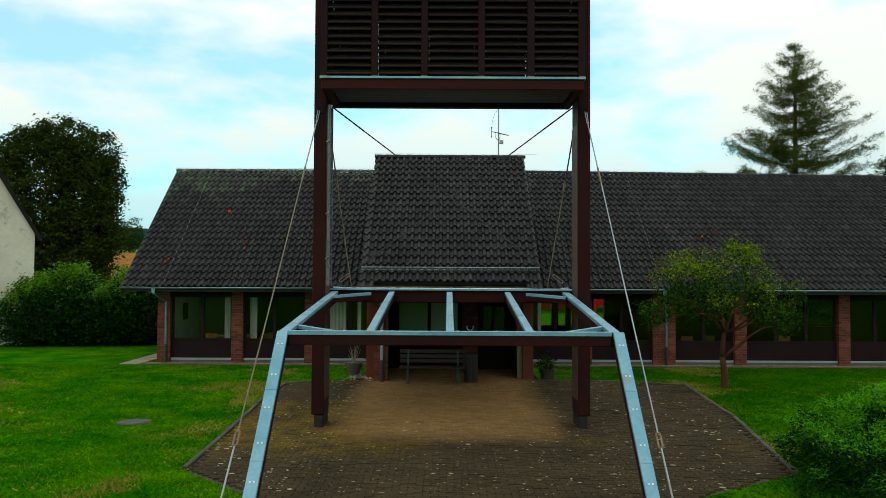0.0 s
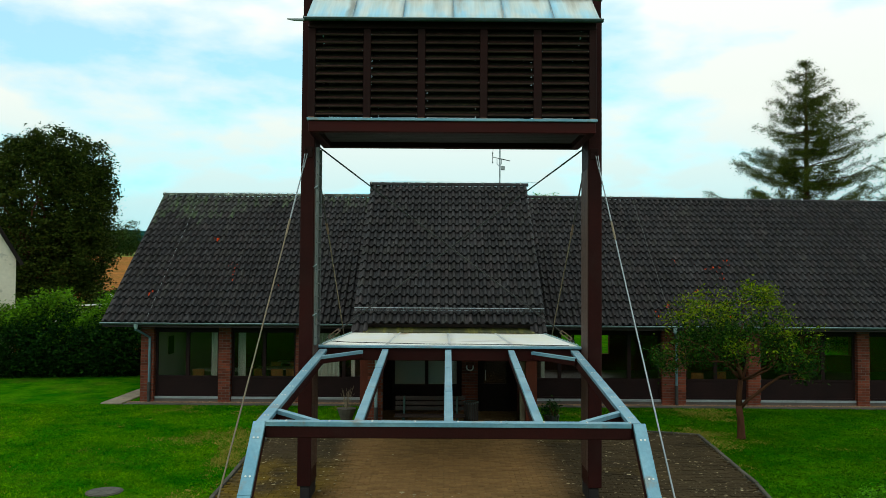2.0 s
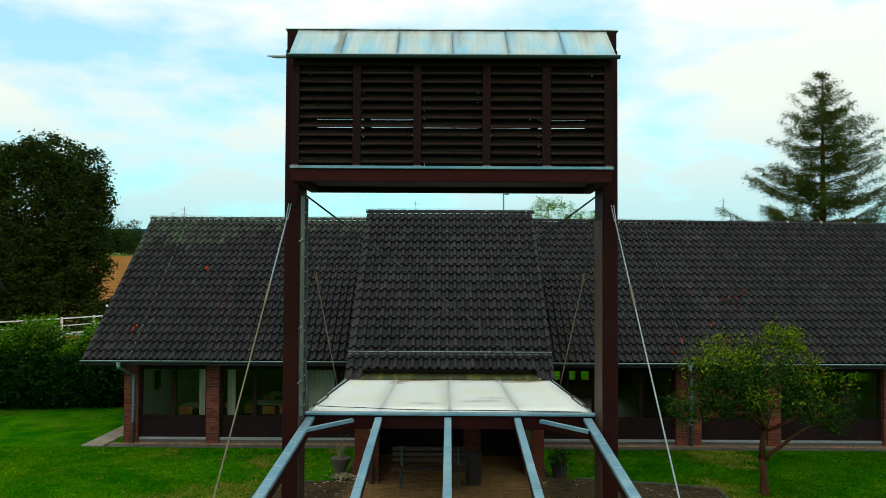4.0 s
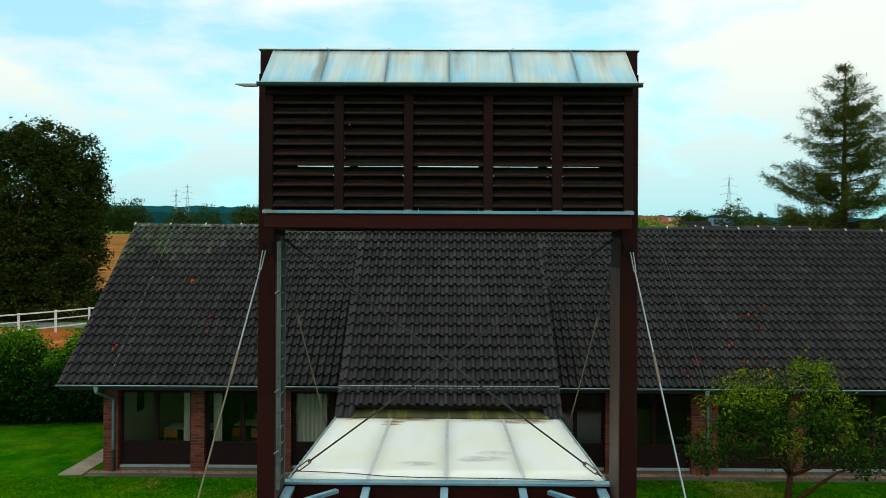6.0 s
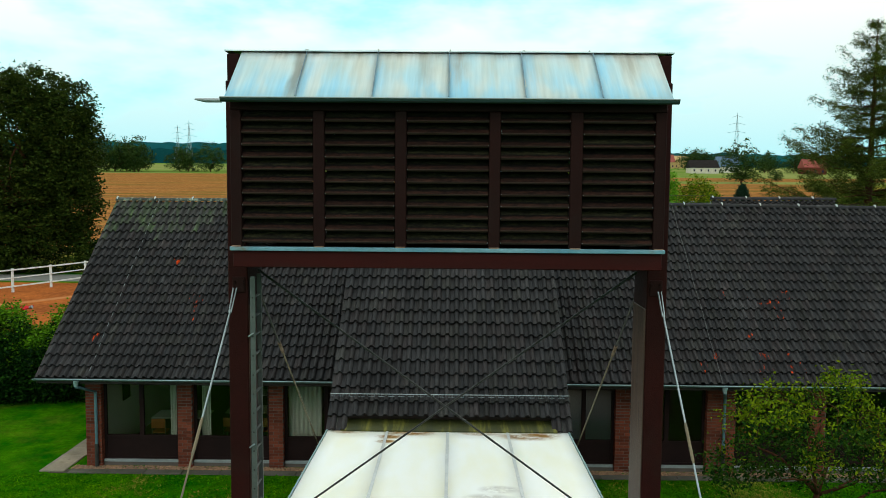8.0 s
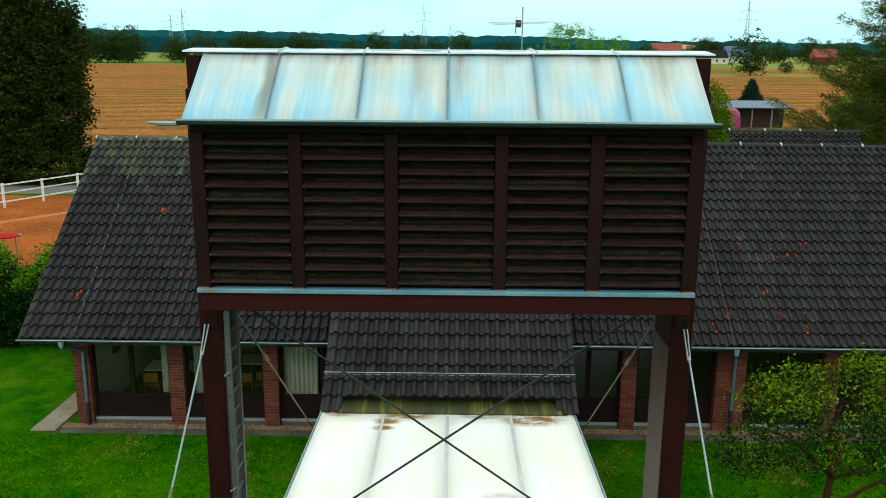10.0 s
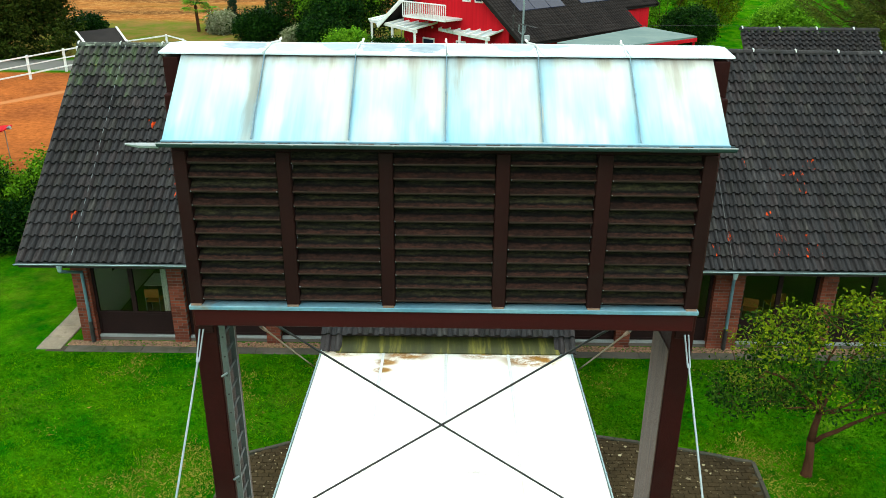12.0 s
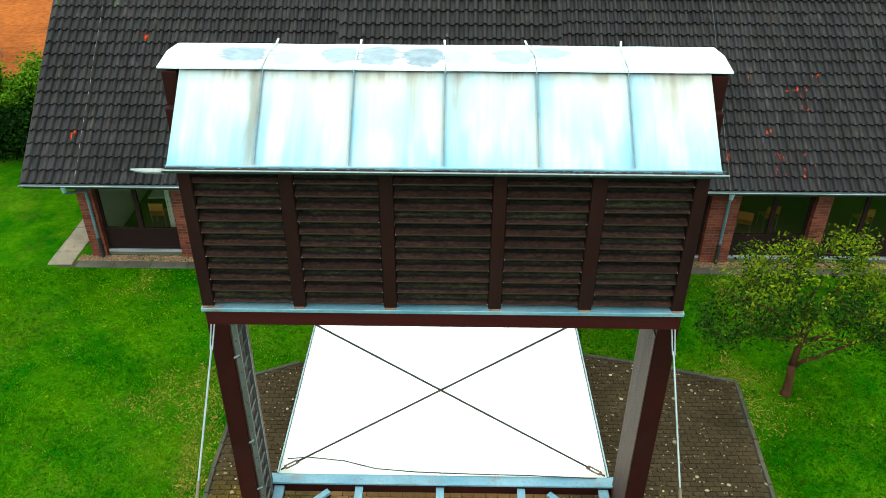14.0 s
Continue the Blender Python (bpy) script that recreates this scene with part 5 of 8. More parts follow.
def build_hall_shell():
    # walls
    def wall(name, x0, x1, y0, y1, z0, z1, mt="brick_rest"):
        return part(name, Geo().box(x0, x1, y0, y1, z0, z1, 0.004), M[mt], hall)
    wall("rear_wall", X_WEST + 1.0, 2.9, 20.4, 20.7, 0, 2.6)
    for x0, x1 in ((2.901, 3.6), (7.1, 14.9), (17.6, 20.5)):
        wall("rear_wall", x0, x1, 20.4, 20.7, 0, 2.6)
    for x0, x1 in ((3.601, 7.099), (14.901, 17.599)):
        wall("rear_wall", x0, x1, 20.4, 20.7, 0, 0.75)
        wall("rear_wall", x0, x1, 20.4, 20.7, 2.05, 2.6)
    for x0, x1 in ((4.72, 5.02), (5.35, 5.58), (5.92, 6.45), (15.5, 16.3)):
        wall("rear_pier", x0, x1, 20.405, 20.695, 0.751, 2.049)
    west = Geo()
    west.add([(-9.74, WALL + 0.05, 0), (-9.74, 20.7, 0), (-9.74, 20.7, 2.95), (-9.74, RIDGE_Y, 6.9), (-9.74, WALL + 0.05, 2.95),
              (-9.44, WALL + 0.05, 0), (-9.44, 20.7, 0), (-9.44, 20.7, 2.95), (-9.44, RIDGE_Y, 6.9), (-9.44, WALL + 0.05, 2.95)],
             [(0, 4, 3, 2, 1), (5, 6, 7, 8, 9), (0, 1, 6, 5), (1, 2, 7, 6), (2, 3, 8, 7), (3, 4, 9, 8), (4, 0, 5, 9)])
    part("gable_wall", west, M["brick_rest"], hall)
    part("gable_lining", Geo().box(-9.435, -9.40, WALL + 0.15, 20.35, 0.06, 2.44, 0.002), M["plaster"], hall)
    wall("east_wall", 20.3, 20.6, WALL + 0.05, 20.4, 0, 2.6)
    # porch cheeks: the hall comes forward under the middle roof
    for x0, x1 in ((-2.35, -2.05), (2.12, 2.42)):
        wall("cheek_wall", x0, x1, 7.45, WALL, 0, 2.62)
    part("porch_back_wall", Geo().box(-2.04, 2.11, 9.9, 10.15, 0, 2.62, 0.004), M["frame"], hall)
    # inner floor, ceiling, partition
    part("inner_floor", Geo().box(-9.40, 20.29, WALL + 0.1, 20.39, -0.05, 0.05, 0.0), M["screed"], hall)
    part("inner_ceiling", Geo().box(-9.40, 20.29, WALL - 0.02, 20.39, 2.45, 2.50, 0.0), M["plaster"], hall)
    for x in (-3.0, 3.1):
        part("partition", Geo().box(x - 0.06, x + 0.06, WALL + 0.2, 20.38, 0.051, 2.449, 0.0), M["plaster"], hall)
    part("lintel_beam", Geo().box(-9.70, -2.36, WALL - 0.02, WALL + 0.20, 2.29, 2.44, 0.006), M["frame"], hall)
    part("lintel_beam", Geo().box(2.43, 20.55, WALL - 0.02, WALL + 0.20, 2.29, 2.44, 0.006), M["frame"], hall)
    part("plinth", Geo().box(-9.72, -2.36, WALL - 0.01, WALL + 0.22, -0.1, 0.10, 0.006), M["mortar"], hall)
    part("plinth", Geo().box(2.43, 20.55, WALL - 0.01, WALL + 0.22, -0.1, 0.10, 0.006), M["mortar"], hall)
    # soffits
    part("soffit", Geo().box(X_WEST + 0.06, MX0 - 0.02, EAVE_Y + 0.04, WALL + 0.02, 2.46, 2.50, 0.002), M["soffit"], hall)
    part("soffit", Geo().box(MX1 + 0.02, X_EAST - 0.1, EAVE_Y + 0.04, WALL + 0.02, 2.46, 2.50, 0.002), M["soffit"], hall)
    part("soffit", Geo().box(-2.04, 2.11, 6.62, 9.9, 2.44, 2.48, 0.002), M["soffit"], hall)


def window(x0, x1, mull, y=WALL + 0.06):
    """A wide fixed window with a dark lower panel and a pale sill."""
    w = part("window", Geo().box(x0 + 0.06, x1 - 0.06, y + 0.005, y + 0.055, 0.20, 0.74, 0.004), M["frame"], hall, "dark brown framed window over a solid panel")
    for a, b in ((x0, x0 + 0.07), (x1 - 0.07, x1)):
        part("frame", Geo().box(a, b, y - 0.01, y + 0.07, 0.17, 2.29, 0.005), M["frame"], w)
    part("frame", Geo().box(x0 + 0.071, x1 - 0.071, y - 0.008, y + 0.068, 2.20, 2.288, 0.005), M["frame"], w)
    part("frame", Geo().box(x0 + 0.071, x1 - 0.071, y - 0.008, y + 0.068, 0.741, 0.82, 0.005), M["frame"], w)
    part("frame", Geo().box(x0 + 0.071, x1 - 0.071, y - 0.008, y + 0.068, 0.17, 0.235, 0.005), M["frame"], w)
    part("sill", Geo().box(x0 + 0.002, x1 - 0.002, WALL - 0.03, y - 0.012, 0.103, 0.168, 0.005), M["sill"], w, "pale metal sill")
    cuts = [x0 + 0.071] + [v for mx in mull for v in (mx - 0.06, mx + 0.06)] + [x1 - 0.071]
    for mx in mull:
        part("mullion", Geo().box(mx - 0.058, mx + 0.058, y - 0.009, y + 0.069, 0.821, 2.199, 0.005), M["frame"], w)
    for a, b in zip(cuts[::2], cuts[1::2]):
        p = part("pane", Geo().box(a - 0.004, b + 0.004, y + 0.026, y + 0.032, 0.815, 2.205, 0.0), M["glass"], w)
        p.visible_shadow = False


PILLARS = [(-9.72, -9.30), (-7.25, -6.86), (-4.80, -4.41), (4.44, 4.83), (6.86, 7.62), (9.60, 10.0), (13.08, 13.47), (16.2, 16.6), (19.4, 19.8)]


def build_pillars():
    rng = random.Random(4)
    bl, bw, bh, jt = 0.24, 0.115, 0.071, 0.012
    stretcher = Geo().add(*cham_box(bl, bw, bh, 0.004)).mesh("brick", M["brick"])
    vs, fs = cham_box(bl, bw, bh, 0.004)
    vh, fh = cham_box(bw, bw, bh, 0.004)
    count = 0
    spots = [(*p, WALL - 0.055) for p in PILLARS] + [(-2.10, -1.70, 6.99), (0.45, 0.93, 9.80)]
    for k, (x0, x1, yc) in enumerate(spots):
        yb = yc + 0.30
        core = part("pillar", Geo().box(x0 + 0.008, x1 - 0.008, yc - bw / 2 + 0.008, yb, -0.1, 2.46, 0.0), M["mortar"], hall, "red brick pillar")
        rest = Geo()
        w = x1 - x0
        z, j = 0.04, 0
        while z < 2.42:
            # front course, bond shifted course by course
            x = x0
            first = bl if j % 2 == 0 else bw
            lens = []
            left = w
            cur = first
            while left > 0.03:
                q = min(cur, left)
                lens.append(q)
                left -= q + jt
                cur = bl
            for q in lens:
                m = Matrix.Translation((x + q / 2, yc + rng.uniform(-0.003, 0.003), z)) @ Matrix.Diagonal((q / bl, 1, 1, 1))
                if count < 300 and k in (1, 2, 3, 4):
                    piece("brick", stretcher, core, m)
                    count += 1
                else:
                    rest.add(vs, fs, m)
                x += q + jt
            # the returns
            for sx in (x0 + bw / 2, x1 - bw / 2):
                rest.add(vh, fh, Matrix.Translation((sx, yc + bw + jt + rng.uniform(-0.002, 0.002), z)))
            z += bh + jt
            j += 1
        part("bricks", rest, M["brick_rest"], core, kind="stuff")


def gutter_run(x0, x1, y, z, parent, r=0.056):
    g = Geo()
    n = 8
    vs, fs = [], []
    for x in (x0, x1):
        for q in (1.0, 0.9):
            for i in range(n + 1):
                t = math.pi + math.pi * i / n
                vs.append((x, y + r * q * math.cos(t), z + r * q * math.sin(t)))
    k = n + 1
    for j in range(n):
        fs += [(j, 2 * k + j, 2 * k + j + 1, j + 1), (k + j + 1, 3 * k + j + 1, 3 * k + j, k + j)]
    fs += [(0, k, 3 * k, 2 * k), (n, 2 * k + n, 3 * k + n, k + n), tuple(range(k)), tuple(reversed(range(2 * k, 3 * k)))]
    g.add(vs, fs)
    gut = part("gutter", g, M["gutter_body"], parent, "grey half-round gutter")
    part("rim_bead", Geo().tube([(x0, y - r, z), (x1, y - r, z)], 0.009, 6), M["gutter"], gut, "pale rolled rim")
    return gut


def downpipe(x, y, parent):
    a = Vector((x - 0.22, EAVE_Y - 0.09, 2.50))
    pts = [a, a + Vector((0, 0, -0.16)), Vector((x, y, 2.05)), Vector((x, y, 0.62))]
    p = part("downpipe", Geo().tube(pts, 0.042, 10), M["pipe"], parent, "blue-grey downpipe")
    part("funnel", Geo().tube([a, a + Vector((0, 0, -0.15))], [0.07, 0.05], 10), M["gutter"], p)
    part("cast_foot", Geo().tube([(x, y, 0.64), (x, y, -0.05)], 0.056, 10), M["cable"], p, "black cast-iron foot")


def build_hall():
    build_hall_shell()
    L = math.hypot(RIDGE_Y - EAVE_Y, RIDGE_Z - EAVE_Z)
    d = Vector((0, (RIDGE_Y - EAVE_Y) / L, (RIDGE_Z - EAVE_Z) / L))
    nn = Vector((0, -d.z, d.y))
    # main roof: deck, tiles, rear slope
    def deck(x0, x1, ey, ez, ry, rz, th=0.10):
        dd = Vector((0, ry - ey, rz - ez)).normalized()
        n2 = Vector((0, -dd.z, dd.y))
        if n2.z < 0:
            n2 = -n2
        g = Geo()
        rz1 = sunk(x1) if rz == RIDGE_Z else rz
        p = [Vector((x, y, z)) - n2 * (0.012 + q) for q in (0, th) for x, y, z in ((x0, ey, ez), (x1, ey, ez), (x1, ry, rz1), (x0, ry, rz))]
        up = (0, 1, 2, 3) if ry > ey else (3, 2, 1, 0)
        faces = [up, tuple(4 + i for i in reversed(up))]
        for i in range(4):
            a, b = up[i], up[(i + 1) % 4]
            faces.append((a, a + 4, b + 4, b))
        return g.add([tuple(v) for v in p], faces)

    def both(g):
        return np.concatenate(g.v), g.f

    roof = part("roof", deck(X_WEST + 0.03, 3.0, EAVE_Y + 0.03, EAVE_Z, RIDGE_Y, RIDGE_Z).add(*both(deck(3.0, X_EAST, EAVE_Y + 0.03, EAVE_Z, RIDGE_Y, RIDGE_Z))), M["soffit"], hall, "dark interlocking tile roof with a few chipped red tiles")
    part("roof", deck(X_WEST + 0.03, 3.0, 2 * RIDGE_Y - EAVE_Y, EAVE_Z, RIDGE_Y, RIDGE_Z).add(*both(deck(3.0, X_EAST, 2 * RIDGE_Y - EAVE_Y, EAVE_Z, RIDGE_Y, RIDGE_Z))), M["tile_rest"], hall, "dark rear roof slope")
    mid = part("roof", deck(MX0 + 0.03, MX1 - 0.03, MID_EY + 0.30, MID_EZ + 0.24, MID_RY, MID_RZ), M["soffit"], hall, "dark tiled middle roof over the entrance")
    mid_l = math.hypot(MID_RY - MID_EY, MID_RZ - MID_EZ)

    # where the middle roof covers the main one
    def under(x, s):
        return MX0 + 0.12 < x < MX1 - 0.12 and s < 5.5
    tiled_slope(roof, X_WEST, X_EAST, EAVE_Y, EAVE_Z, RIDGE_Y, RIDGE_Z, skip=under, seed=2)
    tiled_slope(mid, MX0, MX1, MID_EY, MID_EZ, MID_RY, MID_RZ, skip=lambda x, s: s < mid_l / ROWS and MX0 + 0.36 < x < MX1 - 0.36, singles=lambda x, s: s < 5.2, seed=3)
    # rear face of the middle roof
    part("roof", deck(MX0 + 0.02, MX1 - 0.02, MID_RY + 2.1, MID_RZ - 1.75, MID_RY, MID_RZ), M["tile_rest"], hall, "short rear slope of the middle roof")
    # side cheeks of the middle roof
    for x in (MX0 + 0.04, MX1 - 0.04):
        g = Geo()
        q = [(MID_EY + 0.35, MID_EZ + 0.20), (MID_RY, MID_RZ - 0.14), (13.5, 5.2), (11.2, 2.75), (7.4, 2.50), (6.95, 2.50)]
        vs = [(x - 0.03, y, z) for y, z in q] + [(x + 0.03, y, z) for y, z in q]
        k = len(q)
        g.add(vs, [tuple(range(k)), tuple(reversed(range(k, 2 * k)))] + [(i, k + i, k + (i + 1) % k, (i + 1) % k) for i in range(k)])
        part("roof_cheek", g, M["soffit"], hall)
    # ridge caps with the clips of the lightning conductor
    def ridge(x0, x1, y, z, parent):
        n = int((x1 - x0) / 0.36)
        step = (x1 - x0) / n
        vs = []
        for x, r in ((0.0, 0.112), (step + 0.03, 0.100)):
            for j in range(8):
                t = math.pi * (j / 7) * 1.12 - 0.19
                vs.append((x, -r * math.cos(t), 0.005 + r * math.sin(t) * 0.85))
        fs = [(j, 8 + j, 9 + j, j + 1) for j in range(7)] + [tuple(range(8))[::-1], tuple(range(8, 16))]
        cap = Geo().add(vs, fs).mesh("ridge_cap", M["tile"])
        old = Geo().add(vs, fs).mesh("ridge_cap_mossy", M["ridge_moss"])
        for i in range(n):
            piece("ridge_cap", old if y == RIDGE_Y and x0 + step * i < 1.2 else cap, parent, Matrix.Translation((x0 + step * i, y, z + (sunk(x0 + step * i) - RIDGE_Z if y == RIDGE_Y else 0))))
        k = x0 + 0.05
        clip_me = Geo().box(-0.012, 0.012, -0.112, -0.03, 0.03, 0.105, 0.004).box(-0.010, 0.010, -0.04, 0.03, 0.085, 0.120, 0.004).mesh("ridge_clip", M["white"])
        while k < x1:
            piece("ridge_clip", clip_me, parent, Matrix.Translation((k, y, z + 0.01 + (sunk(k) - RIDGE_Z if y == RIDGE_Y else 0))))
            k += 1.21
        part("conductor", Geo().tube([(x0, y, z + 0.125), (3.0, y, z + 0.12), (x1, y, z + 0.12 + (sunk(x1) - RIDGE_Z if y == RIDGE_Y else 0))], 0.003, 5), M["cable"], parent)
    ridge(X_WEST - 0.02, X_EAST, RIDGE_Y, RIDGE_Z + 0.02, roof)
    ridge(MX0 - 0.02, MX1 + 0.02, MID_RY, MID_RZ + 0.02, mid)
    # conductors down the slopes
    for x in (-9.35, 7.02):
        g = Geo()
        pts = [Vector((x + 0.012 * math.sin(k * 2.1), EAVE_Y, EAVE_Z)) + d * (L * k / 10 - 0.05) + nn * 0.10 for k in range(11)]
        part("conductor", g.tube(pts, 0.0045, 5), M["steel"] if x < 0 else M["alu"], roof, "thin lightning conductor")
    gutter_run(X_WEST - 0.02, MX0 - 0.01, EAVE_Y - 0.07, EAVE_Z - 0.01, hall)
    gutter_run(MX1 + 0.01, X_EAST, EAVE_Y - 0.07, EAVE_Z - 0.01, hall)
    part("fascia", Geo().box(X_WEST + 0.03, MX0, EAVE_Y, EAVE_Y + 0.03, 2.40, 2.52, 0.004), M["soffit"], hall)
    part("fascia", Geo().box(MX1, X_EAST, EAVE_Y, EAVE_Y + 0.03, 2.40, 2.52, 0.004), M["soffit"], hall)
    downpipe(-9.42, WALL - 0.16, hall)
    downpipe(7.30, WALL - 0.16, hall)
    # verge boards
    part("verge_board", Geo().bar(Vector((X_WEST - 0.01, EAVE_Y, EAVE_Z)) - nn * 0.08, Vector((X_WEST - 0.01, RIDGE_Y, RIDGE_Z)) - nn * 0.08, 0.03, 0.18, 0.004), M["soffit"], hall)
    # mossy apron between the middle roof and the canopy
    dm = Vector((0, MID_RY - MID_EY, MID_RZ - MID_EZ)).normalized()
    a = Vector((0, 7.06, 2.72))
    b = Vector((0, 6.40, 2.612))
    g = Geo().add([(MX0 + 0.33, *b.yz), (MX1 - 0.33, *b.yz), (MX1 - 0.33, *a.yz), (MX0 + 0.33, *a.yz), (MX0 + 0.33, b.y, b.z - 0.03), (MX1 - 0.33, b.y, b.z - 0.03), (MX1 - 0.33, a.y, a.z - 0.04), (MX0 + 0.33, a.y, a.z - 0.04)],
                  [(0, 1, 2, 3), (7, 6, 5, 4), (0, 4, 5, 1), (1, 5, 6, 2), (2, 6, 7, 3), (3, 7, 4, 0)])
    part("eave_apron", g, M["apron"], mid, "mossy green-stained eave apron")
    # snow guard
    g = Geo()
    s = 0.80
    base = Vector((0, MID_EY, MID_EZ)) + dm * s
    up = Vector((0, -dm.z, dm.y))
    for q, r in ((0.085, 0.005), (0.17, 0.010)):
        p = base + up * q
        g.tube([(MX0 + 0.02, *p.yz), (MX1 - 0.02, *p.yz)], r, 6)
    k = MX0 + 0.05
    while k < MX1:
        g.tube([(k, *(base + up * 0.06).yz), (k, *(base + up * 0.16).yz)], 0.004, 4)
        k += 0.075
    for x in (MX0 + 0.3, MX0 + 1.2, -0.3, 0.7, 1.5, 2.2):
        g.bar((x, *(base + up * 0.04).yz), (x, *(base + up * 0.17).yz), 0.02, 0.02, 0.003, (0, 1, 0))
    part("snow_guard", g, M["steel"], mid, "galvanised snow guard grille")
    # windows between the pillars
    for (a0, a1), (b0, b1) in zip(PILLARS[:2], PILLARS[1:3]):
        window(a1 + 0.005, b0 - 0.005, [(a1 + b0) / 2])
    window(-4.405, -2.36, [-3.28])
    window(2.43, 4.435, [3.62])
    for (a0, a1), (b0, b1) in zip(PILLARS[3:-1], PILLARS[4:]):
        mid_x = [(a1 + b0) / 2] if b0 - a1 < 2.6 else [a1 + (b0 - a1) / 3, a1 + 2 * (b0 - a1) / 3]
        window(a1 + 0.005, b0 - 0.005, mid_x)
    for a, b in ((-7.60, -7.34), (-6.74, -6.5), (-4.36, -4.1)):
        g = Geo()
        for k in range(6):
            x = a + (b - a) * k / 6
            g.box(x, x + (b - a) / 6, WALL + 0.36 + 0.02 * (k % 2), WALL + 0.38 + 0.02 * (k % 2), 0.35, 2.30, 0.004)
        part("curtain", g, M["cloth"], hall, "pale folded window curtain")
    build_pillars()
    # porch: glazed door, side light
    dr = part("door", Geo().box(1.0, 1.9, 9.82, 9.895, 0.02, 0.85, 0.006), M["frame"], hall, "dark glazed entrance door")
    for q in ((1.0, 1.12, 0.851, 2.1), (1.78, 1.9, 0.851, 2.1)):
        part("stile", Geo().box(q[0], q[1], 9.82, 9.895, q[2], q[3], 0.005), M["frame"], dr)
    part("top_rail", Geo().box(1.121, 1.779, 9.82, 9.895, 2.0, 2.1, 0.005), M["frame"], dr)
    part("pane", Geo().box(1.115, 1.785, 9.85, 9.86, 0.85, 2.005, 0.0), M["glass"], dr)
    part("handle", Geo().tube([(1.16, 9.80, 0.95), (1.16, 9.80, 1.25)], 0.014, 8), M["steel"], dr, "steel bar handle")
    w = part("porch_window", Geo().box(-1.65, 0.40, 9.84, 9.895, 0.02, 0.80, 0.005), M["frame"], hall, "dark porch window")
    for x in (-1.65, -0.65, 0.30):
        part("frame", Geo().box(x, x + 0.10, 9.83, 9.895, 0.801, 2.15, 0.005), M["frame"], w)
    part("pane", Geo().box(-1.6, 0.35, 9.86, 9.866, 0.80, 2.15, 0.0), M["glass"], w)
    part("net_curtain", Geo().box(-1.55, 0.3, 9.875, 9.89, 0.82, 2.1, 0.0), M["cloth"], w)
    part("porch_post", Geo().box(1.98, 2.16, 7.62, 7.80, 0.0, 2.45, 0.008), M["pale_wood"], hall, "pale timber post")
    part("porch_beam", Geo().box(-2.3, 2.4, 6.60, 6.75, 2.22, 2.44, 0.008), M["wood"], hall)
    pipe = part("downpipe", Geo().tube([(-1.86, 6.80, 2.4), (-1.86, 6.80, 0.6)], 0.042, 10), M["gutter"], hall, "blue-grey porch downpipe")
    part("cast_foot", Geo().tube([(-1.86, 6.80, 0.62), (-1.86, 6.80, -0.02)], 0.055, 10), M["cable"], pipe)
    # rear annex roof
    ann = part("annex_roof", deck(9.55, 13.95, 18.0, 5.6, 19.75, 7.15), M["soffit"], hall, "dark tiled rear annex roof")
    tiled_slope(ann, 9.52, 13.98, 16.9, 4.62, 19.75, 7.17, skip=lambda x, s: s < 1.2, singles=lambda x, s: False, seed=8)
    ridge(9.5, 14.0, 19.75, 7.19, ann)


build_hall()


# ---- court, kerbs, path ----
def cut_below(poly, y, side):
    """The part of an outline above (side 1) or below (side -1) a line along x."""
    out = []
    for a, b in zip(poly, poly[1:] + poly[:1]):
        if side * (a[1] - y) >= 0:
            out.append(a)
        if (a[1] - y) * (b[1] - y) < 0:
            out.append((a[0] + (b[0] - a[0]) * (y - a[1]) / (b[1] - a[1]), y))
    return out


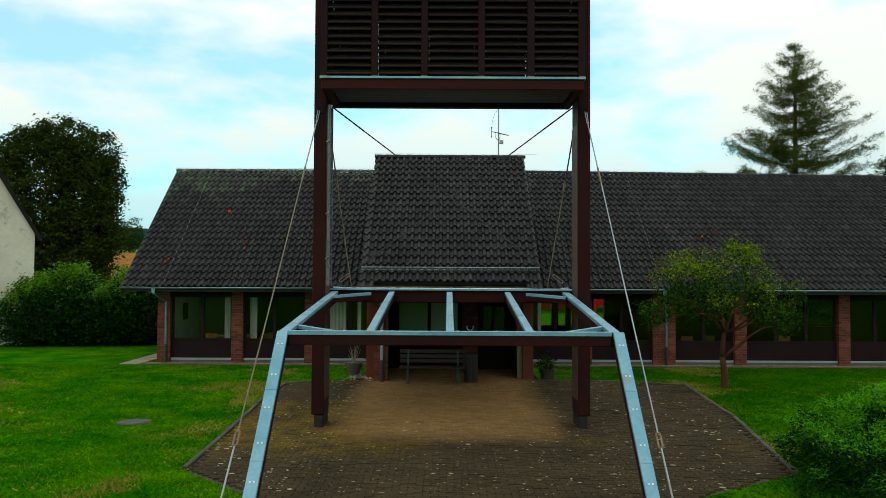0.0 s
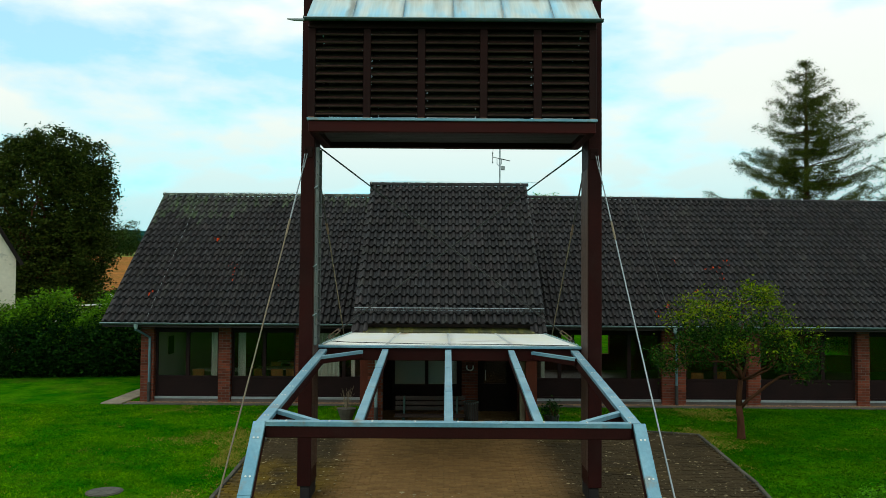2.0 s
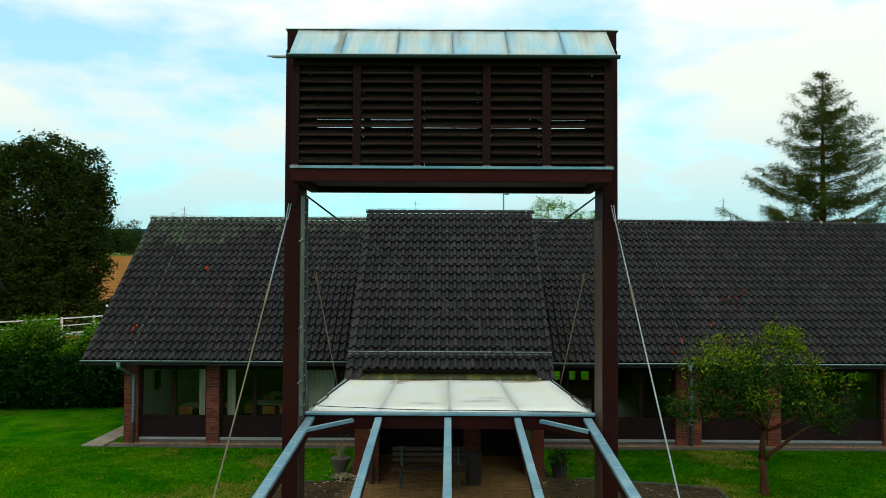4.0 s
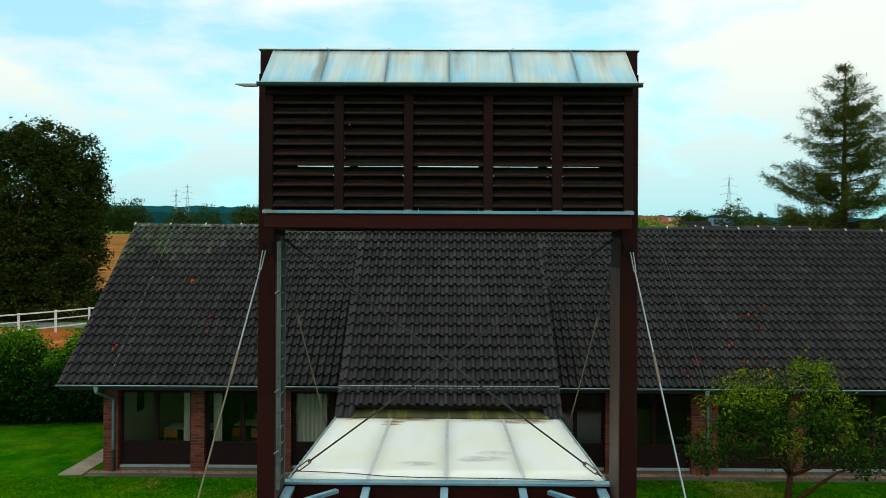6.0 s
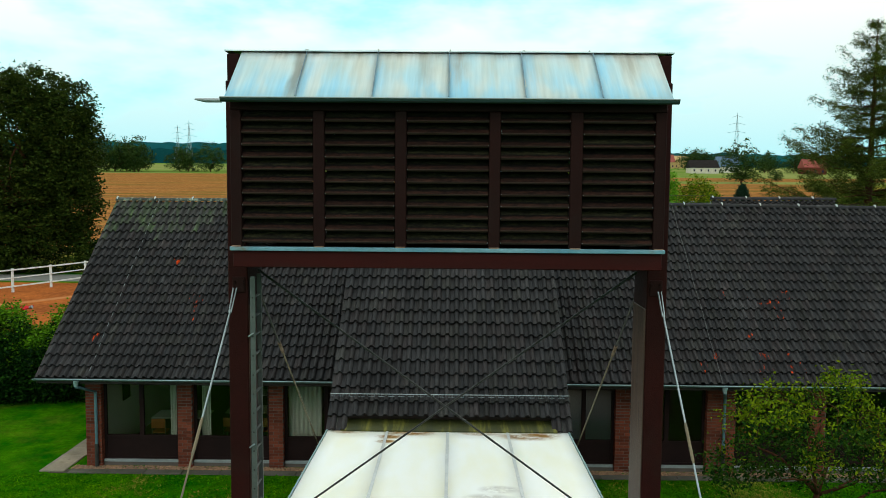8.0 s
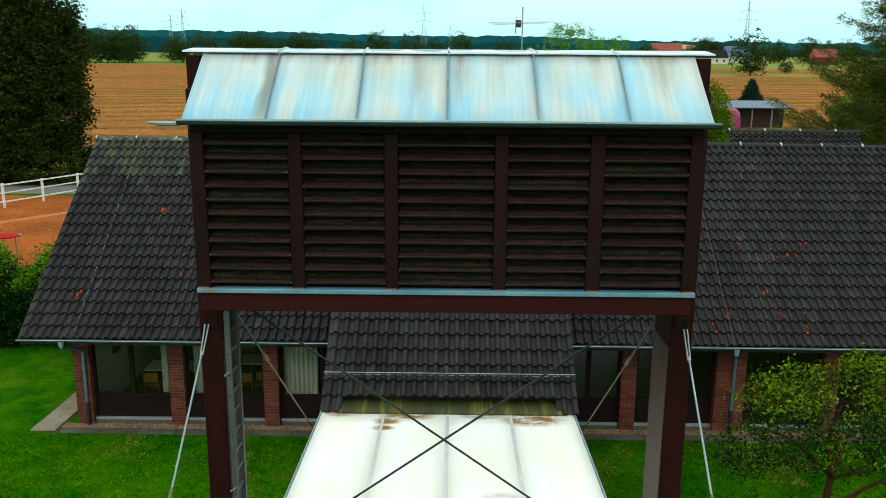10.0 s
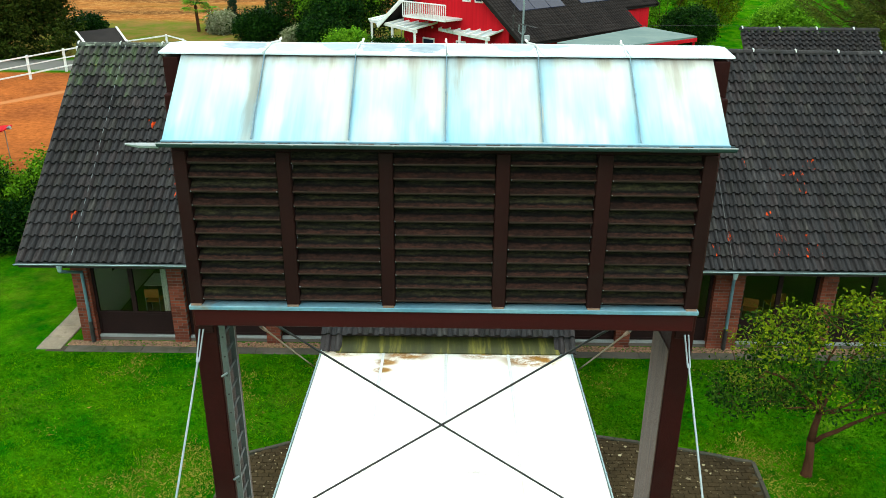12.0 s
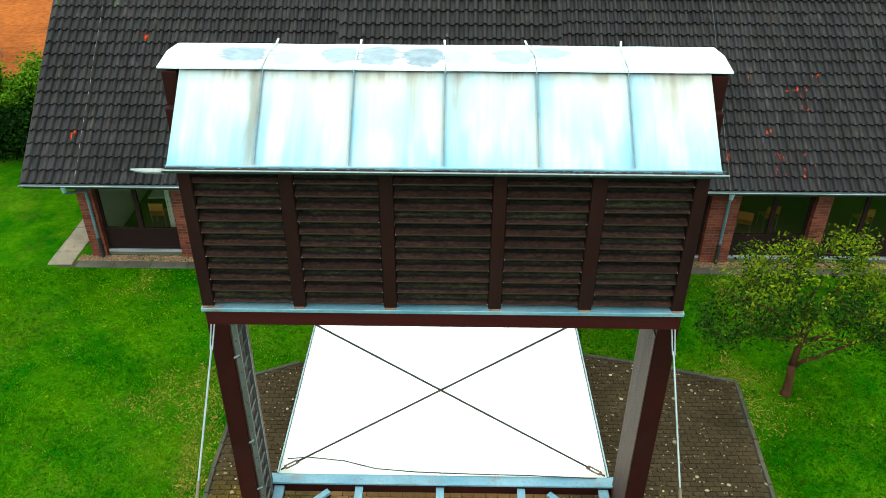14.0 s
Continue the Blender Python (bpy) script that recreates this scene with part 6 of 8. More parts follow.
def build_court():
    base = Geo()
    for lo, hi in ((-8, 0), (0, 3), (3, 6), (6, 9), (9, 11)):
        band = cut_below(cut_below(COURT, lo, 1), hi, -1)
        k = len(band)
        base.add([(x, y, dip(y) - 0.10) for x, y in band] + [(x, y, dip(y) + 0.004) for x, y in band],
                 [tuple(reversed(range(k))), tuple(range(k, 2 * k))] + [(i, (i + 1) % k, k + (i + 1) % k, k + i) for i in range(k)])
    court = alone("pavement", base, M["joint"], "paved court of weathered interlocking stones", "paving", "structure")
    L, W, jt = 0.225, 0.1125, 0.006
    zig = 0.012
    half = L / 2 - jt / 2
    hw = W / 2 - jt / 2
    out = [(-half, -hw + zig), (-half * 0.5, -hw - zig * 0.3), (0, -hw + zig * 0.6), (half * 0.5, -hw - zig * 0.3), (half, -hw + zig),
           (half, hw + zig), (half * 0.5, hw - zig * 0.3), (0, hw + zig * 0.6), (-half * 0.5, hw - zig * 0.3), (-half, hw + zig)]
    k = len(out)
    v = np.array([(x, y, -0.02) for x, y in out] + [(x * 0.985, y * 0.97, 0.020) for x, y in out] + [(x * 0.94, y * 0.90, 0.026) for x, y in out])
    f = [(i, (i + 1) % k, k + (i + 1) % k, k + i) for i in range(k)] + [(k + i, k + (i + 1) % k, 2 * k + (i + 1) % k, 2 * k + i) for i in range(k)] + [tuple(range(2 * k, 3 * k))]
    single = Geo().add(v, f).mesh("paver", M["paver"])
    rest = Geo()
    rng = random.Random(11)
    made = 0
    j = 0
    y = -7.4
    while y < 9.85:
        x = -4.6 + (L / 2 if j % 2 else 0)
        while x < 6.6:
            if inside(COURT, x - 0.09, y) and inside(COURT, x + 0.09, y):
                m = Matrix.Translation((x, y, dip(y) + 0.006 + rng.gauss(0, 0.0035))) @ Matrix.Rotation(rng.gauss(0, 0.012), 4, "X") @ Matrix.Rotation(rng.gauss(0, 0.010), 4, "Y") @ Matrix.Rotation(rng.gauss(0, 0.012), 4, "Z")
                if made < 300 and 3.0 < x < 5.6 and 2.6 < y < 6.2:
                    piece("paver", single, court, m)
                    made += 1
                else:
                    rest.add(v, f, m)
            x += L
        y += W
        j += 1
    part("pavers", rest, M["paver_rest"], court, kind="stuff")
    me = Geo().add(*cham_box(1.0, 0.085, 0.20, 0.012)).mesh("kerb_stone", M["kerb"])
    runs = [COURT[3:8], COURT[12:16]]
    for run in runs:
        for a, b in zip(run[:-1], run[1:]):
            a, b = Vector((*a, 0)), Vector((*b, 0))
            n = max(1, round((b - a).length / 0.6))
            ang = math.atan2(b.y - a.y, b.x - a.x)
            for i in range(n):
                p = a.lerp(b, (i + 0.5) / n)
                s = (b - a).length / n - 0.008
                piece("kerb_stone", me, court, Matrix.Translation((p.x, p.y, dip(p.y) - 0.042 + rng.uniform(-0.006, 0.006))) @ Matrix.Rotation(ang + rng.uniform(-0.012, 0.012), 4, "Z") @ Matrix.Diagonal((s, 1, 1, 1)))
    # leaf litter, moss crumbs and pale lichen spots
    lit = Geo()
    for _ in range(2800):
        x, y = rng.uniform(-4.4, 6.3), rng.uniform(-4.2, 7.2)
        if not inside(COURT, x, y) or (abs(x) < 2.2 and y > 1.2 and rng.random() < 0.93):
            continue
        s = rng.uniform(0.006, 0.024) if rng.random() < 0.9 else rng.uniform(0.025, 0.05)
        a = rng.uniform(0, 6.3)
        pts = [(x + s * rng.uniform(0.6, 1.3) * math.cos(a + t), y + s * rng.uniform(0.5, 1.2) * math.sin(a + t), dip(y) + 0.036 + rng.uniform(0, 0.006)) for t in (0, 1.1, 2.2, 3.1, 4.2, 5.2)]
        lit.add(pts, [(0, 1, 2, 3, 4, 5)])
    alone("leaf_litter", lit, M["dry_leaf"], "scattered pale dry leaves and lichen on paving", "leaf litter", "stuff")


def build_paths():
    me = Geo().add(*cham_box(0.99, 0.30, 0.08, 0.012)).mesh("slab", M["slab"])
    path = alone("path", Geo().box(-10.5, -2.4, 10.74, 11.02, -0.06, 0.006, 0.0).box(2.5, 20.5, 10.74, 11.02, -0.06, 0.006, 0.0), M["joint"], "narrow edging path of concrete slabs along the hall", "path", "structure")
    rng = random.Random(5)
    x = -10.0
    while x < 20.0:
        if not -2.9 < x + 0.5 < 2.9:
            piece("slab", me, path, Matrix.Translation((x + 0.5, 10.88, -0.012 + rng.uniform(-0.004, 0.004))) @ Matrix.Rotation(rng.uniform(-0.006, 0.006), 4, "Z"))
        x += 1.0
    me2 = Geo().add(*cham_box(0.66, 0.62, 0.08, 0.012)).mesh("slab", M["slab_pale"])
    for k in range(6):
        piece("slab", me2, path, Matrix.Translation((-10.45 + rng.uniform(-0.01, 0.01), 11.15 + k * 0.64, -0.008)) @ Matrix.Rotation(rng.uniform(-0.01, 0.01), 4, "Z"))
    peb = Geo()
    for x0, x1 in ((-10.05, -2.5), (2.55, 20.3)):
        n = int((x1 - x0) * 520)
        for _ in range(n):
            x, y, s = rng.uniform(x0, x1), rng.uniform(11.04, 11.33), rng.uniform(0.012, 0.032)
            q = [(rng.uniform(0.7, 1.2) * s * a, rng.uniform(0.7, 1.2) * s * b, rng.uniform(0.5, 0.9) * s * c) for a, b, c in ((1, 0, 0), (0, 1, 0), (-1, 0, 0), (0, -1, 0), (0, 0, 1), (0, 0, -0.6))]
            peb.add([(x + a, y + b, 0.012 + c) for a, b, c in q], [(0, 1, 4), (1, 2, 4), (2, 3, 4), (3, 0, 4), (1, 0, 5), (2, 1, 5), (3, 2, 5), (0, 3, 5)])
    alone("gravel_strip", peb, M["pebble"], "brown gravel drip strip along the hall wall", "gravel", "stuff")
    ring = [(0.30 * math.cos(t), 0.30 * math.sin(t)) for t in np.linspace(0, 2 * math.pi, 25)[:-1]]
    mh = thing("manhole_cover", (-6.50, 1.09, -0.074), "round rusty manhole cover set in the lawn", "manhole cover")
    part("rim", Geo().prism([(-6.5 + x * 1.12, 1.09 + y * 1.12) for x, y in ring], -0.124, -0.056), M["stone"], mh)
    part("lid", Geo().prism([(-6.5 + x * 0.95, 1.09 + y * 0.95) for x, y in ring], -0.074, -0.046), M["cast_iron"], mh)
    for a in range(6):
        t = a * math.pi / 3
        part("rib", Geo().bar((-6.5 + 0.05 * math.cos(t), 1.09 + 0.05 * math.sin(t), -0.044), (-6.5 + 0.25 * math.cos(t), 1.09 + 0.25 * math.sin(t), -0.044), 0.03, 0.008, 0.002), M["cast_iron"], mh)


# ---- plants ----
def leaf_mesh(name, centres, sizes, material, rs, droop=0.0, aspect=0.5):
    """Many small folded leaves at the given centres."""
    n = len(centres)
    c = np.asarray(centres)
    d = rs.normal(size=(n, 3))
    d[:, 2] = d[:, 2] * 0.6 - droop
    d /= np.linalg.norm(d, axis=1)[:, None]
    r = rs.normal(size=(n, 3))
    s = np.cross(d, r)
    s /= np.linalg.norm(s, axis=1)[:, None] + 1e-9
    up = np.cross(s, d)
    L = np.asarray(sizes)[:, None]
    tip, base = c + d * L * 0.5, c - d * L * 0.5
    left, right = c + s * L * aspect * 0.5 + up * L * 0.08, c - s * L * aspect * 0.5 + up * L * 0.08
    v = np.stack([base, right, tip, left], 1).reshape(-1, 3)
    me = bpy.data.meshes.new(name)
    idx = np.arange(n)[:, None] * 4
    faces = np.concatenate([idx + [0, 1, 2], idx + [0, 2, 3]], 1).reshape(-1, 3)
    me.vertices.add(len(v))
    me.vertices.foreach_set("co", v.ravel())
    me.loops.add(faces.size)
    me.loops.foreach_set("vertex_index", faces.ravel().astype(np.int32))
    me.polygons.add(len(faces))
    me.polygons.foreach_set("loop_start", (np.arange(len(faces)) * 3).astype(np.int32))
    me.materials.append(material)
    me.update(calc_edges=True)
    return me


def clumps(blobs, count, rs, hollow=0.55):
    """Clump centres near the skin of several overlapping ellipsoids."""
    vol = np.array([b[3] * b[4] * b[5] for b in blobs]) ** 0.7
    pick = rs.choice(len(blobs), count, p=vol / vol.sum())
    d = rs.normal(size=(count, 3))
    d /= np.linalg.norm(d, axis=1)[:, None]
    rad = (hollow + (1 - hollow) * rs.random(count) ** 0.6)[:, None] * (1 + 0.05 * rs.normal(size=(count, 1)))
    b = np.array(blobs)[pick]
    return b[:, :3] + d * b[:, 3:6] * rad, (d * rad)[:, 2]


def limb(g, a, b, r0, r1, rng, sag=0.12, steps=5, sides=6):
    a, b = Vector(a), Vector(b)
    L = (b - a).length
    pts, rad = [], []
    off = Vector((rng.uniform(-1, 1), rng.uniform(-1, 1), rng.uniform(-0.3, 1))) * L * sag
    for i in range(steps + 1):
        t = i / steps
        pts.append(a.lerp(b, t) + off * math.sin(math.pi * t) + Vector((rng.uniform(-1, 1), rng.uniform(-1, 1), rng.uniform(-1, 1))) * 0.015 * L * (0 < i < steps))
        rad.append(r0 + (r1 - r0) * t)
    g.tube(pts, rad, sides)
    return pts


def leafy_tree(name, at, fork, trunk_r, blobs, n_clump, per, spread, size, leaf, label, category="tree", seed=1, limbs=9, droop=0.1, lean=(0, 0), hollow=0.55, group=""):
    rs, rng = np.random.RandomState(seed), random.Random(seed)
    at = Vector(at)
    e = thing(name, at, label, category, group)
    world = [(at.x + b[0], at.y + b[1], at.z + b[2], b[3], b[4], b[5]) for b in blobs]
    g = Geo()
    top = at + Vector((lean[0], lean[1], fork))
    g.tube([at + Vector((0, 0, -0.1)), at + Vector((0, 0, 0.06)), at.lerp(top, 0.4) + Vector((0.02, 0.01, 0)), top], [trunk_r * 1.5, trunk_r * 1.15, trunk_r, trunk_r * 0.85], 10)
    cl, _ = clumps(world, n_clump, rs, hollow)
    ends = [cl[i] for i in rs.choice(len(cl), min(limbs, len(cl)), replace=False)]
    for q in ends:
        pts = limb(g, top + Vector((0, 0, -0.1 * fork * rng.random())), Vector(q), trunk_r * rng.uniform(0.35, 0.6), trunk_r * 0.08, rng)
        for _ in range(3):
            k = cl[rs.randint(len(cl))]
            s = pts[rng.randint(2, 4)]
            if (Vector(k) - s).length < 0.75 * max(b[3] for b in blobs):
                limb(g, s, Vector(k), trunk_r * 0.16, trunk_r * 0.05, rng, steps=4, sides=5)
    part("trunk", g, M["bark"], e, "", True)
    cent = np.repeat(cl, per, 0) + rs.normal(size=(n_clump * per, 3)) * spread * np.array([1, 1, 0.7])
    sizes = size * rs.uniform(0.6, 1.35, len(cent))
    part("crown", leaf_mesh("crown", cent, sizes, leaf, rs, droop), None, e)
    return e


def shrub(name, at, blobs, n_clump, per, spread, size, leaf, label, category="bush", seed=1, droop=0.0, hollow=0.5, group="", aspect=0.5, lit_leaf=None, share=0.5):
    """A bush of leaf clumps round a few stems; its upper side can take lighter leaves, with the light from above in
    their colour.
    """
    rs, rng = np.random.RandomState(seed), random.Random(seed)
    at = Vector(at)
    e = thing(name, at, label, category, group)
    world = [(at.x + b[0], at.y + b[1], at.z + b[2], b[3], b[4], b[5]) for b in blobs]
    cl, lifted = clumps(world, n_clump, rs, hollow)
    cl[:, 2] = np.maximum(cl[:, 2], at.z + 0.05)
    g = Geo()
    for i in range(7):
        q = cl[rs.randint(len(cl))]
        limb(g, at + Vector((rng.uniform(-0.2, 0.2), rng.uniform(-0.2, 0.2), -0.05)), Vector(q), 0.05, 0.012, rng)
    part("stems", g, M["bark"], e, "", True)
    top = np.zeros(n_clump, bool)
    # upper clumps take the lighter leaves, painted as lit from above
    if lit_leaf:
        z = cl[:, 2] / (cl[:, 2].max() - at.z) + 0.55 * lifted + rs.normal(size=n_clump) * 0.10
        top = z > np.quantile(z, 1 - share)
    for nm, pick, mt in (("foliage", ~top, leaf), ("new_growth", top, lit_leaf)):
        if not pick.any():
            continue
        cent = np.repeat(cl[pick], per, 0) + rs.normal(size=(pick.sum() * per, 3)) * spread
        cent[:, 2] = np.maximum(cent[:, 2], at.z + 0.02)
        part(nm, leaf_mesh(nm, cent, size * rs.uniform(0.6, 1.35, len(cent)), mt, rs, droop, aspect), None, e, "light green upper leaves, top light put into their colour" if nm == "new_growth" else "")
    return e


def garden_tree(at, seed=21):
    """Low open tree: short trunk, wide limbs, twigs that end in leaf tufts, yellow-green leaves on top with the light
    in their colour.
    """
    rs, rng = np.random.RandomState(seed), random.Random(seed)
    at = Vector(at)
    e = thing("garden_tree", at, "small spreading garden tree with yellow-green leaves on lawn", "tree")
    lobes = [(-1.15, 0.0, 2.75, 1.0, 1.05, 0.90), (0.25, 0.15, 3.05, 1.0, 1.1, 0.92), (1.30, 0.0, 2.45, 0.80, 0.95, 0.78), (-0.15, -0.45, 2.15, 1.15, 0.8, 0.36),
             (-1.80, 0.0, 2.05, 0.50, 0.7, 0.50), (1.45, -0.1, 1.90, 0.50, 0.6, 0.42), (0.55, 0.3, 3.65, 0.45, 0.5, 0.35), (-0.7, 0.7, 2.9, 0.8, 0.8, 0.7)]
    world = [(at.x + b[0], at.y + b[1], at.z + b[2], b[3], b[4], b[5]) for b in lobes]
    cl, lifted = clumps(world, 270, rs, 0.5)
    g = Geo()
    fork = at + Vector((-0.04, 0.02, 0.84))
    g.tube([at + Vector((0, 0, -0.1)), at + Vector((0.01, 0, 0.07)), at + Vector((0.0, 0.01, 0.45)), fork], [0.15, 0.105, 0.085, 0.080], 10)
    crotch = at + Vector((0.02, 0.03, 1.52))
    g.tube([fork, at + Vector((-0.02, 0.03, 1.2)), crotch], [0.080, 0.066, 0.060], 9)
    nodes = []
    for x, y, z, r in ((-1.35, 0.05, 2.5, 0.050), (-0.95, -0.6, 2.0, 0.042), (0.15, 0.2, 2.9, 0.055), (0.85, 0.5, 2.7, 0.045), (1.40, -0.15, 1.68, 0.052), (0.5, -0.8, 2.1, 0.038), (-0.4, 0.85, 2.6, 0.042), (1.25, 0.7, 2.2, 0.036)):
        nodes += limb(g, (fork if z < 1.7 else crotch) + Vector((0, 0, -0.15 * rng.random())), at + Vector((x, y, z)), r, r * 0.3, rng, 0.14, 7, 7)[2:]
    nodes = [Vector(p) for p in nodes]
    order = sorted(range(len(cl)), key=lambda k: (Vector(cl[k]) - fork).length)
    for k in order:
        q = Vector(cl[k])
        near = min(nodes, key=lambda p: (p - q).length + 0.5 * max(0.0, p.z - q.z))
        d = (near - q).length
        pts = limb(g, near, q, 0.006 + 0.008 * d, 0.004, rng, 0.10, 4, 5)
        nodes += [Vector(p) for p in pts[2:]]
    part("trunk", g, M["bark"], e, "", True)
    # clumps on the upper side get the leaf colour that has top light in it
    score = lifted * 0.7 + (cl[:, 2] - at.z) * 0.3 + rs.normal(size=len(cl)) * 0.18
    top_lit = score > np.quantile(score, 0.68)
    for nm, pick, mt, per in (("crown", ~top_lit, M["leaf_small"], 42), ("new_growth", top_lit, M["leaf_lightened"], 36)):
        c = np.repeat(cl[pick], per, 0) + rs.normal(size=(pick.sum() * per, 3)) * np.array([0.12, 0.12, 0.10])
        part(nm, leaf_mesh(nm, c, 0.088 * rs.uniform(0.6, 1.35, len(c)), mt, rs, 0.55, 0.45), None, e, "yellow-green upper leaves, top light put into their colour" if nm == "new_growth" else "")
    return e


def conifer(name, at, height, radius, whorls, label, leaf, seed=1, bare=0.1, spray=0.22, dense=1.0, per=14, droop=0.25, taper=0.85):
    rs, rng = np.random.RandomState(seed), random.Random(seed)
    at = Vector(at)
    e = thing(name, at, label, "conifer")
    g = Geo()
    g.tube([at + Vector((0, 0, -0.2)), at + Vector((0, 0, height * 0.5)), at + Vector((0.05, 0, height))], [height * 0.016, height * 0.010, 0.015], 8)
    cent = []
    for w in range(whorls):
        t = bare + (1 - bare) * (w + rng.random() * 0.9) / whorls
        z = height * t
        reach = radius * (1 - t) ** taper + 0.12
        for b in range(rng.randint(4, 7)):
            a = rng.uniform(0, 2 * math.pi)
            r = reach * rng.uniform(0.55, 1.10)
            root = at + Vector((0, 0, z))
            lift = rng.uniform(0.10, 0.42) - droop
            tip = root + Vector((r * math.cos(a), r * math.sin(a), r * lift))
            bend = root.lerp(tip, 0.5) - Vector((0, 0, r * 0.10))
            limb(g, root, bend, 0.010 + 0.007 * r, 0.008 + 0.003 * r, rng, 0.03, 3, 4)
            limb(g, bend, tip, 0.008 + 0.003 * r, 0.004, rng, 0.03, 3, 4)
            m = int(max(3, r * 10 * dense * (0.7 + 1.1 * (1 - t))))
            for i in range(m):
                k = 0.12 + 0.88 * (i + rng.random()) / m
                p = (root.lerp(bend, k * 2) if k < 0.5 else bend.lerp(tip, k * 2 - 1))
                side = Vector((-math.sin(a), math.cos(a), 0)) * rng.uniform(-1, 1) * min(r * 0.26, 0.6) * (1.1 - k)
                cent.append(tuple(p + side + Vector((0, 0, -abs(rng.gauss(0, 0.08)) * (1 + r * 0.08)))))
    part("trunk", g, M["bark"], e, "", True)
    cl = np.array(cent)
    c = np.repeat(cl, per, 0) + rs.normal(size=(len(cl) * per, 3)) * np.array([0.14, 0.14, 0.10]) * spray / 0.22
    part("needles", leaf_mesh("needles", c, spray * rs.uniform(0.5, 1.3, len(c)), leaf, rs, 0.35, 0.15), None, e)
    return e


def build_plants():
    # small garden tree on the lawn before the hall
    garden_tree((7.42, 6.15, -0.01))
    # juniper at the court's corner: a low mound of many tufts
    rng = random.Random(8)
    tufts = [(0, 0, 0.55, 1.9, 1.9, 0.75), (0.8, 1.0, 0.9, 1.3, 1.1, 0.65)]
    for _ in range(54):
        a, r = rng.uniform(0, 6.28), math.sqrt(rng.random())
        x, y = 2.05 * r * math.cos(a), 2.0 * r * math.sin(a)
        tufts.append((x, y, (1.28 + 0.10 * x) * math.sqrt(max(0.05, 1 - r * r)) + rng.uniform(-0.12, 0.10), rng.uniform(0.30, 0.56), rng.uniform(0.30, 0.56), rng.uniform(0.13, 0.20)))
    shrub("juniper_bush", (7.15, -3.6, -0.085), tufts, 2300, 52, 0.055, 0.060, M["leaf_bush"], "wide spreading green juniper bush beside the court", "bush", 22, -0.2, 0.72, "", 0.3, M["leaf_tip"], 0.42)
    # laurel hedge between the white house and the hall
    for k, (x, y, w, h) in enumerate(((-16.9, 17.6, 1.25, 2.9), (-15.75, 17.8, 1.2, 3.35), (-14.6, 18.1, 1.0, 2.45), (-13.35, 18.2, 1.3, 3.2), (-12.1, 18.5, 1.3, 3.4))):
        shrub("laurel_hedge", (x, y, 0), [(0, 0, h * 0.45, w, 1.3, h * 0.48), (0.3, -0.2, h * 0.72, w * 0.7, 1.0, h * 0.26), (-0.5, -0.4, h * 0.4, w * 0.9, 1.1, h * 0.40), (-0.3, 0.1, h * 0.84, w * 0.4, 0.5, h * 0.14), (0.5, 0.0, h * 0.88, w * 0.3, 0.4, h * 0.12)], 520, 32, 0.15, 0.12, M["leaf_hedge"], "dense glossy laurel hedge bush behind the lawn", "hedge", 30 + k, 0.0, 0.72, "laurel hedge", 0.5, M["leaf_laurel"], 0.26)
    # big lime tree and a neighbour behind it
    leafy_tree("lime_tree", (-36.9, 58.6, 0), 3.6, 0.65, [(1.0, -0.6, 1.6, 5.6, 3.4, 1.9), (-3.5, -0.6, 1.6, 4.0, 3.2, 1.9), (0, 0, 9.8, 5.4, 5.0, 6.4), (0.4, -0.2, 6.0, 5.9, 4.8, 4.0), (0.3, -0.2, 3.4, 5.5, 4.0, 2.6), (-0.8, 0.4, 13.2, 3.7, 3.6, 3.6), (3.6, 0, 9.6, 2.9, 3.4, 3.6), (2.6, 0, 12.6, 3.0, 3.2, 2.8), (3.3, -1.0, 7.4, 2.8, 2.6, 1.9), (4.3, 0, 6.2, 2.4, 2.8, 2.4), (4.4, 0, 11.2, 2.3, 2.8, 3.0), (3.7, 0, 14.1, 2.4, 2.6, 2.3), (1.4, -0.5, 15.4, 2.8, 2.6, 2.1), (-1.8, -0.5, 14.6, 2.4, 2.4, 1.9), (-3.8, -1.0, 12.8, 2.1, 2.4, 1.8)], 3000, 32, 0.33, 0.30, M["leaf_big"], "tall dark green lime tree with a dense crown", "tree", 41, 14, 0.1, (0, 0), 0.7)
    leafy_tree("lime_tree", (-47.0, 62.0, 0), 3.4, 0.6, [(0, 0, 10.0, 6.0, 6.0, 6.4), (1.2, -0.5, 6.0, 6.2, 6.0, 4.2), (0.5, -0.8, 3.4, 5.8, 5.0, 2.8)], 1200, 30, 0.36, 0.33, M["leaf_big"], "tall dark green lime tree behind another", "tree", 42, 10, 0.1, (0, 0), 0.7)
    conifer("spruce", (16.7, 22.6, 0), 14.3, 6.9, 46, "tall sparse spruce with rising branches behind the hall", M["needle"], 51, 0.12, 0.16, 1.35, 16, -0.02, 0.80)
    conifer("spruce", (22.6, 25.5, 0), 9.2, 5.6, 26, "low broad spruce behind the hall", M["needle"], 54, 0.08, 0.24, 1.0, 11, 0.15)
    conifer("spruce", (26.5, 29.5, 0), 11.0, 5.6, 24, "sparse spruce behind the hall", M["needle"], 52, 0.1, 0.26, 0.9, 11, 0.18)
    conifer("cone_conifer", (59.7, 155.0, 3.8), 4.6, 2.1, 26, "small dense dark cone-shaped conifer", M["needle_blue"], 53, 0.0, 0.45, 1.4, 16, 0.1)


